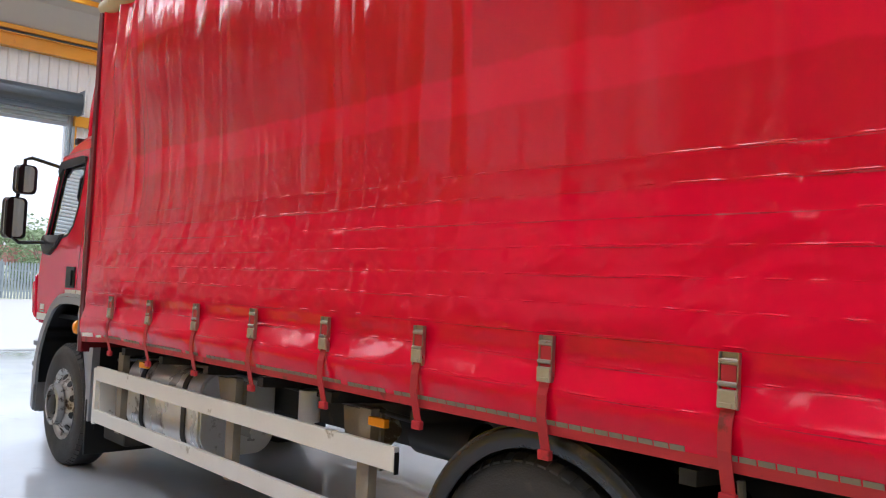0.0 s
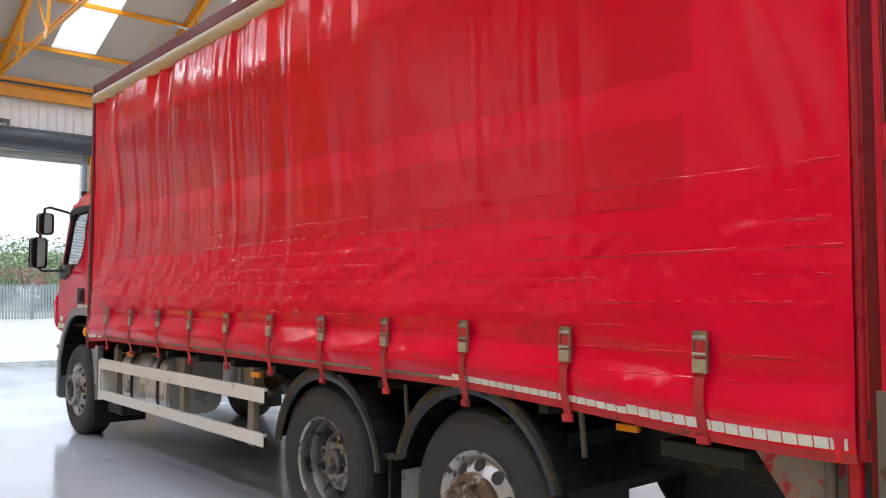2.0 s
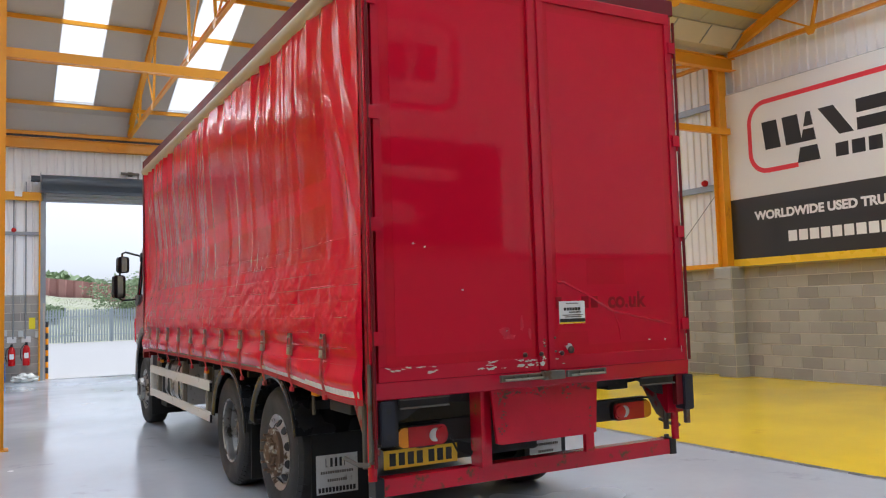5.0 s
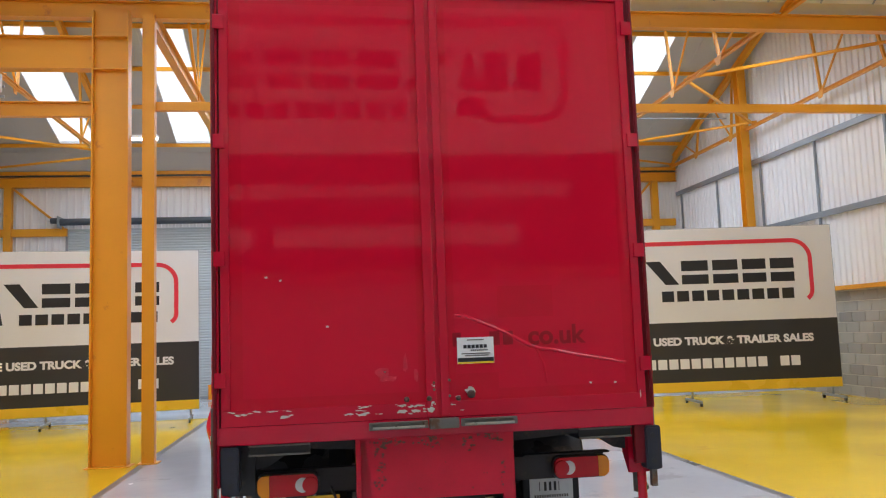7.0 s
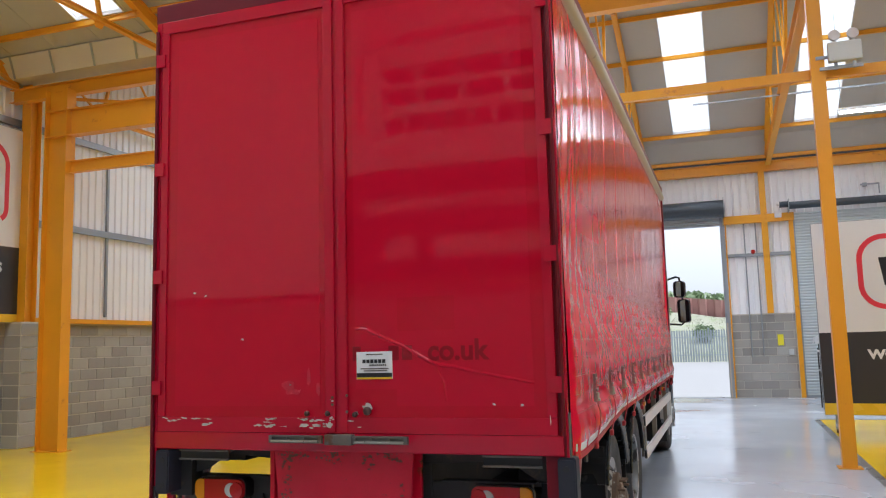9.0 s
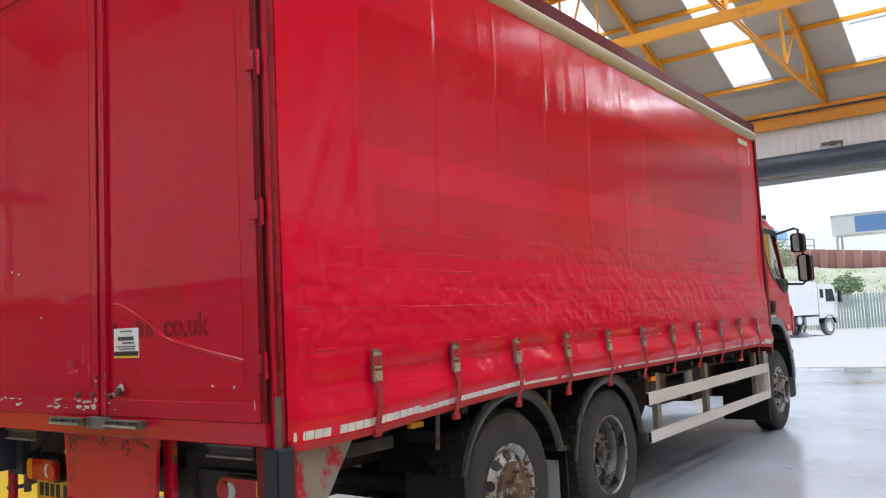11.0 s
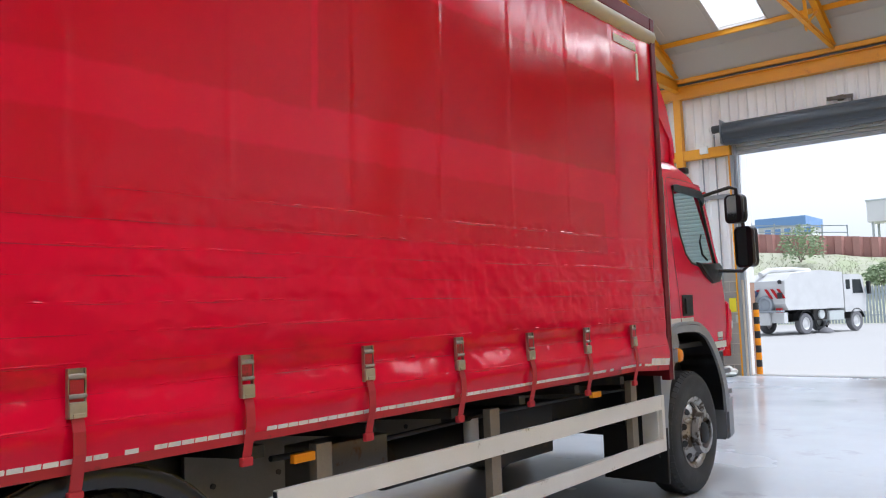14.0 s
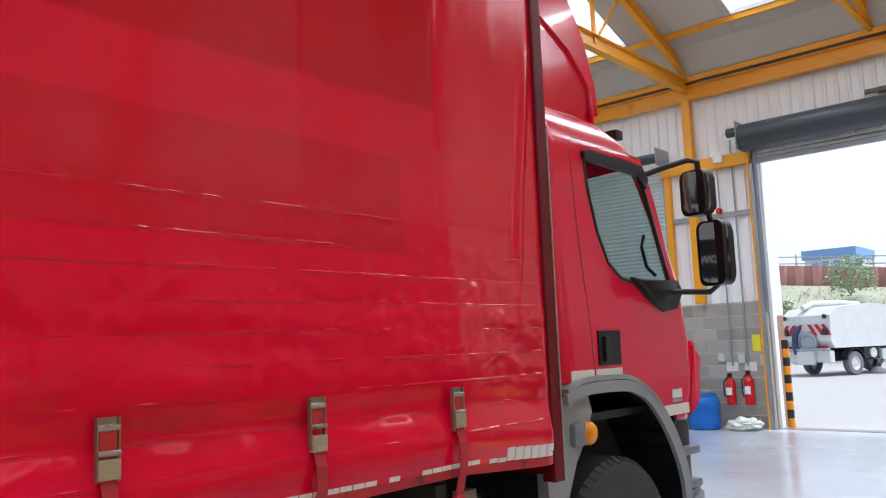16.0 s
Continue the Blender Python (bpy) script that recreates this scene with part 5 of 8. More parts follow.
def hem_z(y):
    """Lower edge of the curtain: it drops towards the rear and a little at the front."""
    r = min(1.0, max(0.0, (0.7 - y) / 2.0))
    f = min(1.0, max(0.0, (y - 5.9) / 0.5))
    return 1.142 - 0.085 * r * r * (3 - 2 * r) - 0.03 * f + 0.006 * n3(y * 1.2, 0, 31)


def weld_height(side, y, k):
    z = 1.30 + 0.098 * k + (0.016 if side > 0 and k == 8 else 0)
    return z + 0.004 * n3(y * 1.1, z * 3, 41) + 0.012 * n3(y * 0.35, z, 43)


def curtain_out(side, y, z):
    """How far the curtain stands out from its plane."""
    t = (z - CUR_LO) / (CUR_HI - CUR_LO)
    f = min(1.0, max(0.0, (y - YR) / (YF - YR)))
    # slack vertical folds, deepest below the rail
    slack = (0.52 + 0.85 * f) if side < 0 else (0.11 - 0.02 * f)
    yw = y + 0.12 * n3(y * 0.7, z * 0.6, 51 + side) + 0.02 * (z - 2.4) * n3(y * 0.5, 3, 52)
    fold = 0.8 * n3(yw * 2.2, z * 0.16, 53 + side) + 0.75 * ridge(yw * 3.4, z * 0.22, 57 + side) + 0.38 * ridge(yw * 8, z * 0.3, 59 + side) + 0.12 * n3(yw * 22, z * 0.6, 61 + side)
    amp = 0.031 * slack * max(0.0, t - 0.12) ** 0.7 * (0.35 + 0.9 * max(0.0, n3(y * 0.8, z * 0.5, 4 + side) + 0.45))
    d = amp * fold
    # scalloped hang at the top hooks
    if t > 0.74:
        d += 0.056 * slack * ((t - 0.74) / 0.26) ** 1.5 * ridge(y * 3.4 + 0.5 * (z - 3.7) * n3(y * 2.0, 1, 64), 5, 63 + side)
    # broad sag of the cloth
    d += (0.012 if side < 0 else 0.007) * n3(y * 0.55, z * 0.9, 7 + side) * (1 - 0.6 * t)
    # long diagonal drapes over the rear half
    dr = max(0.0, 1 - abs(f - 0.42) / 0.42) if side < 0 else max(0.0, 1 - abs(f - 0.6) / 0.4) * 0.5
    if dr > 0 and t > 0.3:
        d += (0.024 if side < 0 else 0.009) * dr * min(1.0, (t - 0.3) * 4) * ridge(y * 1.3 + z * 0.75, z * 0.3, 67 + side)
    # the lower half leans outward to the hem
    lean = min(1.0, max(0.0, (2.25 - z) / 0.95))
    d += 0.034 * lean * lean * (3 - 2 * lean)
    # slack middle hanging in behind the rail and the hem
    sag = ((0.022 + 0.050 * f) if side < 0 else 0.026) * min(1.0, max(0.0, min(y - YR, YF - y)) / 0.5)
    if z > 3.35:
        d -= 0.5 * sag * ((z - 3.35) / 0.4) ** 2
    elif z > 2.25:
        d -= sag * 0.5 * (1 + math.cos(math.pi * (z - 2.25) / 1.1))
    elif z > 1.45:
        d -= sag * 0.5 * (1 - math.cos(math.pi * (z - 1.45) / 0.8))
    # puckers of the welded lower half
    low = max(0.0, 1 - abs(z - 1.72) / 0.42) * (1.05 if side < 0 else 0.85)
    if low > 0:
        d += 0.013 * low * n3(y * 2.2 + 1.1 * z, z * 5.0, 11 + side) + 0.008 * low * ridge(y * 4.5 + 2.6 * z, z * 7, 17 + side) + 0.0035 * low * ridge(y * 11 - 3 * z, z * 15, 19 + side)
    # pinches along the weld lines
    if 1.37 < z < 2.14:
        k = max(0, min(8, round((z - 1.30) / 0.098)))
        dz = z - weld_height(side, y, k)
        d -= 0.0022 * bell(dz, 0.014) * max(0.0, 0.5 + 1.2 * n3(y * 1.3, k * 2.7, 75 + side))
        v = ((y + 0.915) / 0.1125) % 1.0
        v = min(v, 1 - v) * 0.1125
        d -= 0.0020 * bell(v, 0.013) * max(0.0, 0.45 + 1.3 * n3(y * 1.9, z * 2.3, 77 + side))
        d += 0.0042 * bell(dz, 0.034) * ridge(y * 9, k * 3.7, 71 + side)
        d += 0.0016 * bell(dz, 0.02) * math.cos(2 * math.pi * (y + 0.915) / 0.1125) * max(0.0, 0.4 + n3(y * 0.9, k * 1.9, 79 + side))
    # vertical webbing behind the cloth
    q = ((y + 0.915) / 0.675) % 1.0
    w = min(q, 1 - q) * 0.675
    if z > 1.7 and w < 0.06:
        d += (0.0024 if side > 0 else 0.001) * bell(w, 0.016) * min(1, (z - 1.7) * 2)
    # roll of slack cloth above the hem, pinched at the buckles
    pinch = 0.45 + 0.55 * math.sin(math.pi * q) ** 0.7
    if y > BUCKLES[-1] + 0.05 or y < BUCKLES[0] - 0.05:
        pinch = 0.5
    zb = hem_z(y)
    hem = bell(z - zb - 0.125, 0.07)
    if hem > 0:
        d += (0.042 if side < 0 else 0.034) * hem * pinch + 0.006 * hem * n3(y * 1.1, z * 5, 23 + side) + 0.0045 * hem * ridge(y * 7.5, z * 6, 25 + side) + 0.0007 * hem * n3(y * 24, z * 10, 27 + side)
    d -= 0.020 * bell(z - zb - 0.275, 0.05) * pinch
    # diagonal pull folds near the ends
    for yc, sgn, wgt in ((YR + 0.25, -1, 1.3 if side < 0 else 1.0), (YF - 0.25, 1, 1.4 if side < 0 else 0.14)):
        if abs(y - yc) < 1.2:
            along = (y - yc) * 0.75 * sgn + (z - 2.4) * 0.32
            near = bell(y - yc, 0.42) * max(0.0, 1 - abs(z - 2.5) / 1.2)
            d += wgt * 0.022 * near * ridge(along * 4.2, z * 0.3, 73 + side)
    # one tight fold running down to the front corner
    if 1.7 < z < 3.0:
        d += 0.021 * bell(y - (YF - 0.08 - 0.13 * (3.0 - z)), 0.026) * min(1.0, (z - 1.7) * 3, (3.0 - z) * 3)
    edge = min(1.0, (y - YR - 0.02) / 0.06, (YF - 0.03 - y) / 0.06)
    return d * max(0.0, edge)


def build_curtain(side):
    x = XL if side < 0 else XR
    ny, nz = 620, 250
    y0, y1 = YR + (0.036 if side < 0 else 0.03), YF - 0.04
    me = bpy.data.meshes.new("curtain")
    verts, faces = [], []
    for i in range(ny + 1):
        y = y0 + (y1 - y0) * i / ny
        for j in range(nz + 1):
            z = hem_z(y) + (CUR_HI - hem_z(y)) * j / nz
            verts.append((x + side * curtain_out(side, y, z), y, z))
    w = nz + 1
    for i in range(ny):
        for j in range(nz):
            a = i * w + j
            faces.append((a, a + 1, a + w + 1, a + w) if side < 0 else (a, a + w, a + w + 1, a + 1))
    me.from_pydata(verts, [], faces)
    me.polygons.foreach_set("use_smooth", [True] * len(me.polygons))
    me.materials.append(M["pvc"])
    ob = new("curtain", me)
    ob.parent = lorry
    ob.matrix_parent_inverse = Matrix.Translation(-lorry.location)
    tagged(ob, "slack creased red PVC side curtain with ratchet straps")
    if side > 0:
        for ya, yb, za, zb_ in ((5.87, 6.24, 3.565, 3.625), (6.23, 6.262, 3.34, 3.55)):
            tm = box(B(), x + 0.001, x + 0.008 + max(curtain_out(side, ya, za), curtain_out(side, yb, zb_)), ya, yb, za, zb_, 0.002)
            part("repair_tape", tm, M["tape"], ob, "dull silver repair tape")
    # reflective tape in chips along the hem
    g = random.Random(5 + side)
    y = y0 + 0.02
    while y < YF - 0.12:
        ln = 0.055
        front = (y > 6.1)
        worn = 0.10 if y > 4.6 and not front else 0.06
        h = 0.052 if side > 0 and y > 6.12 else 0.040 if y < -0.6 else 0.030 if (y < 0.5 or front) else 0.017
        if g.random() > worn and not (front and side < 0 and y < 6.2):
            zc = hem_z(y) + (0.060 if h > 0.03 else 0.05 if h > 0.02 else 0.038)
            tp = B()
            pts = []
            for yy in (y, y + ln * 0.9):
                for zz in (zc - h / 2, zc + h / 2):
                    for lift in (0.0005, 0.003):
                        pts.append(tp.verts.new((x + side * (curtain_out(side, yy, zz) + lift), yy, zz)))
            for q in ((1, 5, 7, 3), (0, 2, 6, 4), (0, 1, 3, 2), (4, 6, 7, 5), (0, 4, 5, 1), (2, 3, 7, 6)):
                tp.faces.new([pts[v] for v in q])
            part("reflective_tape", tp, M["post"] if side < 0 and 0.6 < y < 6.0 else M["tape"], ob)
        y += ln
    hemb = B()
    prev = None
    for i in range(241):
        yy = y0 + (y1 - y0) * i / 240
        pr = [hemb.verts.new((x + side * (curtain_out(side, yy, zz) + 0.002), yy, zz)) for zz in (hem_z(yy) - 0.004, hem_z(yy) + 0.030)]
        if prev:
            hemb.faces.new((prev[0], pr[0], pr[1], prev[1]))
        prev = pr
    part("hem", hemb, M["pvc_strap"], ob, "dull red hem strip")
    # welded crease lines, raised in short uneven dashes
    for k in range(9):
        wl = B()
        prev = None
        for i in range(561):
            yy = y0 + 0.03 + (y1 - y0 - 0.06) * i / 560
            zz = weld_height(side, yy, k)
            base_x = x + side * curtain_out(side, yy, zz)
            dash = max(0.0, 0.7 + 0.35 * math.cos(2 * math.pi * (yy + 0.915) / 0.1125) + 1.3 * n3(yy * 8.5, k * 7.3, 47 + side)) * max(0.2, 0.75 + 1.3 * n3(yy * 0.9, k * 3.1, 48 + side))
            lift = 0.0023 * min(1.0, dash)
            pr = [wl.verts.new((base_x - side * 0.0012, yy, zz - 0.006)), wl.verts.new((base_x + side * (lift * 1.9 - 0.0016), yy, zz)), wl.verts.new((base_x - side * 0.0012, yy, zz + 0.005))]
            if prev:
                for q in (0, 1):
                    wl.faces.new((prev[q], pr[q], pr[q + 1], prev[q + 1]))
            prev = pr
        part("weld_line", wl, M["pvc"], ob, smooth=True)
        # thin dark red strip under each weld, painted as its shade
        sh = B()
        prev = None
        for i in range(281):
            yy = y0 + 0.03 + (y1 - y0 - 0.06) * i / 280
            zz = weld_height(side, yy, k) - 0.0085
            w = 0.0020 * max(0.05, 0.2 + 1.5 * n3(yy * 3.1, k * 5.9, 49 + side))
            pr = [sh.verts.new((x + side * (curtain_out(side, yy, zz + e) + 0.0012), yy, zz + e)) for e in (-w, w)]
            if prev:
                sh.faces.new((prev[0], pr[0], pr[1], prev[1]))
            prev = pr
        part("weld_shade", sh, M["shadered"], ob)
    # buckles and straps
    first = {}
    for k, yb in enumerate(BUCKLES):
        o = x + side * 0.046
        if not first:
            b1 = B()
            s = side
            for dy in (-0.031, 0.026):
                box(b1, min(o, o + s * 0.016), max(o, o + s * 0.016), yb + dy, yb + dy + 0.005, 1.315, 1.475)
            box(b1, min(o, o + s * 0.006), max(o, o + s * 0.006), yb - 0.026, yb + 0.026, 1.455, 1.475)
            bc = box(B(), min(o, o + s * 0.026), max(o, o + s * 0.026), yb - 0.029, yb + 0.029, 1.316, 1.368, 0.004)
            box(bc, min(o + s * 0.026, o + s * 0.032), max(o + s * 0.026, o + s * 0.032), yb - 0.02, yb + 0.02, 1.318, 1.332, 0.002)
            first["clip"] = part("clip", bc, M["clip"], ob, "dull beige steel clip")
            cyl(b1, (o + s * 0.010, yb - 0.03, 1.448), (o + s * 0.010, yb + 0.03, 1.448), 0.010, seg=10)
            cyl(b1, (o + s * 0.016, yb - 0.03, 1.385), (o + s * 0.016, yb + 0.03, 1.385), 0.008, seg=10)
            first["buckle"] = part("buckle", b1, M["steel"], ob, "steel over-centre buckle")
            b2 = B()
            box(b2, min(o + s * 0.003, o + s * 0.014), max(o + s * 0.003, o + s * 0.014), yb - 0.023, yb + 0.023, 1.372, 1.445)
            first["tongue"] = part("strap", b2, M["pvc_strap"], ob)
            b3 = B()
            ribbon(b3, [(o + s * 0.010, 1.33), (o + s * 0.028, 1.27), (o + s * 0.030, 1.20), (o + s * 0.012, 1.13), (o - s * 0.004, 1.07)], "y", yb - 0.021, yb + 0.021, 0.004)
            box(b3, min(o - s * 0.014, o + s * 0.010), max(o - s * 0.014, o + s * 0.010), yb - 0.026, yb + 0.026, 1.045, 1.08, 0.005)
            first["strap"] = part("strap", b3, M["pvc_strap"], ob, "dull red webbing strap")
        else:
            for q in first.values():
                again(q, 0, yb - BUCKLES[0], g.uniform(-0.006, 0.006))
    return ob


cl, cr = build_curtain(-1), build_curtain(1)

# cream rail and red cant rail along the roof edge
for s, x in ((-1, XL), (1, XR)):
    part("curtain_rail", cyl(B(), (x - s * 0.02, YR, 3.745), (x - s * 0.02, YF, 3.745), 0.062, seg=20), M["rail"], lorry, "cream painted curtain rail", smooth=True)
    part("cant_rail", box(B(), min(x - s * 0.07, x + s * 0.012), max(x - s * 0.07, x + s * 0.012), YR - 0.02, YF, 3.80, 3.905, 0.008), M["darkred"], lorry)
part("roof", box(B(), XL + 0.06, XR - 0.06, YR, YF, 3.86, 3.90), M["white"], lorry, "white roof skin")
part("load_floor", box(B(), XL + 0.03, XR - 0.03, YR, YF - 0.02, 1.125, 1.19), M["chassis"], lorry)
# headboard with its dark channel and bright edge
part("headboard", box(B(), XL + 0.02, XR - 0.02, YF - 0.03, YF + 0.02, 1.05, 3.90), M["darkred"], lorry)
for s, x in ((-1, XL), (1, XR)):
    part("front_post", box(B(), min(x - s * 0.05, x + s * 0.018), max(x - s * 0.05, x + s * 0.018), YF - 0.045, YF + 0.03, 1.02, 3.90, 0.006), M["darkred"], lorry, "dark red front corner post")
    part("edge_trim", box(B(), min(x + s * 0.018, x + s * 0.023), max(x + s * 0.018, x + s * 0.023), YF + 0.024, YF + 0.03, 1.02, 2.62), M["bright"], lorry)
    part("rear_post", box(B(), min(x - s * 0.12, x - s * 0.006), max(x - s * 0.12, x - s * 0.006), YR - 0.045, YR - 0.002, 0.86, 3.86, 0.006), M["darkred"], lorry, "dark red rear corner post")
    part("post_edge", box(B(), min(x - s * 0.035, x + s * 0.004), max(x - s * 0.035, x + s * 0.004), YR - (0.068 if s < 0 else 0.044), YR - (0.045 if s < 0 else 0.022), 0.86, 3.86, 0.004), M["frame"], lorry)
    part("post_foot", box(B(), min(x - s * 0.026, x + s * 0.012), max(x - s * 0.026, x + s * 0.012), YR - (0.068 if s < 0 else 0.040), YR - (0.03 if s < 0 else 0.006), 0.72, 1.30, 0.005), M["greysteel"], lorry, "worn grey steel post foot")
    part("lock_rod", cyl(B(), (x - s * 0.012, YR - 0.082, 0.70 if s < 0 else 1.19), (x - s * 0.012, YR - 0.082, 3.72), 0.011, seg=10), M["darkred"], lorry, "dark red steel curtain pole", smooth=True)
    # channel and end roll take a darker red for the shade in this gap
    part("post_channel", box(B(), min(x - s * 0.05, x - s * 0.016), max(x - s * 0.05, x - s * 0.016), YR - 0.001, YR + 0.085, 1.06, 3.74), M["shadered"], lorry)
    part("curtain_end_roll", cyl(B(), (x - s * 0.030, YR + 0.030, 1.06), (x - s * 0.030, YR + 0.030, 3.72), 0.026, seg=16), M["shadered"], lorry, "red cloth wrapped round the curtain end pole, coloured darker for shade", smooth=True)
    part("corner_tube", cyl(B(), (x - s * 0.05, YR + 0.06, 0.60), (x - s * 0.05, YR + 0.06, 1.06), 0.028, seg=12), M["rusty"], lorry, smooth=True)
    part("corner_tube", cyl(B(), (x - s * 0.05, YR + 0.15, 0.66), (x - s * 0.05, YR + 0.15, 1.06), 0.022, seg=12), M["greysteel"], lorry, smooth=True)
    part("ratchet_lever", tube(B(), [(x - s * 0.03, YR + 0.04, 0.70), (x + s * 0.01, YR + 0.14, 0.69), (x + s * 0.03, YR + 0.30, 0.71)], 0.014, 8), M["greysteel"], lorry, "worn steel ratchet lever", smooth=True)
    part("under_box", box(B(), min(x - s * 0.10, x - s * 0.30), max(x - s * 0.10, x - s * 0.30), -1.0, -0.62, 0.94, 1.01, 0.01), M["chassis"], lorry)
part("rear_header", box(B(), XL - 0.01, XR + 0.01, YR - 0.07, YR, 3.78, 3.90, 0.008), M["darkred"], lorry)

fb = part("filter", cyl(B(), (4.30, 5.24, 0.745), (4.30, 5.24, 0.872), 0.048, seg=18), M["white"], lorry, "white screw-on filter canister", smooth=True)
part("filter_head", cyl(B(), (4.30, 5.24, 0.873), (4.30, 5.24, 0.95), 0.042, 0.03, seg=14), M["plastic"], fb, "black filter head", smooth=True)
# ---- rear doors ----
DY = -1.565


def rear_door(x0, x1, hinge_side):
    d = part("rear_door", box(B(), x0, x1, DY, DY + 0.04, 1.19, 3.78), M["doorbase"], lorry, "glossy red rear door with a raised frame")
    fw = 0.052
    part("top_frame", box(B(), x0, x1, DY - 0.012, DY - 0.001, 3.70, 3.78, 0.003), M["frame"], d)
    part("bottom_frame", box(B(), x0, x1, DY - 0.012, DY - 0.001, 1.19, 1.278, 0.003), M["frame"], d, "red frame with chipped paint")
    for a in (x0, x1 - fw):
        part("side_frame", box(B(), a, a + fw, DY - 0.012, DY - 0.001, 1.281, 3.699, 0.003), M["frame"], d)
    for z in (1.45, 2.13, 2.81, 3.52):
        hb = B()
        hx = x0 if hinge_side < 0 else x1
        s = hinge_side
        box(hb, min(hx - s * 0.03, hx + s * 0.034), max(hx - s * 0.03, hx + s * 0.034), DY - 0.028, DY - 0.013, z - 0.042, z + 0.042, 0.003)
        cyl(hb, (hx + s * 0.034, DY - 0.01, z - 0.07), (hx + s * 0.034, DY - 0.01, z + 0.05), 0.014, seg=12)
        part("hinge", hb, M["frame"], d)
    return d


ld = rear_door(2.265, 3.475, -1)
rd = rear_door(3.500, 4.735, 1)
part("vinyl_sheet", slab(B(), [(2.385, 1.34), (3.375, 1.34), (3.375, 3.64), (2.385, 3.64)], "y", DY - 0.0016, DY - 0.0002), M["door"], ld, "faded red vinyl film")
film = slab(B(), [(3.595, 1.432), (4.615, 1.432), (4.615, 3.64), (3.595, 3.64)], "y", DY - 0.0016, DY - 0.0002)
slab(film, [(3.845, 1.34), (4.615, 1.34), (4.615, 1.4315), (3.845, 1.4315)], "y", DY - 0.0016, DY - 0.0002)
part("vinyl_sheet", film, M["door"], rd, "faded red vinyl film")
part("film_patch", box(B(), 3.855, 4.19, DY - 0.0024, DY - 0.0018, 1.75, 1.935), M["doorbase"], rd, "dark red patch where a sign has gone")
part("centre_seal", box(B(), 3.475, 3.500, DY - 0.006, DY + 0.03, 1.19, 3.78), M["frame"], lorry)
part("door_post", box(B(), 3.415, 3.475, DY - 0.022, DY - 0.0125, 1.195, 3.775, 0.004), M["frame"], ld)
part("door_post", box(B(), 3.500, 3.55, DY - 0.020, DY - 0.0125, 1.195, 3.775, 0.004), M["frame"], rd)
for x, z, r in ((3.30, 1.30, 0.016), (3.43, 1.30, 0.015), (3.60, 1.295, 0.015), (3.675, 1.315, 0.024)):
    lk = lathe(B(), (x, DY - 0.022, z), (0, -1, 0), [(0, r), (0.010, r), (0.016, r * 0.7), (0.018, 0.004)], seg=14)
    part("lock_stud", lk, M["studbrown"], ld if x < 3.48 else rd, smooth=True)
for x, z in ((3.46, 1.39), (3.46, 1.35), (3.55, 1.40), (3.55, 1.31)):
    part("bolt", lathe(B(), (x, DY - 0.020, z), (0, -1, 0), [(0, 0.008), (0.006, 0.008), (0.008, 0.003)], seg=8), M["greysteel"], ld if x < 3.48 else rd, smooth=True)


# bare flakes where the paint has gone
flake_rng = random.Random(77)


def flake(owner, x, z, w, h, y, material, name="paint_chip", label=""):
    n_ = 13
    pts = []
    for k in range(n_):
        g = 2 * math.pi * k / n_
        r_ = flake_rng.uniform(0.45, 1.0)
        pts.append((x + 0.5 * w * r_ * math.cos(g), z + 0.5 * h * r_ * math.sin(g)))
    part(name, slab(B(), pts, "y", y - 0.0012, y), material, owner, label)


def chip_cluster(owner, x, z, w, h, y, n):
    for k in range(n):
        f = flake_rng.uniform(0.35, 0.75) if k else 1.0
        flake(owner, x + (flake_rng.uniform(-0.8, 0.8) * w if k else 0), z + (flake_rng.uniform(-0.5, 0.5) * h if k else 0), w * f, h * f * 0.8, y - 0.0003 * k, M["bare"])


for x, z, w_, h_, n_ in ((2.33, 1.268, 0.03, 0.012, 3), (2.39, 1.255, 0.05, 0.016, 4), (2.46, 1.268, 0.04, 0.012, 4), (2.54, 1.266, 0.04, 0.012, 4), (2.61, 1.232, 0.06, 0.026, 4), (2.63, 1.266, 0.03, 0.012, 3),
                         (2.98, 1.232, 0.045, 0.022, 3), (3.04, 1.225, 0.07, 0.022, 3), (3.06, 1.266, 0.06, 0.014, 6), (3.03, 1.25, 0.05, 0.010, 4), (3.15, 1.225, 0.03, 0.008, 3),
                         (3.27, 1.266, 0.06, 0.018, 4), (3.27, 1.232, 0.08, 0.034, 3), (3.35, 1.232, 0.07, 0.030, 4), (3.37, 1.262, 0.05, 0.016, 4), (3.32, 1.258, 0.04, 0.016, 4)):
    chip_cluster(ld, x, z, w_, h_, DY - 0.0122, n_)
for x, z, w_, h_, n_ in ((3.435, 1.235, 0.045, 0.05, 3), (3.45, 1.275, 0.025, 0.03, 3), (3.46, 1.37, 0.02, 0.016, 2)):
    chip_cluster(ld, x, z, w_, h_, DY - 0.0222, n_)
for x, z, w_, h_, n_ in ((3.57, 1.258, 0.04, 0.010, 3), (3.62, 1.225, 0.03, 0.008, 2), (4.70, 1.262, 0.008, 0.06, 2)):
    chip_cluster(rd, x, z, w_, h_, DY - 0.0122, n_)
flake(rd, 3.675, 1.335, 0.085, 0.055, DY - 0.0122, M["bare"])
flake(rd, 3.60, 1.30, 0.045, 0.03, DY - 0.0122, M["bare"])
for x, z in ((2.86, 1.73), (3.18, 1.46), (2.52, 2.02), (2.60, 2.0), (4.4, 1.35), (4.55, 1.345)):
    flake(ld if x < 3.4 else rd, x, z, 0.022, 0.016, DY - 0.0018, M["bare"])
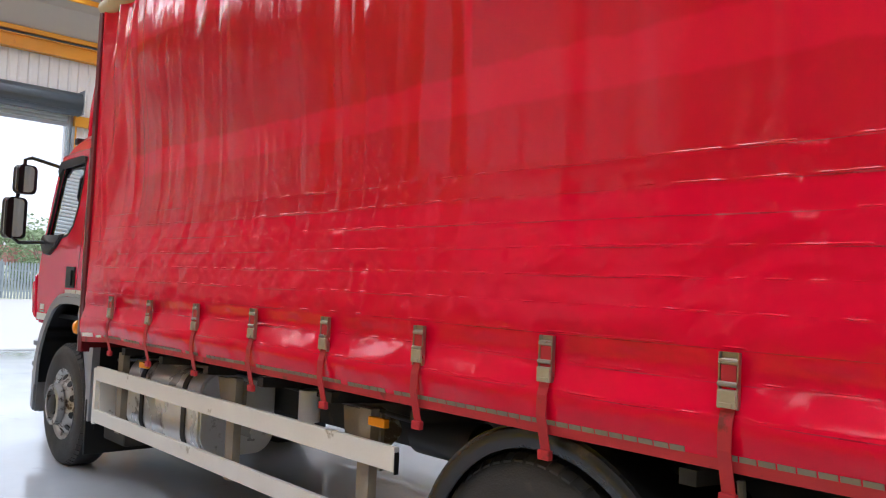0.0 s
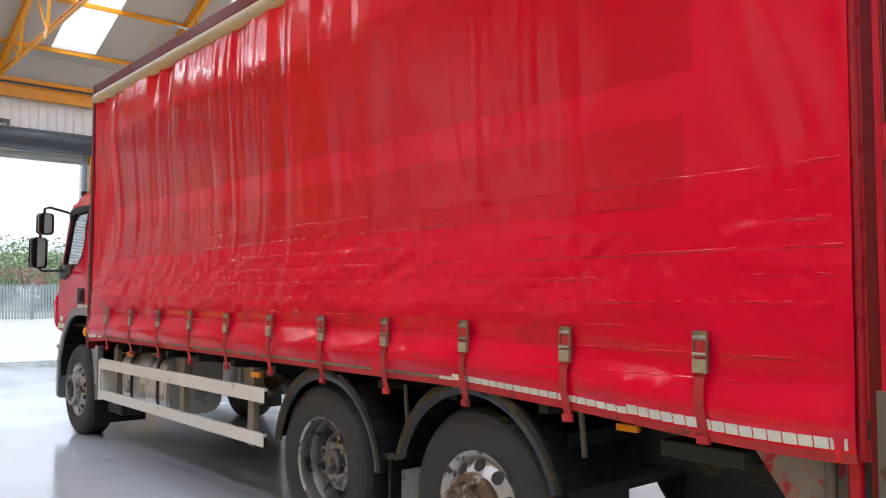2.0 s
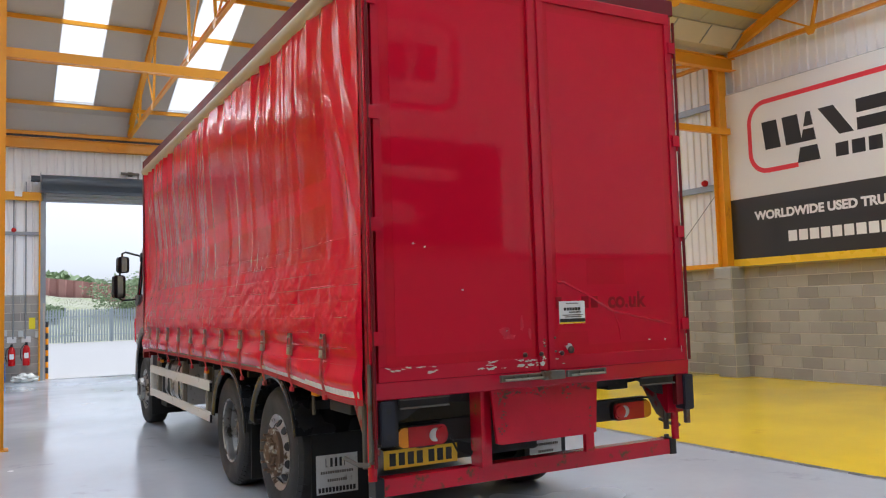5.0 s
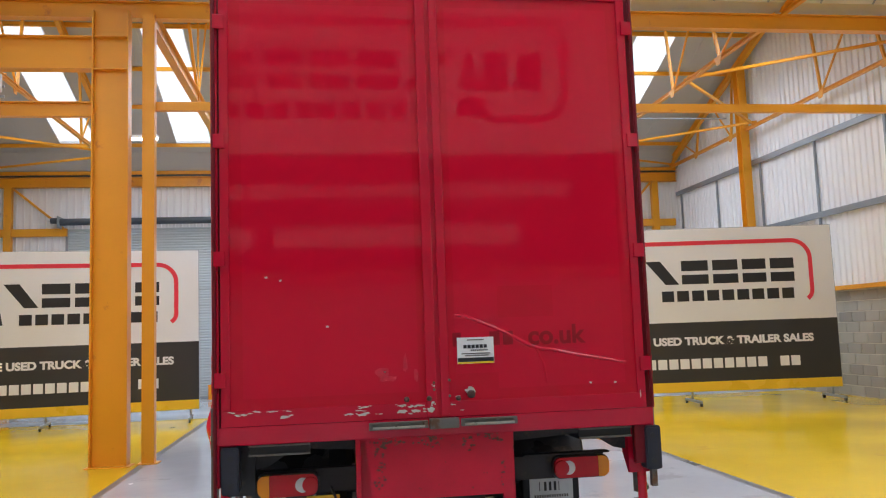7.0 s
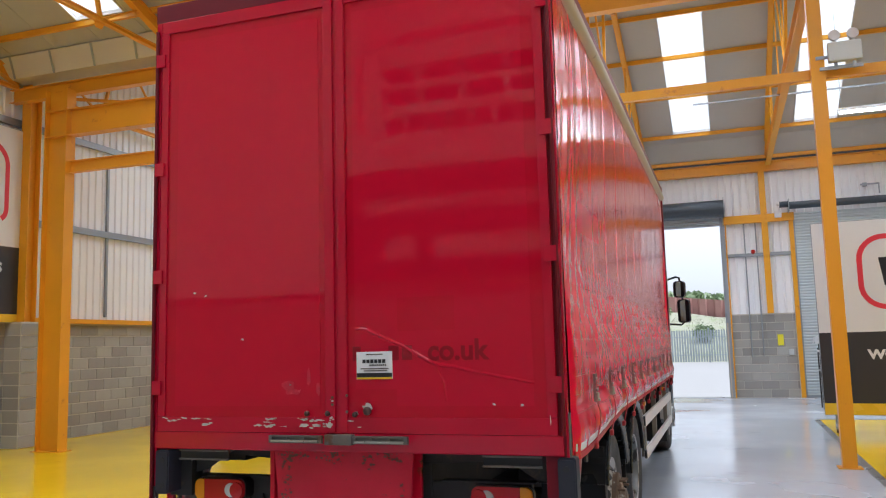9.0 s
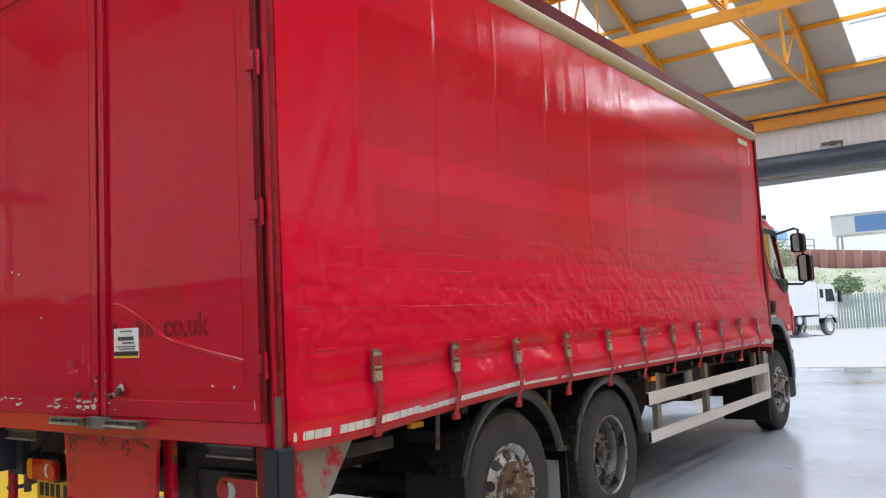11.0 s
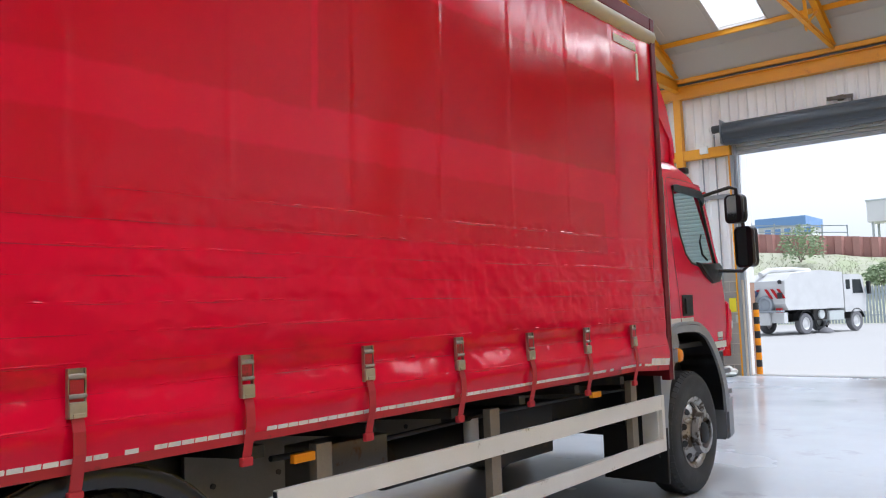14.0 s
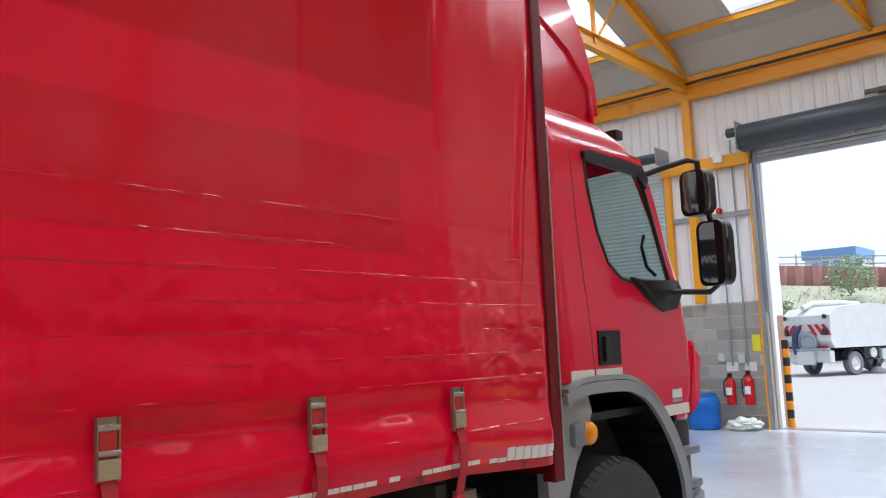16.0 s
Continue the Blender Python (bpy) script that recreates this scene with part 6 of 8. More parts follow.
# worn pale scuffs on the film
for x, z, w_, h_ in ((3.16, 1.46, 0.10, 0.08), (3.20, 1.42, 0.12, 0.05), (3.30, 1.50, 0.04, 0.14), (3.36, 1.44, 0.03, 0.10)):
    flake(ld, x, z, w_, h_, DY - 0.0018, M["scuff"], "scuff", "pale scuff in the film")
# long dent across the right leaf
dent = tube(B(), [(3.60, DY + 0.004, 1.77), (3.66, DY + 0.004, 1.765), (3.74, DY + 0.004, 1.73), (3.9, DY + 0.004, 1.66), (4.03, DY + 0.002, 1.585), (4.1, DY + 0.001, 1.56), (4.18, DY + 0.003, 1.55), (4.3, DY + 0.004, 1.52), (4.62, DY + 0.005, 1.46)], 0.011, 10)
tube(dent, [(4.08, DY + 0.004, 1.56), (4.12, DY + 0.004, 1.47), (4.135, DY + 0.005, 1.36)], 0.010, 8)
part("crease", dent, M["door"], rd, "long crease pressed in the door skin", smooth=True)
# faded trace of an old web address
TRACE = mat("faded_trace_red", (0.27, 0.002, 0.012), 0.10, var=0.1, bump=0)
words("co.uk", 0.155, Matrix.Translation((4.20, DY - 0.0030, 1.635)) @ Euler((radians(90), 0, 0)).to_matrix().to_4x4(), TRACE, rd, bold=0.004, label="dark trace of removed lettering")
for x0, x1 in ((3.80, 3.86), (3.88, 3.94), (3.58, 3.63), (3.47, 3.55)):
    part("letter_trace", box(B(), x0, x1, DY - 0.0036, DY - 0.0020, 1.59, 1.67), TRACE, rd if x0 > 3.5 else ld)
# card on the door
st = part("sale_card", box(B(), 3.605, 3.822, DY - 0.006, DY - 0.001, 1.488, 1.640), M["paper"], rd, "white printed card with a dark and yellow foot")
part("dark_band", box(B(), 3.607, 3.820, DY - 0.008, DY - 0.0065, 1.499, 1.522), M["ink"], st)
part("yellow_band", box(B(), 3.607, 3.820, DY - 0.008, DY - 0.0065, 1.489, 1.498), M["plate"], st)
for k in range(6):
    part("logo_bar", box(B(), 3.642 + k * 0.024, 3.661 + k * 0.024, DY - 0.008, DY - 0.0065, 1.577, 1.597), M["ink"], st)
for k in range(9):
    part("logo_bar", box(B(), 3.685 + k * 0.0115, 3.693 + k * 0.0115, DY - 0.008, DY - 0.0065, 1.561, 1.569), M["ink"], st)
for z, x0, x1 in ((1.625, 3.665, 3.765), (1.546, 3.63, 3.80), (1.534, 3.65, 3.79)):
    part("print_line", box(B(), x0, x1, DY - 0.008, DY - 0.0065, z - 0.003, z + 0.003), M["greysteel"], st)

# ---- rear end below the doors ----
def rounded(x0, x1, z0, z1, r, n=6):
    out = []
    for cx, cz, a in ((x1 - r, z1 - r, 0), (x0 + r, z1 - r, 90), (x0 + r, z0 + r, 180), (x1 - r, z0 + r, 270)):
        out += [(cx + r * math.cos(radians(a + 90 * k / n)), cz + r * math.sin(radians(a + 90 * k / n))) for k in range(n + 1)]
    return out


PLATE_Y = DY + 0.022
part("rear_sill", slab(B(), [(DY - 0.012, 1.188), (DY - 0.012, 1.180), (DY - 0.004, 1.092), (DY + 0.004, 1.085), (DY + 0.12, 1.085), (DY + 0.12, 1.188)], "x", XL + 0.02, XR - 0.02), M["frame"], lorry, "red painted rear sill leaning in at its foot")
up_bm = slab(B(), [(3.055, 1.135), (3.925, 1.135), (3.90, 0.745), (3.87, 0.735), (3.12, 0.735), (3.095, 0.745)], "y", PLATE_Y, PLATE_Y + 0.022)
up_ = part("under_plate", up_bm, M["rustplate"], lorry, "red steel step plate with rust patches")
def rust_fringe(x0, x1, z0, z1, n):
    for _ in range(n):
        x, d = flake_rng.uniform(x0, x1), flake_rng.random() ** 1.8
        e_ = flake_rng.uniform(0.006, 0.023)
        flake(up_, x, z1 - d * (z1 - z0), e_ * flake_rng.uniform(0.8, 1.6), e_, PLATE_Y - 0.0002 - flake_rng.random() * 0.0006, M["rustflake"], "rust_patch", "brown rust patch")


rust_fringe(3.15, 3.53, 1.03, 1.115, 70)
rust_fringe(3.40, 3.47, 1.0, 1.08, 8)
rust_fringe(3.58, 3.85, 1.04, 1.115, 48)
rust_fringe(3.62, 3.69, 0.99, 1.06, 9)
rust_fringe(3.11, 3.17, 0.78, 1.10, 60)
rust_fringe(3.84, 3.88, 0.78, 0.92, 8)
for x0, x1, y1 in ((3.005, 3.035, -1.36), (3.035, 3.10, -1.435), (3.865, 3.94, -1.435)):
    part("plate_arm", box(B(), x0, x1, -1.47 if x0 != 3.005 else -1.50, y1, 0.597, 1.085, 0.005), M["rusty"], lorry)
for x0, x1 in ((3.08, 3.415), (3.605, 3.93)):
    lt = B()
    box(lt, x0, x1, DY - 0.060, DY - 0.052, 1.138, 1.182, 0.002)
    box(lt, x0, x1, DY - 0.075, DY - 0.060, 1.172, 1.182, 0.002)
    for c in (0.0, 0.30, 0.62, 0.94):
        box(lt, x0 + c * (x1 - x0), x0 + c * (x1 - x0) + 0.02, DY - 0.075, DY - 0.060, 1.140, 1.172, 0.002)
    box(lt, x0 + 0.03, x1 - 0.03, DY - 0.052, DY - 0.014, 1.150, 1.172, 0.002)
    lv = part("door_lever", lt, M["greysteel"], lorry, "worn steel locking lever")
    part("lever_bar", cyl(B(), (x0 + 0.02, DY - 0.083, 1.152), (x1 - 0.02, DY - 0.083, 1.152), 0.0075, seg=8), M["steel"], lv, smooth=True)
part("lever_box", box(B(), 3.425, 3.595, DY - 0.062, DY - 0.016, 1.130, 1.187, 0.006), M["greysteel"], lorry, "grubby steel lock box")
for x0, x1, z0 in ((2.41, 2.75, 1.020), (4.32, 4.64, 1.020)):
    sr = part("step_recess", box(B(), x0, x1, DY + 0.028, DY + 0.036, z0, z0 + 0.062, 0.004), M["plastic"], lorry, "dark grey framed step recess")
    for zz in (z0, z0 + 0.052):
        part("recess_edge", box(B(), x0, x1, DY + 0.010, DY + 0.0275, zz, zz + 0.010, 0.002), M["greysteel"], sr)
bb = box(B(), 2.36, 4.70, -1.41, -1.31, 0.485, 0.596, 0.008)
part("under_run_bar", bb, M["rusty"], lorry, "red under-run bar with rust and scrapes")
for x0, x1 in ((2.30, 2.359), (4.701, 4.762)):
    part("bar_cap", box(B(), x0, x1, -1.414, -1.306, 0.480, 0.601, 0.006), M["plastic"], lorry, "scraped black bar end")
    part("cap_tab", box(B(), x0 + 0.004, x1 - 0.02, -1.36, -1.345, 0.600, 0.622, 0.003), M["greysteel"], lorry)
for s, x, by in ((-1, 2.312, -0.03), (1, 4.770, 0.0)):
    part("buffer", slab(B(), rounded(x - 0.048, x + 0.048, 0.822, 1.078, 0.016, 3), "y", -1.555 + by, -1.465), M["navyrubber"], lorry, "dark navy rubber buffer", smooth=True)
    part("buffer_lip", slab(B(), rounded(x - 0.04, x + 0.04, 0.835, 1.066, 0.014, 3), "y", -1.562 + by, -1.5555 + by), M["navyrubber"], lorry)
    br0, br1 = sorted((x - s * 0.125, x + s * 0.03))
    part("buffer_bracket", slab(B(), [(br0, 1.10), (br1, 1.10), (br1, 0.795), (br0, 0.795)], "y", -1.464, -1.44), M["frame"] if s > 0 else M["chassis"], lorry, "red steel buffer bracket" if s > 0 else "")
    part("bracket_side", slab(B(), [(-1.439, 1.10), (-1.30, 1.10), (-1.36, 0.90), (-1.439, 0.80)], "x", *sorted((x - s * 0.125, x - s * 0.117))), M["frame"] if s > 0 else M["chassis"], lorry)
    part("bracket_web", slab(B(), [(x - s * 0.126, 1.082), (x - s * 0.42, 1.082), (x - s * 0.20, 0.945), (x - s * 0.126, 0.93)], "y", -1.42, -1.405), M["chassis"], lorry)
    for zc in (0.872, 1.02):
        part("bolt_hole", cyl(B(), (x - s * 0.004, -1.5645 + by, zc), (x - s * 0.004, -1.5622 + by, zc), 0.017, seg=14), M["ink"], lorry)
    gus = slab(B(), [(-1.40, 1.06), (-1.02, 1.06), (-1.14, 0.90), (-1.24, 0.76), (-1.33, 0.72), (-1.40, 0.74)], "x", x - 0.012 - s * 0.02, x + 0.012 - s * 0.02)
    part("corner_gusset", gus, M["worn"], lorry, "scuffed grey and red corner gusset")
part("lamp_bar", box(B(), 2.40, 4.53, -1.335, -1.28, 0.765, 0.905, 0.006), M["chassis"], lorry)
part("lamp_shelf", box(B(), 4.02, 4.56, -1.365, -1.285, 0.906, 0.916, 0.003), M["chassis"], lorry, "thin black shelf over the lamp")
part("lamp_cable", tube(B(), [(2.86, -1.34, 0.80), (2.90, -1.37, 0.70), (2.99, -1.38, 0.665), (3.03, -1.37, 0.72)], 0.008, 6), M["plastic"], lorry, smooth=True)


def tail_lamp(x0, x1, outer, yf):
    lm = part("tail_lamp", slab(B(), rounded(x0, x1, 0.765, 0.90, 0.045), "y", yf + 0.022, -1.336), M["plastic"], lorry, "rounded tail lamp")
    w_ = x1 - x0

    def X(f):
        return x0 + w_ * (1 - f if outer > 0 else f)

    def lens(f0, f1, m_, lab):
        a, b = sorted((X(f0), X(f1)))
        q = [(min(max(px_, a), b), pz_) for px_, pz_ in rounded(x0 + 0.006, x1 - 0.006, 0.772, 0.893, 0.04)]
        out = []
        for pt in q:
            if not out or (abs(pt[0] - out[-1][0]) + abs(pt[1] - out[-1][1])) > 1e-4:
                out.append(pt)
        part("lens", slab(B(), out, "y", yf, yf + 0.023), M[m_], lm, lab, smooth=True)
    lens(0.0, 0.205, "amber", "amber lens")
    lens(0.21, 1.0, "redlens", "red lens")
    part("reverse_lens", lathe(B(), (X(0.74), yf + 0.002, 0.832), (0, -1, 0), [(0, 0.043), (0.006, 0.041), (0.010, 0.026), (0.011, 0.004)], seg=22), M["whitelens"], lm, "round clear lens", smooth=True)
    part("reflector", lathe(B(), (X(0.86), yf + 0.002, 0.832), (0, -1, 0), [(0, 0.046), (0.013, 0.044), (0.015, 0.004)], seg=20), M["redlens"], lm, "round red reflector", smooth=True)


tail_lamp(2.440, 2.792, -1, -1.445)
tail_lamp(4.197, 4.550, 1, -1.395)
npl = part("number_plate", box(B(), 2.388, 2.910, -1.350, -1.340, 0.633, 0.750, 0.004), M["plate"], lorry, "yellow number plate with dark bars")
for k in range(7):
    a = 2.425 + k * 0.063 + (0.02 if k > 3 else 0)
    part("plate_bar", box(B(), a, a + 0.042, -1.353, -1.3505, 0.653, 0.730), M["ink"], npl)
part("plate_lamp", box(B(), 2.6, 2.72, -1.40, -1.34, 0.752, 0.764, 0.004), M["plastic"], lorry)

# ---- chassis ----
for x in (3.08, 3.92):
    part("chassis_rail", box(B(), x - 0.04, x + 0.04, -1.35, 7.9, 0.72, 1.0, 0.01), M["chassis"], lorry)
for y in (-1.2, 0.9, 2.6, 4.2, 5.8):
    part("crossmember", box(B(), 3.12, 3.88, y - 0.06, y + 0.06, 0.76, 0.94), M["chassis"], lorry)
for y in [-1.3 + 0.65 * k for k in range(12)]:
    part("outrigger", slab(B(), [(XL + 0.06, 1.10), (XR - 0.06, 1.10), (XR - 0.06, 1.05), (3.95, 1.0), (3.05, 1.0), (XL + 0.06, 1.05)], "y", y - 0.03, y + 0.03), M["chassis"], lorry)
for s, x in ((-1, XL + 0.035), (1, XR - 0.035)):
    part("side_rave", box(B(), x - 0.02, x + 0.02, YR, YF, 1.13, 1.20, 0.004), M["chassis"], lorry, "black steel side rave")


# ---- wheels ----
def wheel(y, s, kind, x_face):
    """s: -1 left, 1 right; kind: front, drive or tag. The face of the tyre stands at x_face."""
    R, W = 0.515, 0.30
    zc = R - 0.008
    wh = part("wheel", lathe(B(), (x_face - s * W / 2, y, zc), (s, 0, 0), [(-0.13, 0.29), (-0.15, 0.33), (-0.15, 0.44), (-0.125, 0.495), (-0.09, R), (0.09, R), (0.125, 0.495), (0.148, 0.46), (0.15, 0.42), (0.146, 0.37), (0.14, 0.325), (0.128, 0.292)], seg=64, closed=True), M["tyre"], lorry, "black road tyre on a worn steel rim", smooth=True)
    wh.name = "wheel"
    tr = B()
    for k in range(60):
        a = 2 * math.pi * k / 60
        for dx in (-0.075, -0.025, 0.025, 0.075):
            c = Vector((x_face - s * W / 2 + dx, y + math.cos(a) * (R + 0.002), zc + math.sin(a) * (R + 0.002)))
            vs = []
            for da, w_ in ((-0.035, -0.019), (0.035, -0.019), (0.035, 0.019), (-0.035, 0.019)):
                vs.append(tr.verts.new((c.x + w_, y + math.cos(a + da) * (R + 0.004), zc + math.sin(a + da) * (R + 0.004))))
            tr.faces.new(vs)
    # outer shoulder lugs with grooves between them
    for k in range(54):
        ring = []
        for a in (2 * math.pi * (k + 0.16) / 54, 2 * math.pi * (k + 0.84) / 54):
            for xo_, r_ in ((0.070, R + 0.004), (0.098, R + 0.003), (0.131, 0.494), (0.131, 0.480)):
                ring.append(tr.verts.new((x_face - s * W / 2 + s * xo_, y + math.cos(a) * r_, zc + math.sin(a) * r_)))
        for q in range(3):
            tr.faces.new((ring[q], ring[q + 1], ring[q + 5], ring[q + 4]))
        tr.faces.new(ring[:4])
        tr.faces.new(ring[7:3:-1])
    part("tread", tr, M["tyre"], wh)
    xo = x_face
    if kind == "drive":
        prof = [(-0.02, 0.292), (0.002, 0.302), (0.004, 0.296), (-0.006, 0.286), (-0.03, 0.276), (-0.075, 0.274), (-0.085, 0.264), (-0.145, 0.254), (-0.165, 0.235), (-0.150, 0.215), (-0.125, 0.17), (-0.12, 0.16), (-0.12, 0.02)]
        face_in = -0.155
    else:
        prof = [(-0.02, 0.292), (0.0, 0.300), (-0.004, 0.282), (-0.02, 0.265), (-0.035, 0.25), (0.0, 0.205), (0.03, 0.17), (0.035, 0.10), (0.035, 0.02)]
        face_in = 0.0
    if kind == "drive":
        part("rim_barrel", lathe(B(), (xo - s * 0.015, y, zc), (s, 0, 0), [(-0.004, 0.281), (-0.03, 0.272), (-0.075, 0.270), (-0.085, 0.260), (-0.140, 0.2505), (-0.1395, 0.24)], seg=48, open_start=True), M["barrel"], wh, "grubby dark rim barrel", smooth=True)
    rm = part("rim", lathe(B(), (xo - s * 0.015, y, zc), (s, 0, 0), prof, seg=48, open_start=True), M["rim"], wh, "worn silver rim with rust", smooth=True)
    for k in range(10):
        a = 2 * math.pi * (k + 0.5) / 10
        r = 0.224 if kind != "drive" else 0.198
        dx = -0.015 if kind != "drive" else -0.142
        c = Vector((xo - s * 0.015 + s * dx, y + r * math.cos(a), zc + r * math.sin(a)))
        ax = Vector((s, 0, 0))
        if kind != "drive":
            ax = Vector((s * 1.0, math.cos(a) * 0.78, math.sin(a) * 0.78)).normalized()
        rh = 0.034 if kind != "front" else 0.028
        part("vent_hole", cyl(B(), c - ax * 0.012, c + ax * 0.006, rh, seg=18), M["ink"], rm, smooth=True)
    for k in range(10):
        a = 2 * math.pi * k / 10
        r = 0.145 if kind != "drive" else 0.138
        xa = xo - s * 0.015 + s * (0.03 if kind != "drive" else -0.122)
        ce = Vector((xa, y + r * math.cos(a), zc + r * math.sin(a)))
        nu = cyl(B(), ce, ce + Vector((s * 0.022, 0, 0)), 0.019, 0.018, seg=6)
        cyl(nu, ce + Vector((s * 0.022, 0, 0)), ce + Vector((s * (0.075 if kind == "tag" else 0.05), 0, 0)), 0.010, seg=8)
        part("wheel_nut", nu, M["hub"] if kind == "tag" else M["rim"], wh)
    if kind == "tag":
        hp = [(0.0, 0.115), (0.035, 0.115), (0.042, 0.10), (0.045, 0.085), (0.065, 0.078), (0.075, 0.05), (0.078, 0.01)]
        part("hub", lathe(B(), (xo + s * 0.015, y, zc), (s, 0, 0), hp, seg=28), M["hub"], wh, "rusty brown hub", smooth=True)
        part("hub_plate", lathe(B(), (xo - s * 0.01, y, zc), (s, 0, 0), [(0.0, 0.19), (0.04, 0.19), (0.05, 0.17), (0.05, 0.02)], seg=36), M["hub"], wh, "rusty hub plate", smooth=True)
    elif kind == "drive":
        part("hub", lathe(B(), (xo - s * 0.14, y, zc), (s, 0, 0), [(0, 0.088), (0.05, 0.085), (0.062, 0.06), (0.066, 0.01)], seg=24), M["barrel"], wh, "grimy axle hub", smooth=True)
    else:
        part("hub", lathe(B(), (xo + s * 0.015, y, zc), (s, 0, 0), [(0, 0.085), (0.05, 0.085), (0.06, 0.07), (0.065, 0.01)], seg=24), M["chassis"], wh, "dark hub cap", smooth=True)
        part("trim_ring", lathe(B(), (xo + s * 0.02, y, zc), (s, 0, 0), [(0.0, 0.125), (0.0, 0.175), (0.05, 0.17), (0.055, 0.13)], seg=36, closed=True), M["rim"], wh, smooth=True)
    return wh


AX1, AX2, AX3 = 7.30, 1.95, 0.46
for s, xf in ((-1, 2.33), (1, 4.67)):
    wheel(AX1, s, "front", xf)
for s, xf in ((-1, 2.27), (1, 4.73)):
    wheel(AX2, s, "drive", xf)
    wheel(AX3, s, "tag", xf)
for y in (AX1, AX2, AX3):
    part("axle", cyl(B(), (2.6, y, 0.5), (4.4, y, 0.5), 0.075, seg=14), M["chassis"], lorry)
for s, xi in ((-1, 2.90), (1, 4.10)):
    part("inner_tyre", lathe(B(), (xi, AX2, 0.507), (1, 0, 0), [(-0.14, 0.29), (-0.145, 0.44), (-0.09, 0.515), (0.09, 0.515), (0.145, 0.44), (0.14, 0.29)], seg=48, closed=True), M["tyre"], lorry, smooth=True)
part("differential", lathe(B(), (3.5, AX2, 0.52), (1, 0, 0), [(-0.22, 0.06), (-0.16, 0.18), (0, 0.22), (0.16, 0.18), (0.22, 0.06)], seg=24), M["chassis"], lorry, smooth=True)

# mudguards over the rear axles, flaps
FLAP_Y = -0.078
for s, x in ((-1, 2.245), (1, 4.755)):
    for y, zc, rg, a0, a1 in ((1.865, 0.505, 0.632, 174, 10), (0.47, 0.53, 0.640, 164, 16)):
        lo_, hi_ = sorted((x, x - s * 0.60))
        guard = part("mudguard", ribbon(B(), arc(y, zc, rg, a0, a1, 24), "x", lo_, hi_, 0.012), M["mudguard"], lorry, "curved black plastic mudguard", smooth=True)
        prof = [(0.0, 0.0), (0.012, 0.004), (0.020, -0.010), (0.017, -0.040), (0.004, -0.072), (-0.004, -0.074), (0.004, -0.045), (0.006, -0.012)]
        lip, prev = B(), None
        for p, q in arc(0, 0, 1.0, a0, a1, 32):
            row = [lip.verts.new((x + s * u, y + p * (rg + w), zc + q * (rg + w))) for u, w in prof]
            if prev:
                for k in range(len(prof)):
                    lip.faces.new((prev[k], prev[(k + 1) % len(prof)], row[(k + 1) % len(prof)], row[k]))
            else:
                lip.faces.new(row)
            prev = row
        lip.faces.new(prev[::-1])
        part("mudguard_lip", lip, M["guardlip"], guard, "rolled glossy mudguard edge", smooth=True)
    part("guard_stay", bar(B(), (x - s * 0.03, 1.30, 0.655), (x - s * 0.03, 1.06, 0.69), 0.03, 0.035), M["mudguard"], lorry)
    part("guard_bracket", cyl(B(), (x - s * 0.05, 1.18, 0.66), (x - s * 0.45, 1.18, 0.70), 0.022, seg=10), M["mudguard"], lorry)
    for yb_, zb_ in ((1.17, 1.06), (-0.16, 1.05)):
        part("guard_hanger", cyl(B(), (x - s * 0.12, yb_, zb_ + 0.02), (x - s * 0.12, yb_ - 0.02, zb_ - 0.19), 0.014, seg=8), M["greysteel"], lorry, smooth=True)
    a, b = sorted((x - s * 0.03, x - s * 0.60))
    mid_flap = part("mudflap", box(B(), a, b, (AX2 + AX3) / 2 - 0.012, (AX2 + AX3) / 2 + 0.012, 0.17, 0.66, 0.004), M["flap"], lorry, "black rubber mudflap")
    part("flap_panel", box(B(), a + 0.08, b - 0.06, (AX2 + AX3) / 2 - 0.016, (AX2 + AX3) / 2 - 0.0125, 0.30, 0.58), M["silverplate"], mid_flap)
    fa, fb_ = sorted((x - s * 0.13, x - s * 0.59)) if s < 0 else (4.30, 4.74)
    rear_flap = part("mudflap", box(B(), fa, fb_, FLAP_Y, FLAP_Y + 0.022, 0.16, 0.95, 0.004), M["flap"], lorry, "black rubber mudflap with a pale printed panel")
    px0, px1 = (2.408, 2.742) if s < 0 else (4.352, 4.690)
    fp = part("flap_panel", box(B(), px0, px1, FLAP_Y - 0.006, FLAP_Y - 0.0005, 0.245, 0.535), M["silverplate"], rear_flap, "pale grey panel with worn print")
    for z, h, n_, f0, f1 in ((0.478, 0.066, 5, 0.22, 0.78), (0.405, 0.020, 14, 0.10, 0.90), (0.345, 0.020, 9, 0.26, 0.74), (0.277, 0.036, 11, 0.04, 0.96)):
        w_ = px1 - px0
        for k in range(n_):
            a0 = px0 + w_ * (f0 + (f1 - f0) * k / n_)
            part("print_bar", box(B(), a0, a0 + w_ * (f1 - f0) / n_ * (0.7 if n_ != 5 else 0.5 if k in (1, 2, 3) else 0.14), FLAP_Y - 0.009, FLAP_Y - 0.0065, z - h / 2, z + h / 2), M["ink"] if h > 0.03 else M["greysteel"], fp)
    part("marker_lamp", box(B(), min(x, x - s * 0.03), max(x, x - s * 0.03), -0.56, -0.45, 1.032, 1.064, 0.006), M["amber"], lorry, "amber side marker lamp")
    part("marker_lamp", box(B(), min(x, x - s * 0.03), max(x, x - s * 0.03), 2.76, 2.88, 1.0, 1.04, 0.006), M["amber"], lorry, "amber side marker lamp")
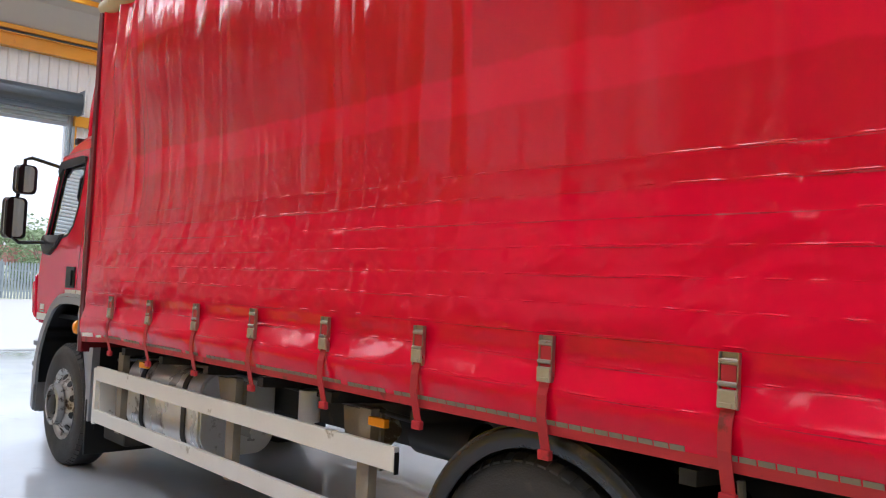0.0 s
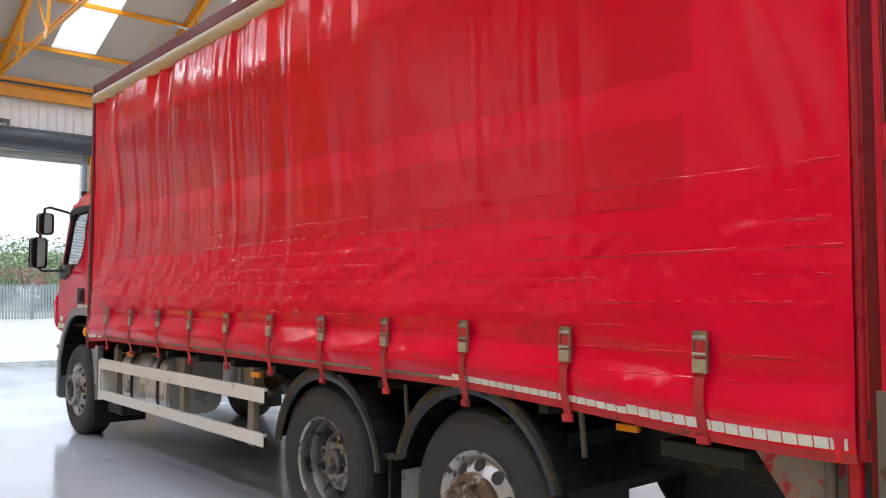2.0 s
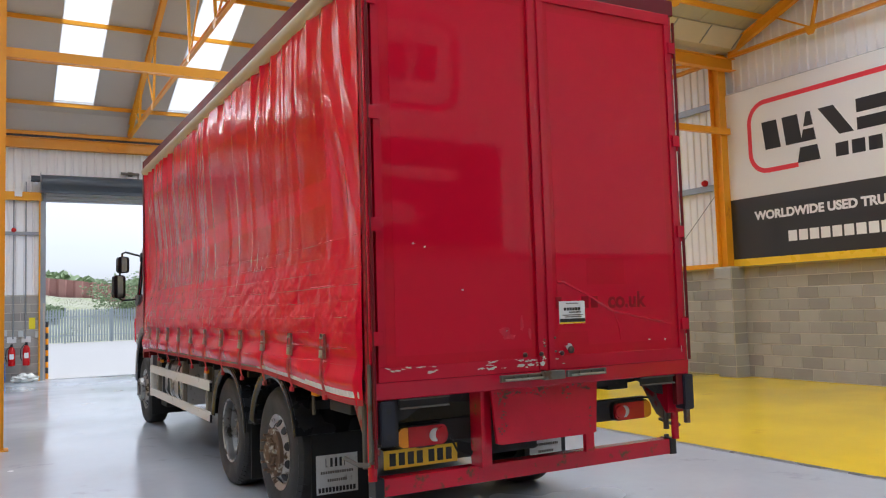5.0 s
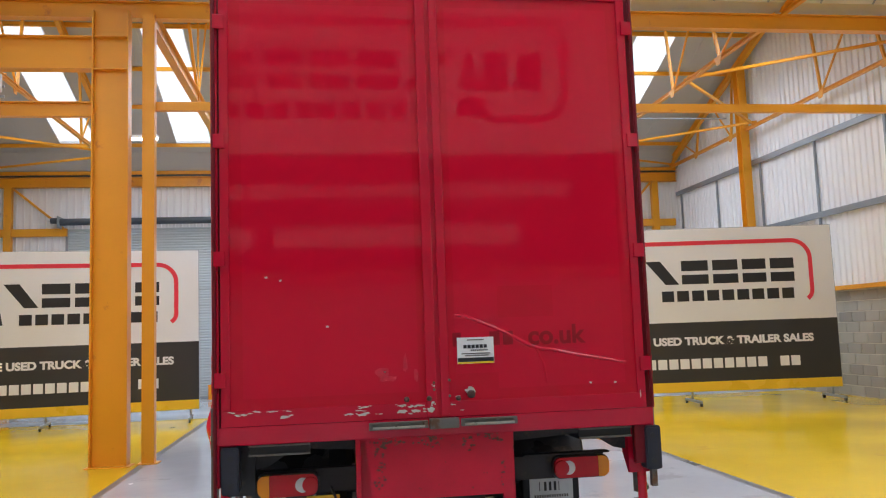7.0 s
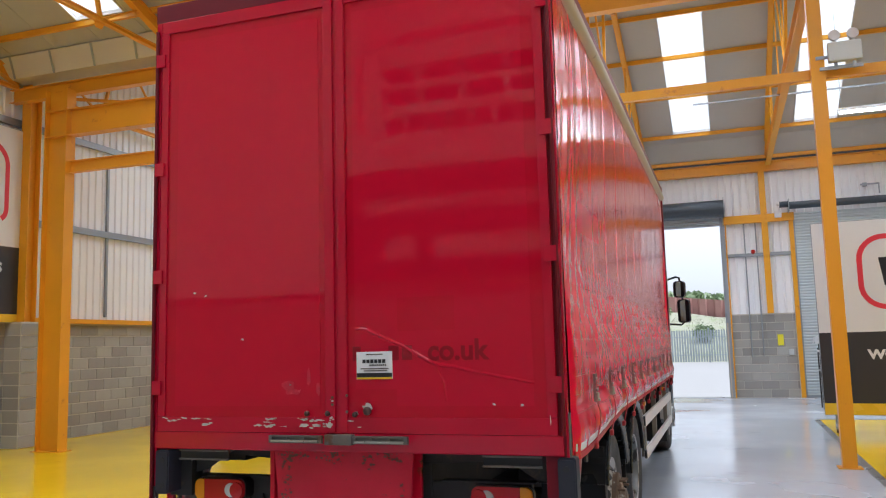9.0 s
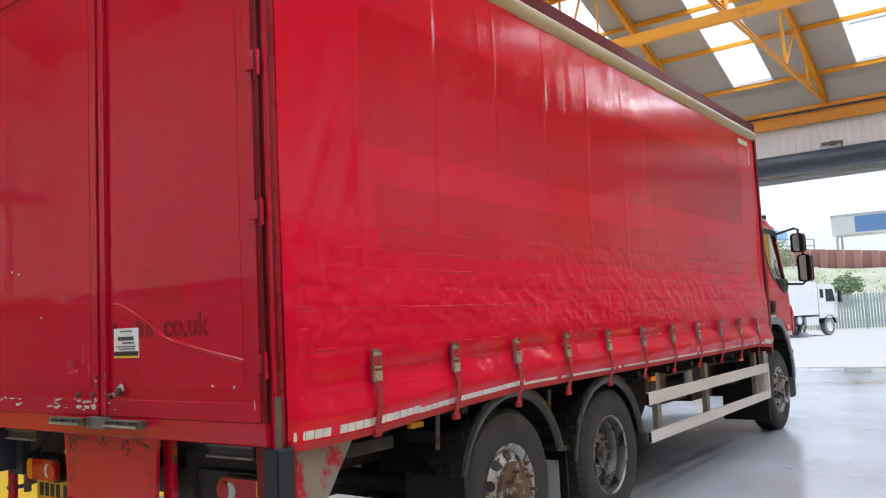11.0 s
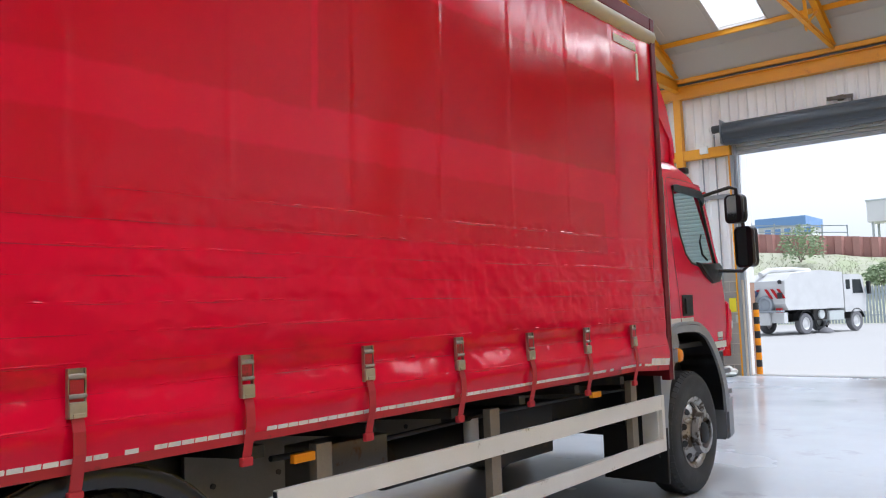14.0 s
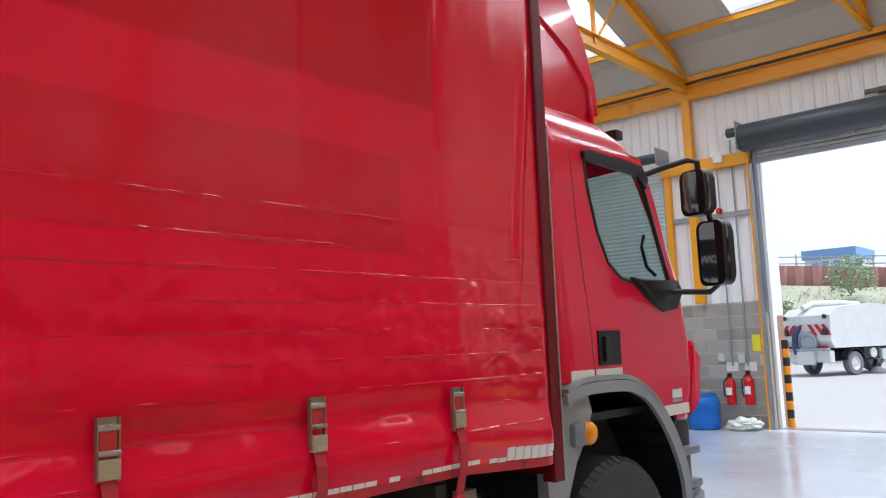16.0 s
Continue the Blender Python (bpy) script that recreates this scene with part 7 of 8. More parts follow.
    part("marker_lamp", box(B(), min(x, x - s * 0.03), max(x, x - s * 0.03), 5.35, 5.47, 1.0, 1.04, 0.006), M["amber"], lorry, "amber side marker lamp")

# side guards
for s, x, ya, yb, posts in ((-1, 2.258, 2.70, 6.30, (2.96, 4.23, 5.91)), (1, 4.765, 2.66, 6.40, (2.95, 4.245, 6.0))):
    for z0, z1 in ((0.805, 0.912), (0.49, 0.585)):
        a, b = sorted((x, x - s * 0.03))
        up = 0.016 if s < 0 else 0.0
        part("guard_rail", box(B(), a, b, ya, yb, z0 + up, z1 + up, 0.004), M["alu"], lorry, "pale aluminium side guard rail")
        for ye in (ya,):
            part("rail_cap", box(B(), a + 0.003, b - 0.003, ye - 0.004, ye, z0 + 0.006, z1 - 0.006), M["plastic"], lorry)
    part("guard_end", box(B(), min(x, x - s * 0.03), max(x, x - s * 0.03), yb, yb + 0.05, 0.49, 0.912, 0.004), M["alu"], lorry)
    part("guard_return", box(B(), min(x - s * 0.031, x - s * 0.16), max(x - s * 0.031, x - s * 0.16), yb - 0.02, yb + 0.03, 0.53, 0.88), M["alu"], lorry)
    for y in posts:
        part("guard_post", box(B(), min(x - s * 0.032, x - s * 0.08), max(x - s * 0.032, x - s * 0.08), y - 0.045, y + 0.045, 0.48, 1.06), M["post"], lorry, "drab perforated guard post")

# fuel tank on the left, boxes and air tanks on the right
ft = part("fuel_tank", slab(B(), rounded(2.42, 2.98, 0.46, 1.02, 0.15, 10), "y", 4.90, 6.08), M["tank"], lorry, "dull aluminium fuel tank with dark straps", smooth=True)
part("tank_end", slab(B(), rounded(2.435, 2.965, 0.475, 1.005, 0.14, 10), "y", 4.885, 4.901), M["tank"], ft, smooth=True)
for y in (5.11, 5.80):
    part("tank_strap", slab(B(), rounded(2.412, 2.988, 0.452, 1.028, 0.155, 10), "y", y - 0.03, y + 0.03), M["chassis"], ft, smooth=True)
part("filler_cap", cyl(B(), (2.56, 5.45, 1.0), (2.54, 5.45, 1.06), 0.06, seg=16), M["tank"], ft)
fl_ = part("filter", cyl(B(), (2.85, 4.29, 0.74), (2.85, 4.29, 0.94), 0.047, seg=18), M["alu"], lorry, "pale screw-on filter canister", smooth=True)
part("filter_head", cyl(B(), (2.85, 4.29, 0.941), (2.85, 4.29, 1.030), 0.042, seg=14), M["chassis"], fl_, smooth=True)
part("air_tank", cyl(B(), (2.62, 2.52, 0.93), (2.62, 2.92, 0.93), 0.10, seg=24), M["plastic"], lorry, "black air tank", smooth=True)
part("post_bracket", slab(B(), [(2.90, 1.04), (3.20, 1.04), (3.18, 0.90), (3.08, 0.80), (2.90, 0.78)], "x", 2.34, 2.36), M["post"], lorry)
part("post_bracket", slab(B(), [(4.18, 1.04), (4.50, 1.04), (4.46, 0.92), (4.36, 0.84), (4.18, 0.82)], "x", 2.34, 2.36), M["post"], lorry)
part("small_canister", cyl(B(), (2.50, 3.74, 0.87), (2.50, 3.74, 1.04), 0.06, seg=16), M["alu"], lorry, smooth=True)
part("exhaust", tube(B(), [(2.95, 3.7, 0.86), (2.75, 3.45, 0.84), (2.62, 3.25, 0.86), (2.56, 3.12, 0.92)], 0.07, 14), M["hub"], lorry, "rusty exhaust elbow", smooth=True)
part("step_box", box(B(), 2.45, 2.9, 6.16, 6.6, 0.32, 0.72, 0.02), M["chassis"], lorry)
part("battery_box", box(B(), 4.05, 4.40, 4.7, 5.4, 0.62, 0.98, 0.015), M["chassis"], lorry)
for xa, xb in ((4.09, 4.66), (2.34, 2.91)):
    part("front_flap", box(B(), xa, xb, 6.70, 6.73, 0.18, 0.62, 0.006), M["flap"], lorry, "black rubber flap behind the front wheel")
part("chassis_plate", box(B(), 4.02, 4.05, 2.7, 4.6, 0.70, 1.02), M["post"], lorry, "drab chassis side plate with bolt holes")
for k in range(9):
    part("bolt", cyl(B(), (4.05, 2.85 + 0.2 * k, 0.82 + 0.1 * (k % 2)), (4.062, 2.85 + 0.2 * k, 0.82 + 0.1 * (k % 2)), 0.014, seg=8), M["chassis"], lorry)
part("air_tank", cyl(B(), (4.35, 3.7, 0.80), (4.35, 4.45, 0.80), 0.13, seg=24), M["chassis"], lorry, smooth=True)
part("oil_filter", cyl(B(), (4.52, 4.30, 0.82), (4.52, 4.30, 0.99), 0.045, seg=16), M["alu"], lorry, smooth=True)
part("valve_bracket", box(B(), 4.40, 4.60, 3.0, 3.5, 0.78, 1.02, 0.01), M["greysteel"], lorry)
part("air_pipe", tube(B(), [(4.55, 2.8, 1.0), (4.5, 3.6, 0.97), (4.55, 4.5, 1.0), (4.5, 5.6, 0.98), (4.45, 6.4, 0.95)], 0.014), M["plastic"], lorry)
part("air_pipe", tube(B(), [(2.5, 2.8, 1.0), (2.52, 3.6, 1.02), (2.48, 4.5, 1.05), (2.5, 5.6, 1.04), (2.5, 6.5, 0.95)], 0.014), M["plastic"], lorry)
part("spare_carrier", box(B(), 3.14, 3.86, -0.9, -0.2, 0.55, 0.74, 0.02), M["chassis"], lorry)
part("engine_block", box(B(), 3.15, 3.85, 6.4, 8.0, 0.55, 1.2, 0.04), M["chassis"], lorry)

# ---- cab ----
CABX = 1.165
PROFILE_F = [(1.16, 8.34), (1.35, 8.42), (1.60, 8.42), (1.95, 8.36), (2.30, 8.22), (2.60, 8.05), (2.75, 7.92), (2.86, 7.70)]
WIN = [(7.16, 2.60), (7.76, 2.62), (7.99, 1.96), (7.62, 1.93), (7.42, 1.96), (7.30, 2.04), (7.22, 2.20), (7.17, 2.42)]

WIN_CUT = [(7.55 + (y - 7.55) * 1.09, 2.28 + (z - 2.28) * 1.09) for y, z in WIN]


def smoothed(pts, n_):
    """The same way with n_ steps between its points, rounded (Catmull-Rom)."""
    out = []
    for i in range(len(pts) - 1):
        p = [Vector(pts[max(0, min(len(pts) - 1, i + k))]) for k in (-1, 0, 1, 2)]
        for k in range(n_):
            f = k / n_
            q = 0.5 * (2 * p[1] + (p[2] - p[0]) * f + (2 * p[0] - 5 * p[1] + 4 * p[2] - p[3]) * f * f + (3 * p[1] - p[0] - 3 * p[2] + p[3]) * f ** 3)
            out.append((q.x, q.y))
    return out + [tuple(pts[-1])]


def interp(table, z):
    for (a, u), (b, v) in zip(table, table[1:]):
        if z <= b:
            return u + (v - u) * max(0.0, (z - a) / (b - a))
    return table[-1][1]


def inside(poly, y, z):
    hit, n_ = False, len(poly)
    for i in range(n_):
        (ya, za), (yb, zb) = poly[i], poly[(i + 1) % n_]
        if (za > z) != (zb > z) and y < (yb - ya) * (z - za) / (zb - za) + ya:
            hit = not hit
    return hit


def cab_half(z):
    return CABX - (0.0 if z < 1.7 else 0.05 * (z - 1.7)) - (0.0 if z < 2.62 else 1.6 * (z - 2.62) ** 2) - 0.02 * max(0, 1.4 - z)


def cab_ring(z, step=0.026):
    """Half plan of the cab at this height, from back centre round the right side to front centre: [(x, y), ...]"""
    h, yf, yb_, rf, rb_ = cab_half(z), interp(PROFILE_F, z), 6.78, 0.30, 0.10
    pts = [(h * k / 20 * (1 - rb_ / h), yb_) for k in range(20)]
    pts += [(h - rb_ + rb_ * math.sin(a), yb_ + rb_ - rb_ * math.cos(a)) for a in (math.pi / 2 * k / 6 for k in range(7))]
    n_ = 80
    y0, y1 = yb_ + rb_, yf - rf
    pts += [(h, y0 + (y1 - y0) * k / n_) for k in range(1, n_)]
    bow = 0.10
    pts += [(h - rf + rf * math.cos(a), yf - rf + (rf - bow) * math.sin(a)) for a in (math.pi / 2 * k / 12 for k in range(13))]
    m_ = 16
    x1 = h - rf
    pts += [(x1 * (1 - k / m_), yf - bow + bow * math.sin(math.pi / 2 * k / m_)) for k in range(1, m_ + 1)]
    return pts


def cab_shell():
    zs = [1.16 + 0.0125 * k for k in range(int((2.86 - 1.16) / 0.0125) + 1)]
    verts, faces = [], []
    rings = []
    for z in zs:
        half = cab_ring(z)
        full = [(XC + x, y) for x, y in half] + [(XC - x, y) for x, y in half[-2:0:-1]]
        rings.append(range(len(verts), len(verts) + len(full)))
        verts += [(x, y, z) for x, y in full]
    n_ = len(rings[0])

    def gone(f):
        c = sum((Vector(verts[i]) for i in f), Vector()) / 4
        side = abs(c.x - XC) > cab_half(c.z) - 0.06
        if side and inside(WIN_CUT, c.y, c.z):
            return True
        if c.y < 7.40 and c.z < 1.42:
            return True
        if 7.40 <= c.y < 7.95 and c.z < 1.42 - 0.42 * (c.y - 7.40):
            return True
        return c.y > interp(PROFILE_F, c.z) - 0.30 and abs(c.x - XC) < cab_half(c.z) - 0.13 and 1.98 < c.z < 2.66
    for a, b in zip(rings, rings[1:]):
        for i in range(n_):
            f = (a[i], a[(i + 1) % n_], b[(i + 1) % n_], b[i])
            if not gone(f):
                faces.append(f)
    top = rings[-1]
    verts.append((XC, 7.25, 2.90))
    c = len(verts) - 1
    faces += [(top[i], top[(i + 1) % n_], c) for i in range(n_)]
    me = bpy.data.meshes.new("cab")
    me.from_pydata(verts, [], faces)
    me.polygons.foreach_set("use_smooth", [True] * len(me.polygons))
    me.materials.append(M["cab"])
    ob_ = new("cab", me)
    ob_.parent = lorry
    ob_.matrix_parent_inverse = Matrix.Translation(-lorry.location)
    sol = ob_.modifiers.new("skin", "SOLIDIFY")
    sol.thickness, sol.offset = 0.02, 0
    return tagged(ob_, "red painted lorry cab")


cab = cab_shell()


def side_x(s, z):
    return XC + s * cab_half(z)


for s in (-1, 1):
    # window: pane, seal, wind deflector above it
    pv = B()
    vs = [pv.verts.new((side_x(s, z) - s * 0.012, y, z)) for y, z in WIN]
    pv.faces.new(vs)
    bmesh.ops.triangulate(pv, faces=pv.faces)
    pane = part("side_window", pv, M["glass"], cab, "clear side window")
    pane.visible_shadow = False
    loop = WIN + WIN[:1]
    pts = []
    for (ya, za), (yb, zb) in zip(loop, loop[1:]):
        for k in range(6):
            f = k / 6
            y, z = ya + (yb - ya) * f, za + (zb - za) * f
            pts.append((side_x(s, z) + s * 0.006, y, z))
    cyw, czw = 7.55, 2.28
    ring = B()
    prev = None
    for (xx, y, z) in pts + pts[:1]:
        d = Vector((y - cyw, z - czw)).normalized() * 0.085
        pr = [ring.verts.new((side_x(s, z) + s * 0.011, y - d.x * 0.1, z - d.y * 0.1)), ring.verts.new((side_x(s, z + d.y) + s * 0.011, y + d.x, z + d.y))]
        if prev:
            ring.faces.new((prev[0], pr[0], pr[1], prev[1]))
        prev = pr
    part("window_frame", ring, M["cab"], cab, smooth=True)
    part("window_seal", tube(B(), pts + pts[:1], 0.013, 8), M["plastic"], cab, "black rubber window seal", smooth=True)
    wd = slab(B(), [(7.13, 2.625), (7.14, 2.585), (7.25, 2.575), (7.70, 2.565), (7.80, 2.50), (7.83, 2.56), (7.76, 2.63), (7.2, 2.64)], "x", *sorted((side_x(s, 2.58) + s * 0.012, side_x(s, 2.58) + s * 0.035)))
    part("wind_deflector", wd, M["plastic"], cab, "dark smoked wind deflector")
    mo = slab(B(), [(7.50, 1.97), (7.60, 1.96), (8.06, 1.97), (8.10, 1.90), (8.02, 1.80), (7.85, 1.78), (7.68, 1.85)], "x", *sorted((side_x(s, 1.9) + s * 0.002, side_x(s, 1.9) + s * 0.04)))
    bmesh.ops.bevel(mo, geom=list(mo.edges), offset=0.01, segments=2, affect="EDGES")
    part("mirror_mount", mo, M["plastic"], cab, "black mirror mount moulding", smooth=True)
    # door lines
    gap = [(7.08 - 0.05 * min(1.0, (z - 1.43) / 0.7), z) for z in (1.43 + 0.1 * k for k in range(12))]
    gap += [(7.032, 2.60), (7.04, 2.655), (7.075, 2.69), (7.14, 2.70), (7.30, 2.70), (7.50, 2.698), (7.70, 2.69), (7.82, 2.675)]
    dl = tube(B(), [(side_x(s, z) + s * 0.009, y, z) for y, z in gap], 0.0032, 6)
    part("door_gap", dl, M["ink"], cab)
    hd = box(B(), *sorted((side_x(s, 1.6) + s * 0.008, side_x(s, 1.6) + s * 0.02)), 7.12, 7.34, 1.50, 1.68, 0.006)
    hn = part("door_handle", hd, M["plastic"], cab, "black recessed door handle")
    part("grip", box(B(), *sorted((side_x(s, 1.6) + s * 0.02, side_x(s, 1.6) + s * 0.035)), 7.16, 7.19, 1.52, 1.65, 0.006), M["plastic"], hn)
    for ya, yb, za, zb in ((6.86, 7.07, 1.425, 1.485), (7.09, 7.35, 1.425, 1.485), (7.74, 8.10, 1.19, 1.25)):
        part("pale_stripe", box(B(), *sorted((side_x(s, 1.4) + s * 0.008, side_x(s, 1.4) + s * 0.014)), ya, yb, za, zb, 0.002), M["alu"], cab)
    bg = part("badge", box(B(), *sorted((side_x(s, 1.3) + s * 0.011, side_x(s, 1.3) + s * 0.016)), 7.90, 8.02, 1.285, 1.335, 0.003), M["alu"], cab, "small grey badge without lettering")
    part("badge_bar", box(B(), *sorted((side_x(s, 1.3) + s * 0.011, side_x(s, 1.3) + s * 0.015)), 7.90, 8.02, 1.262, 1.278), M["greyplastic"], cab)
    # wheel arch
    arch = [(6.80, 1.38), (6.95, 1.425), (7.30, 1.425), (7.45, 1.40), (7.62, 1.32), (7.78, 1.18), (7.90, 1.02), (7.98, 0.84), (8.00, 0.62)]
    arch = smoothed(arch, 5)
    lo_, hi_ = sorted((XC + s * 0.80, XC + s * 1.20))
    part("wheel_arch", ribbon(B(), arch, "x", lo_, hi_, 0.025), M["archgrey"], cab, "grey plastic wheel arch", smooth=True)
    lo_, hi_ = sorted((XC + s * 0.81, XC + s * 1.172))
    part("arch_lining", ribbon(B(), [(y - 0.016 * min(1, max(0, (1.40 - z) / 0.12)), z - 0.016 + 0.01 * min(1, max(0, (1.40 - z) / 0.12))) for y, z in arch], "x", lo_, hi_, 0.010), M["plastic"], cab, "black lining under the wheel arch", smooth=True)
    lo_, hi_ = sorted((XC + s * 1.175, XC + s * 1.20))
    part("arch_lip", ribbon(B(), [(y - 0.055 * min(1, max(0, (1.40 - z) / 0.12)), z - 0.062 + 0.04 * min(1, max(0, (1.40 - z) / 0.12))) for y, z in arch], "x", lo_, hi_, 0.058), M["archgrey"], cab, smooth=True)
    part("arch_rear", slab(B(), [(6.665, 0.45), (6.64, 1.39), (7.02, 1.39), (7.06, 1.28), (7.00, 1.16), (6.90, 1.05), (6.82, 0.90), (6.76, 0.72), (6.745, 0.45)], "x", *sorted((XC + s * 1.095, XC + s * 1.155))), M["greyplastic"], cab, "grey plastic rear wing panel")
    part("front_mudflap", slab(B(), [(6.70, 0.38), (6.685, 0.38), (6.655, 1.30), (6.67, 1.30)], "x", *sorted((XC + s * 0.82, XC + s * 1.094))), M["flap"], cab, "black rubber mudflap behind the front wheel")
    part("arch_liner", box(B(), *sorted((XC + s * 0.78, XC + s * 0.80)), 6.7, 8.0, 0.6, 1.40), M["chassis"], cab)
    part("turn_lamp", lathe(B(), (XC + s * 1.15, 6.985, 1.18), (s, 0, 0), [(0, 0.060), (0.035, 0.058), (0.052, 0.045), (0.060, 0.02), (0.061, 0.003)], seg=20), M["amber"], cab, "amber turn lamp", smooth=True)
    part("lamp_pod", box(B(), *sorted((XC + s * 1.10, XC + s * 1.19)), 6.85, 6.985, 1.12, 1.24, 0.035), M["bumper"], cab, smooth=True)
    fl = slab(B(), [(8.16, 1.16), (8.28, 1.24), (8.32, 1.50), (8.26, 1.62), (8.20, 1.60)], "x", *sorted((XC + s * 1.02, XC + s * 1.175)))
    bmesh.ops.bevel(fl, geom=list(fl.edges), offset=0.02, segments=2, affect="EDGES")
    part("corner_deflector", fl, M["cab"], cab, smooth=True)
    part("step_well", box(B(), *sorted((XC + s * 0.85, XC + s * 1.08)), 8.05, 8.30, 0.60, 1.14, 0.04), M["plastic"], cab, "black plastic entry step well", smooth=True)
    for zz in (0.735, 0.93):
        part("entry_step", box(B(), *sorted((XC + s * 0.9, XC + s * 1.135)), 8.04, 8.31, zz, zz + 0.05, 0.018), M["bumper"], cab, smooth=True)
    # mirrors on their bent arm
    mx = XC + s * 1.43
    mu, ml = XC + s * 1.40, XC + s * 1.452
    am = tube(B(), [(side_x(s, 2.6) - s * 0.01, 7.80, 2.58), (side_x(s, 2.6) + s * 0.12, 7.86, 2.62), (mu - s * 0.05, 7.95, 2.66), (mu, 7.97, 2.64), (mu, 7.98, 2.50), (mx, 8.02, 2.31), (ml, 8.03, 2.2), (ml, 8.04, 1.93), (ml - s * 0.06, 8.03, 1.885), (side_x(s, 1.9) + s * 0.03, 7.98, 1.90), (side_x(s, 1.9) - s * 0.01, 7.95, 1.90)], 0.017, 10)
    arm = part("mirror_arm", am, M["plastic"], cab, "bent black mirror arm", smooth=True)
    for (mx, cy, cz, hw, hh) in ((mu, 7.96, 2.455, 0.090, 0.132), (ml, 8.03, 2.105, 0.094, 0.187)):
        mb_ = slab(B(), rounded(mx - hw, mx + hw, cz - hh, cz + hh, 0.05), "y", -0.055, 0.03)
        bk_ = slab(mb_, rounded(mx - hw * 0.8, mx + hw * 0.8, cz - hh * 0.85, cz + hh * 0.85, 0.04), "y", 0.03, 0.06)
        rot = Matrix.Translation((mx, cy, cz)) @ Euler((0, 0, radians(-s * 17))).to_matrix().to_4x4() @ Matrix.Translation((-mx, 0, -cz))
        tilt = Matrix.Translation((mx, cy, cz)) @ Euler((0, 0, radians(s * 12))).to_matrix().to_4x4() @ Matrix.Translation((-mx, -0.008, -cz))
        bmesh.ops.transform(mb_, matrix=rot, verts=mb_.verts)
        ms = part("wing_mirror", mb_, M["plastic"], cab, "black mirror housing", smooth=True)
        gb_ = slab(B(), rounded(mx - hw + 0.014, mx + hw - 0.014, cz - hh + 0.014, cz + hh - 0.014, 0.04), "y", -0.058, -0.0555)
        bmesh.ops.transform(gb_, matrix=tilt, verts=gb_.verts)
        part("mirror_glass", gb_, M["mirror"], ms)
    sb_ = part("roof_lamp", box(B(), *sorted((XC + s * 0.98, XC + s * 1.06)), 7.66, 7.74, 2.80, 2.86, 0.012), M["plastic"], cab, smooth=True)

    part("grab_handle", tube(B(), [(side_x(s, 2.0) - s * 0.05, 7.93, 2.00), (side_x(s, 2.1) - s * 0.07, 7.87, 2.05), (side_x(s, 2.2) - s * 0.07, 7.83, 2.17), (side_x(s, 2.3) - s * 0.05, 7.85, 2.24)], 0.012, 8), M["plastic"], cab, "black grab handle inside the pillar", smooth=True)

wsb = B()
rows_ = []
for z in (1.98, 2.2, 2.42, 2.66):
    h, yf = cab_half(z) - 0.12, interp(PROFILE_F, z)
    rows_.append([wsb.verts.new((XC + h * (k / 8 - 1), yf - 0.10 + 0.10 * math.cos((k / 8 - 1) * 1.2) - 0.012, z)) for k in range(17)])
for a, b in zip(rows_, rows_[1:]):
    for i in range(16):
        wsb.faces.new((a[i], a[i + 1], b[i + 1], b[i]))
ws = part("windscreen", wsb, M["glass"], cab, smooth=True)
ws.visible_shadow = False
part("dashboard", box(B(), XC - 1.05, XC + 1.05, 7.75, 8.15, 1.35, 1.93, 0.05), M["plastic"], cab)
for x in (XC - 0.6, XC + 0.6):
    seat = part("cab_seat", box(B(), x - 0.26, x + 0.26, 6.98, 7.5, 1.25, 1.62, 0.05), M["plastic"], cab, "dark cab seat", smooth=True)
    part("seat_back", box(B(), x - 0.25, x + 0.25, 6.84, 6.98, 1.55, 2.25, 0.05), M["plastic"], seat, smooth=True)
part("steering_wheel", lathe(B(), (XC + 0.6, 7.62, 1.98), (0, -0.5, 1), [(0.0, 0.20), (0.012, 0.215), (0.0, 0.23), (-0.012, 0.215)], seg=28, closed=True), M["plastic"], cab, smooth=True)
part("cab_floor", box(B(), XC - 1.1, XC + 1.1, 6.85, 8.2, 1.22, 1.26), M["plastic"], cab)
bmp = slab(B(), [(XC - 1.16, 8.10), (XC - 1.10, 8.40), (XC - 0.8, 8.52), (XC + 0.8, 8.52), (XC + 1.10, 8.40), (XC + 1.16, 8.10)], "z", 0.32, 0.72)
bmesh.ops.bevel(bmp, geom=list(bmp.edges), offset=0.025, segments=2, affect="EDGES")
part("front_bumper", bmp, M["bumper"], cab, "dark grey plastic front bumper", smooth=True)
part("grille", slab(B(), [(XC - 1.08, 8.1), (XC - 1.02, 8.34), (XC - 0.7, 8.44), (XC + 0.7, 8.44), (XC + 1.02, 8.34), (XC + 1.08, 8.1)], "z", 0.74, 1.17), M["plastic"], cab)
for s in (-1, 1):
    part("headlamp", box(B(), *sorted((XC + s * 0.78, XC + s * 1.06)), 8.36, 8.44, 0.50, 0.68, 0.02), M["whitelens"], cab)
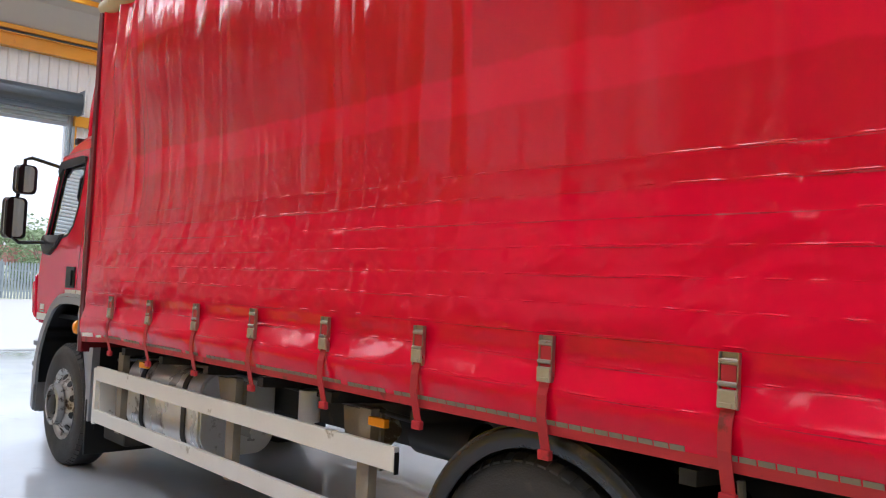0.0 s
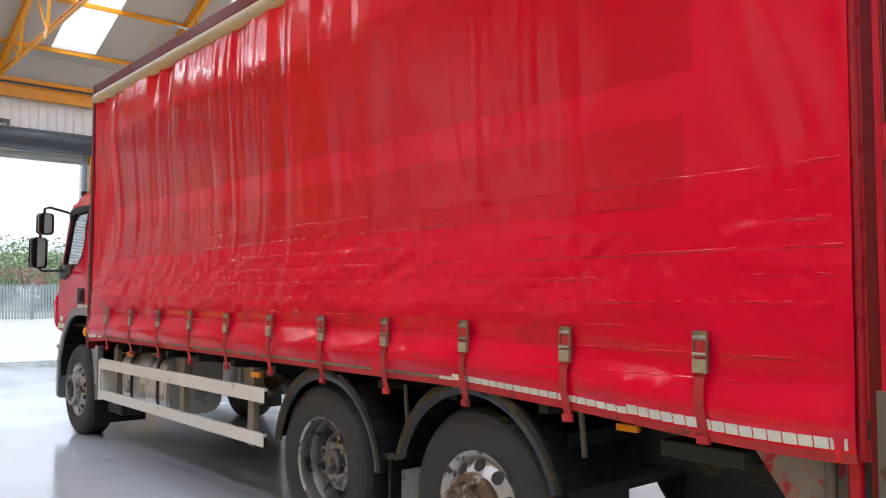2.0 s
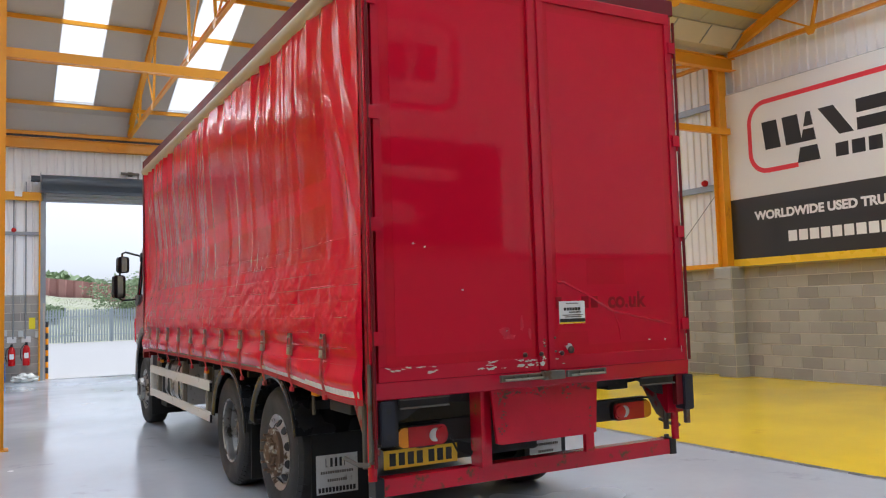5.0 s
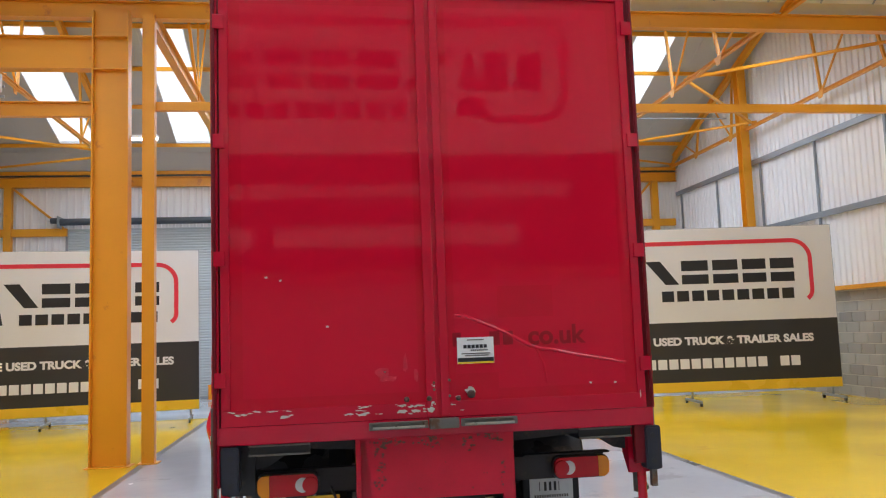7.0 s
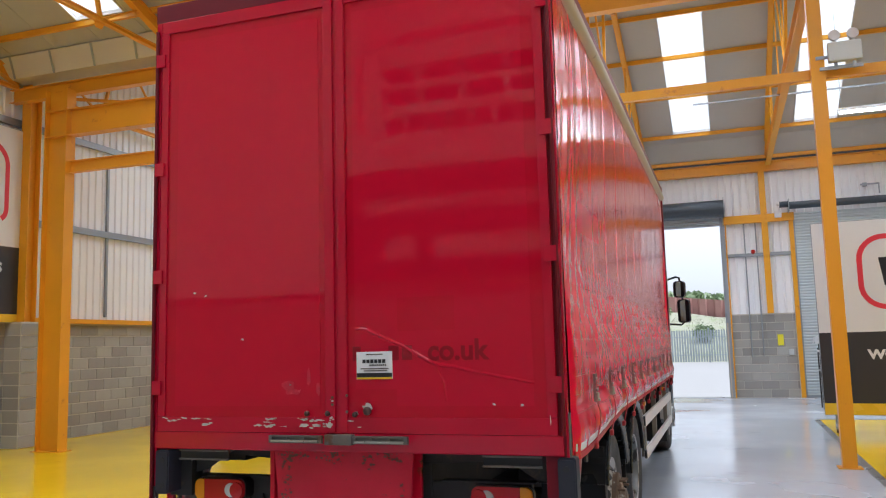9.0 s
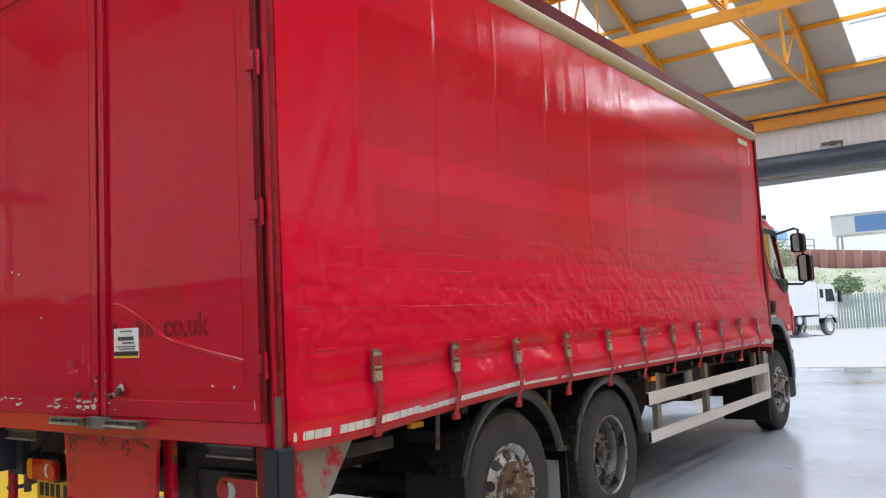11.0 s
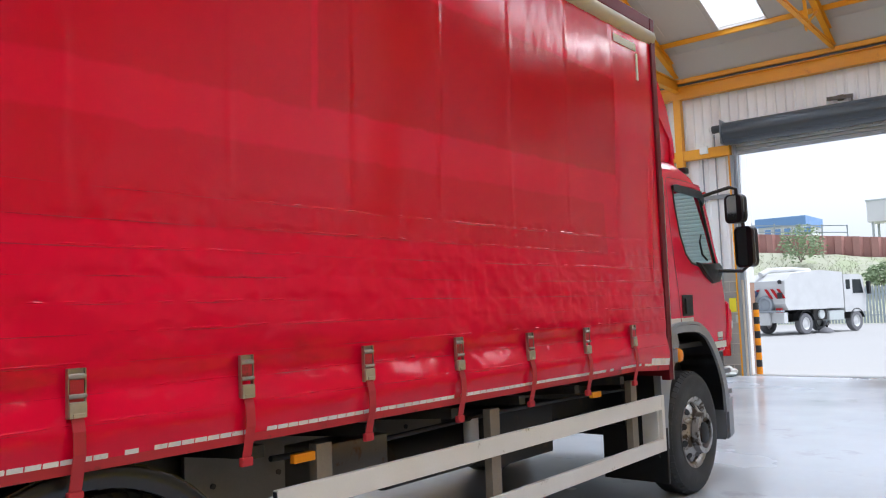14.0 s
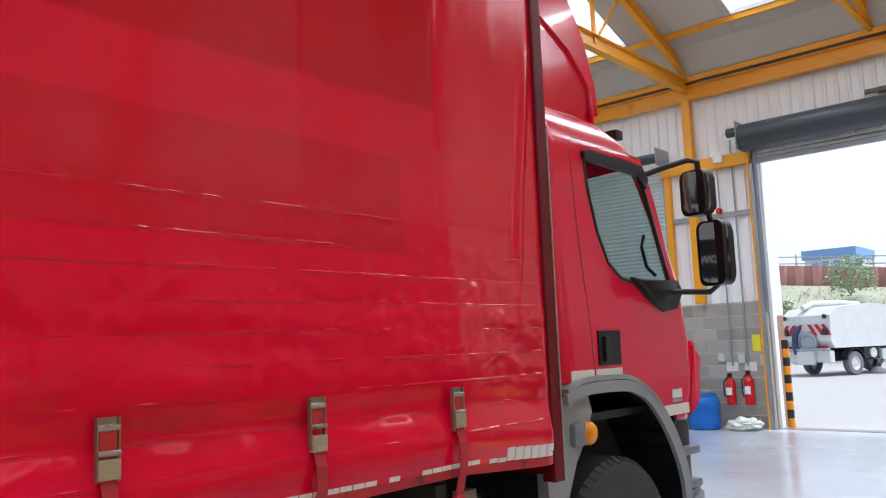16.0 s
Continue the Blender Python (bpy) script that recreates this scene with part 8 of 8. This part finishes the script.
# roof air deflector: tall curved shell with side cheeks
dfl = []
for k in range(15):
    f = k / 14
    dfl.append((7.80 - 0.66 * f ** 2.6, 2.86 + 0.92 * math.sin(f * math.pi / 2) ** 0.9))
shell = B()
prev_row = None
for y, z in dfl:
    f = (z - 2.86) / 0.92
    hw = 1.04 - 0.10 * f
    row = []
    for k in range(25):
        u = k / 12 - 1
        yy = y - 0.34 * abs(u) ** 3.5 * (1 - 0.35 * f)
        row.append(shell.verts.new((XC + hw * u, yy, z - 0.06 * u * u)))
    if prev_row:
        for i in range(24):
            shell.faces.new((prev_row[i], prev_row[i + 1], row[i + 1], row[i]))
    prev_row = row
roof_d = part("air_deflector", shell, M["cab"], cab, "red roof air deflector", smooth=True)
sd = roof_d.modifiers.new("skin", "SOLIDIFY")
sd.thickness = 0.02
for s in (-1, 1):
    ck = slab(B(), [(6.85, 2.84), (7.48, 2.84), (7.50, 3.0), (7.45, 3.25), (7.30, 3.50), (7.06, 3.70), (6.85, 3.78)], "x", *sorted((XC + s * 0.95, XC + s * 0.985)))
    part("deflector_cheek", ck, M["cab"], roof_d)
    wing = [(6.86, 3.80), (7.08, 3.74), (7.28, 3.58), (7.44, 3.36), (7.54, 3.10), (7.56, 2.93), (7.46, 3.10), (7.28, 3.26), (7.05, 3.37), (6.86, 3.42)]
    wg = slab(B(), wing, "x", *sorted((XC + s * 0.975, XC + s * 1.005)))
    part("deflector_wing", wg, M["cab"], roof_d, "outer red wing of the deflector")


# ---- road sweeper parked in the yard ----
def yard_lorry(at, turn):
    t = thing("road_sweeper", at, "white road sweeper lorry parked outside in the yard", "lorry")
    m = Matrix.Translation(at) @ Euler((0, 0, radians(turn))).to_matrix().to_4x4()

    def put(name, bm, mt, lab="", smooth=False, owner=None):
        bmesh.ops.transform(bm, matrix=m, verts=bm.verts)
        return part(name, bm, mt, owner or t, lab, smooth)
    put("body", slab(B(), [(-2.6, 1.1), (1.35, 1.1), (1.35, 2.75), (-0.2, 2.85), (-2.3, 2.7), (-2.75, 2.4), (-2.8, 1.4)], "y", -1.15, 1.15), M["dullwhite"], "white hopper body")
    cb_ = put("cab", slab(B(), [(1.5, 0.9), (3.1, 0.9), (3.15, 1.6), (2.95, 2.55), (2.7, 2.65), (1.5, 2.65)], "y", -1.1, 1.1), M["dullwhite"], "white cab")
    for s in (-1, 1):
        put("side_window", slab(B(), [(2.15, 1.75), (2.95, 1.75), (2.78, 2.4), (2.15, 2.4)], "y", *sorted((s * 1.10, s * 1.115))), M["darkglass"], owner=cb_)
        put("rear_quarter_window", box(B(), 1.65, 1.95, *sorted((s * 1.10, s * 1.115)), 1.95, 2.4), M["darkglass"], owner=cb_)
        for x in (-1.35, 2.35):
            wl_ = put("wheel", lathe(B(), (x, s * 0.95, 0.47), (0, s, 0), [(-0.14, 0.28), (-0.14, 0.44), (-0.09, 0.47), (0.09, 0.47), (0.14, 0.44), (0.14, 0.28)], seg=28, closed=True), M["hazetyre"], "", True)
            put("rim", lathe(B(), (x, s * 0.95, 0.47), (0, s, 0), [(0.0, 0.28), (0.12, 0.28), (0.06, 0.2), (0.08, 0.1), (0.10, 0.02)], seg=24), M["dullwhite"], "", True, wl_)
            put("mudguard", ribbon(B(), [(q, z) for q, z in arc(x, 0.47, 0.56, 165, 15, 12)], "y", *sorted((s * 0.8, s * 1.12)), 0.03), M["plastic"], "", True)
        put("mirror", box(B(), 3.05, 3.2, *sorted((s * 1.2, s * 1.35)), 1.7, 2.3, 0.02), M["plastic"])
        put("tank", box(B(), 0.3, 1.4, *sorted((s * 0.7, s * 1.1)), 0.55, 1.0, 0.04), M["greybox"])
        put("rear_lamp", box(B(), -2.86, -2.8, *sorted((s * 0.7, s * 1.0)), 1.0, 1.2), M["redlens"])
    put("chassis", box(B(), -2.7, 3.0, -0.4, 0.4, 0.55, 0.9), M["chassis"])
    put("brush_arm", tube(B(), [(0.6, -0.9, 0.8), (0.35, -1.0, 0.5), (0.1, -1.05, 0.3)], 0.06, 8), M["chassis"], smooth=True)
    put("side_brush", lathe(B(), (0.1, -1.0, 0.02), (0, 0, 1), [(0, 0.36), (0.10, 0.30), (0.20, 0.16), (0.24, 0.05)], seg=20), M["hazetyre"], "dark round sweeping brush", True)
    put("engine_bay", box(B(), -0.7, 0.25, -1.0, 1.0, 0.6, 1.08, 0.03), M["chassis"])
    put("hose_reel", cyl(B(), (-0.2, -1.08, 0.85), (-0.2, -1.0, 0.85), 0.2, seg=16), M["greybox"])
    put("rear_panel", box(B(), -2.86, -2.62, -1.1, 1.1, 0.55, 1.0), M["dullwhite"])
    for q in (-1, 1):
        for k in range(3):
            put("chevron", slab(B(), [(q * (0.12 + 0.32 * k), 2.05), (q * (0.26 + 0.32 * k), 2.05), (q * (0.56 + 0.32 * k), 1.62), (q * (0.42 + 0.32 * k), 1.62)], "x", -2.83, -2.80), M["redlens"])
        put("work_lamp", cyl(B(), (-2.86, q * 0.95, 2.35), (-2.80, q * 0.95, 2.35), 0.09, seg=14), M["ink"])
        put("lamp_block", box(B(), -2.88, -2.80, *sorted((q * 0.82, q * 1.06)), 1.62, 1.88, 0.02), M["ink"])
    put("suction_mouth", lathe(B(), (-2.80, -0.15, 1.35), (-1, 0, 0), [(0, 0.42), (0.10, 0.40), (0.12, 0.30), (0.05, 0.22)], seg=22), M["galv"], "", True)
    put("suction_hose", tube(B(), [(-2.85, 0.3, 1.95), (-3.0, 0.36, 1.7), (-3.0, 0.4, 1.2), (-2.9, 0.4, 0.9)], 0.13, 12), M["navy"], "dark ribbed suction hose", True)
    put("rear_shelf", box(B(), -3.05, -2.8, -1.1, 1.1, 1.02, 1.10), M["galv"])
    put("water_box", box(B(), -3.02, -2.87, -0.45, 0.35, 0.45, 1.0, 0.03), M["dullwhite"])
    put("roof_pipe", tube(B(), [(-2.6, 0.2, 2.72), (-2.0, 0.2, 2.92), (-0.6, 0.1, 2.95), (0.6, 0, 2.86)], 0.12, 10), M["dullwhite"], "", True)
    put("beacon", cyl(B(), (1.9, 0, 2.65), (1.9, 0, 2.8), 0.08, seg=12), M["amber"])


yard_lorry((-3.3, 40.5, 0), 69)

# ---- blockwork of the walls ----
blockwork("block_wall_east", "x", X1 - 0.02, Y0, Y1, -1, (2.2, 15.4))
blockwork("block_wall_west", "x", X0 + 0.02, Y0, Y1, 1, (2.2, 15.4))
blockwork("block_wall_south", "y", Y0 + 0.02, X0, X1, 1, (100, 101))
for nm, a, b in (("block_pier_a", -0.20, 1.37), ("block_pier_b", 5.72, 7.36)):
    blockwork(nm, "y", Y1 - 0.01, a, b, -1)
for nm, a, b in (("block_wall_north_west", X0, -4.65), ("block_wall_north_east", 11.95, X1)):
    blockwork(nm, "y", Y1 - 0.01, a, b, -1)
for x, s in ((X0, 1), (X1, -1)):
    for y in (0.0, 6.0, 13.45):
        pil = B()
        box(pil, min(x + s * 0.03, x + s * 0.42), max(x + s * 0.03, x + s * 0.42), y - 0.225, y + 0.225, 0, BLOCK_TOP)
        pw_ = setting("block_pilaster", pil, M["mortar"], "grey blockwork pilaster under the steel column", "pilaster")
        for r in range(10):
            z = 0.2255 * r + 0.115
            o = new("block", block_mesh(0.44, "x"))
            o.parent = pw_
            o.location = (x + s * (0.43 - 0.045), y, z)
            for q in (-1, 1):
                o = new("block", block_mesh(0.37, "y"))
                o.parent = pw_
                o.location = (x + s * 0.222, y + q * 0.18, z)
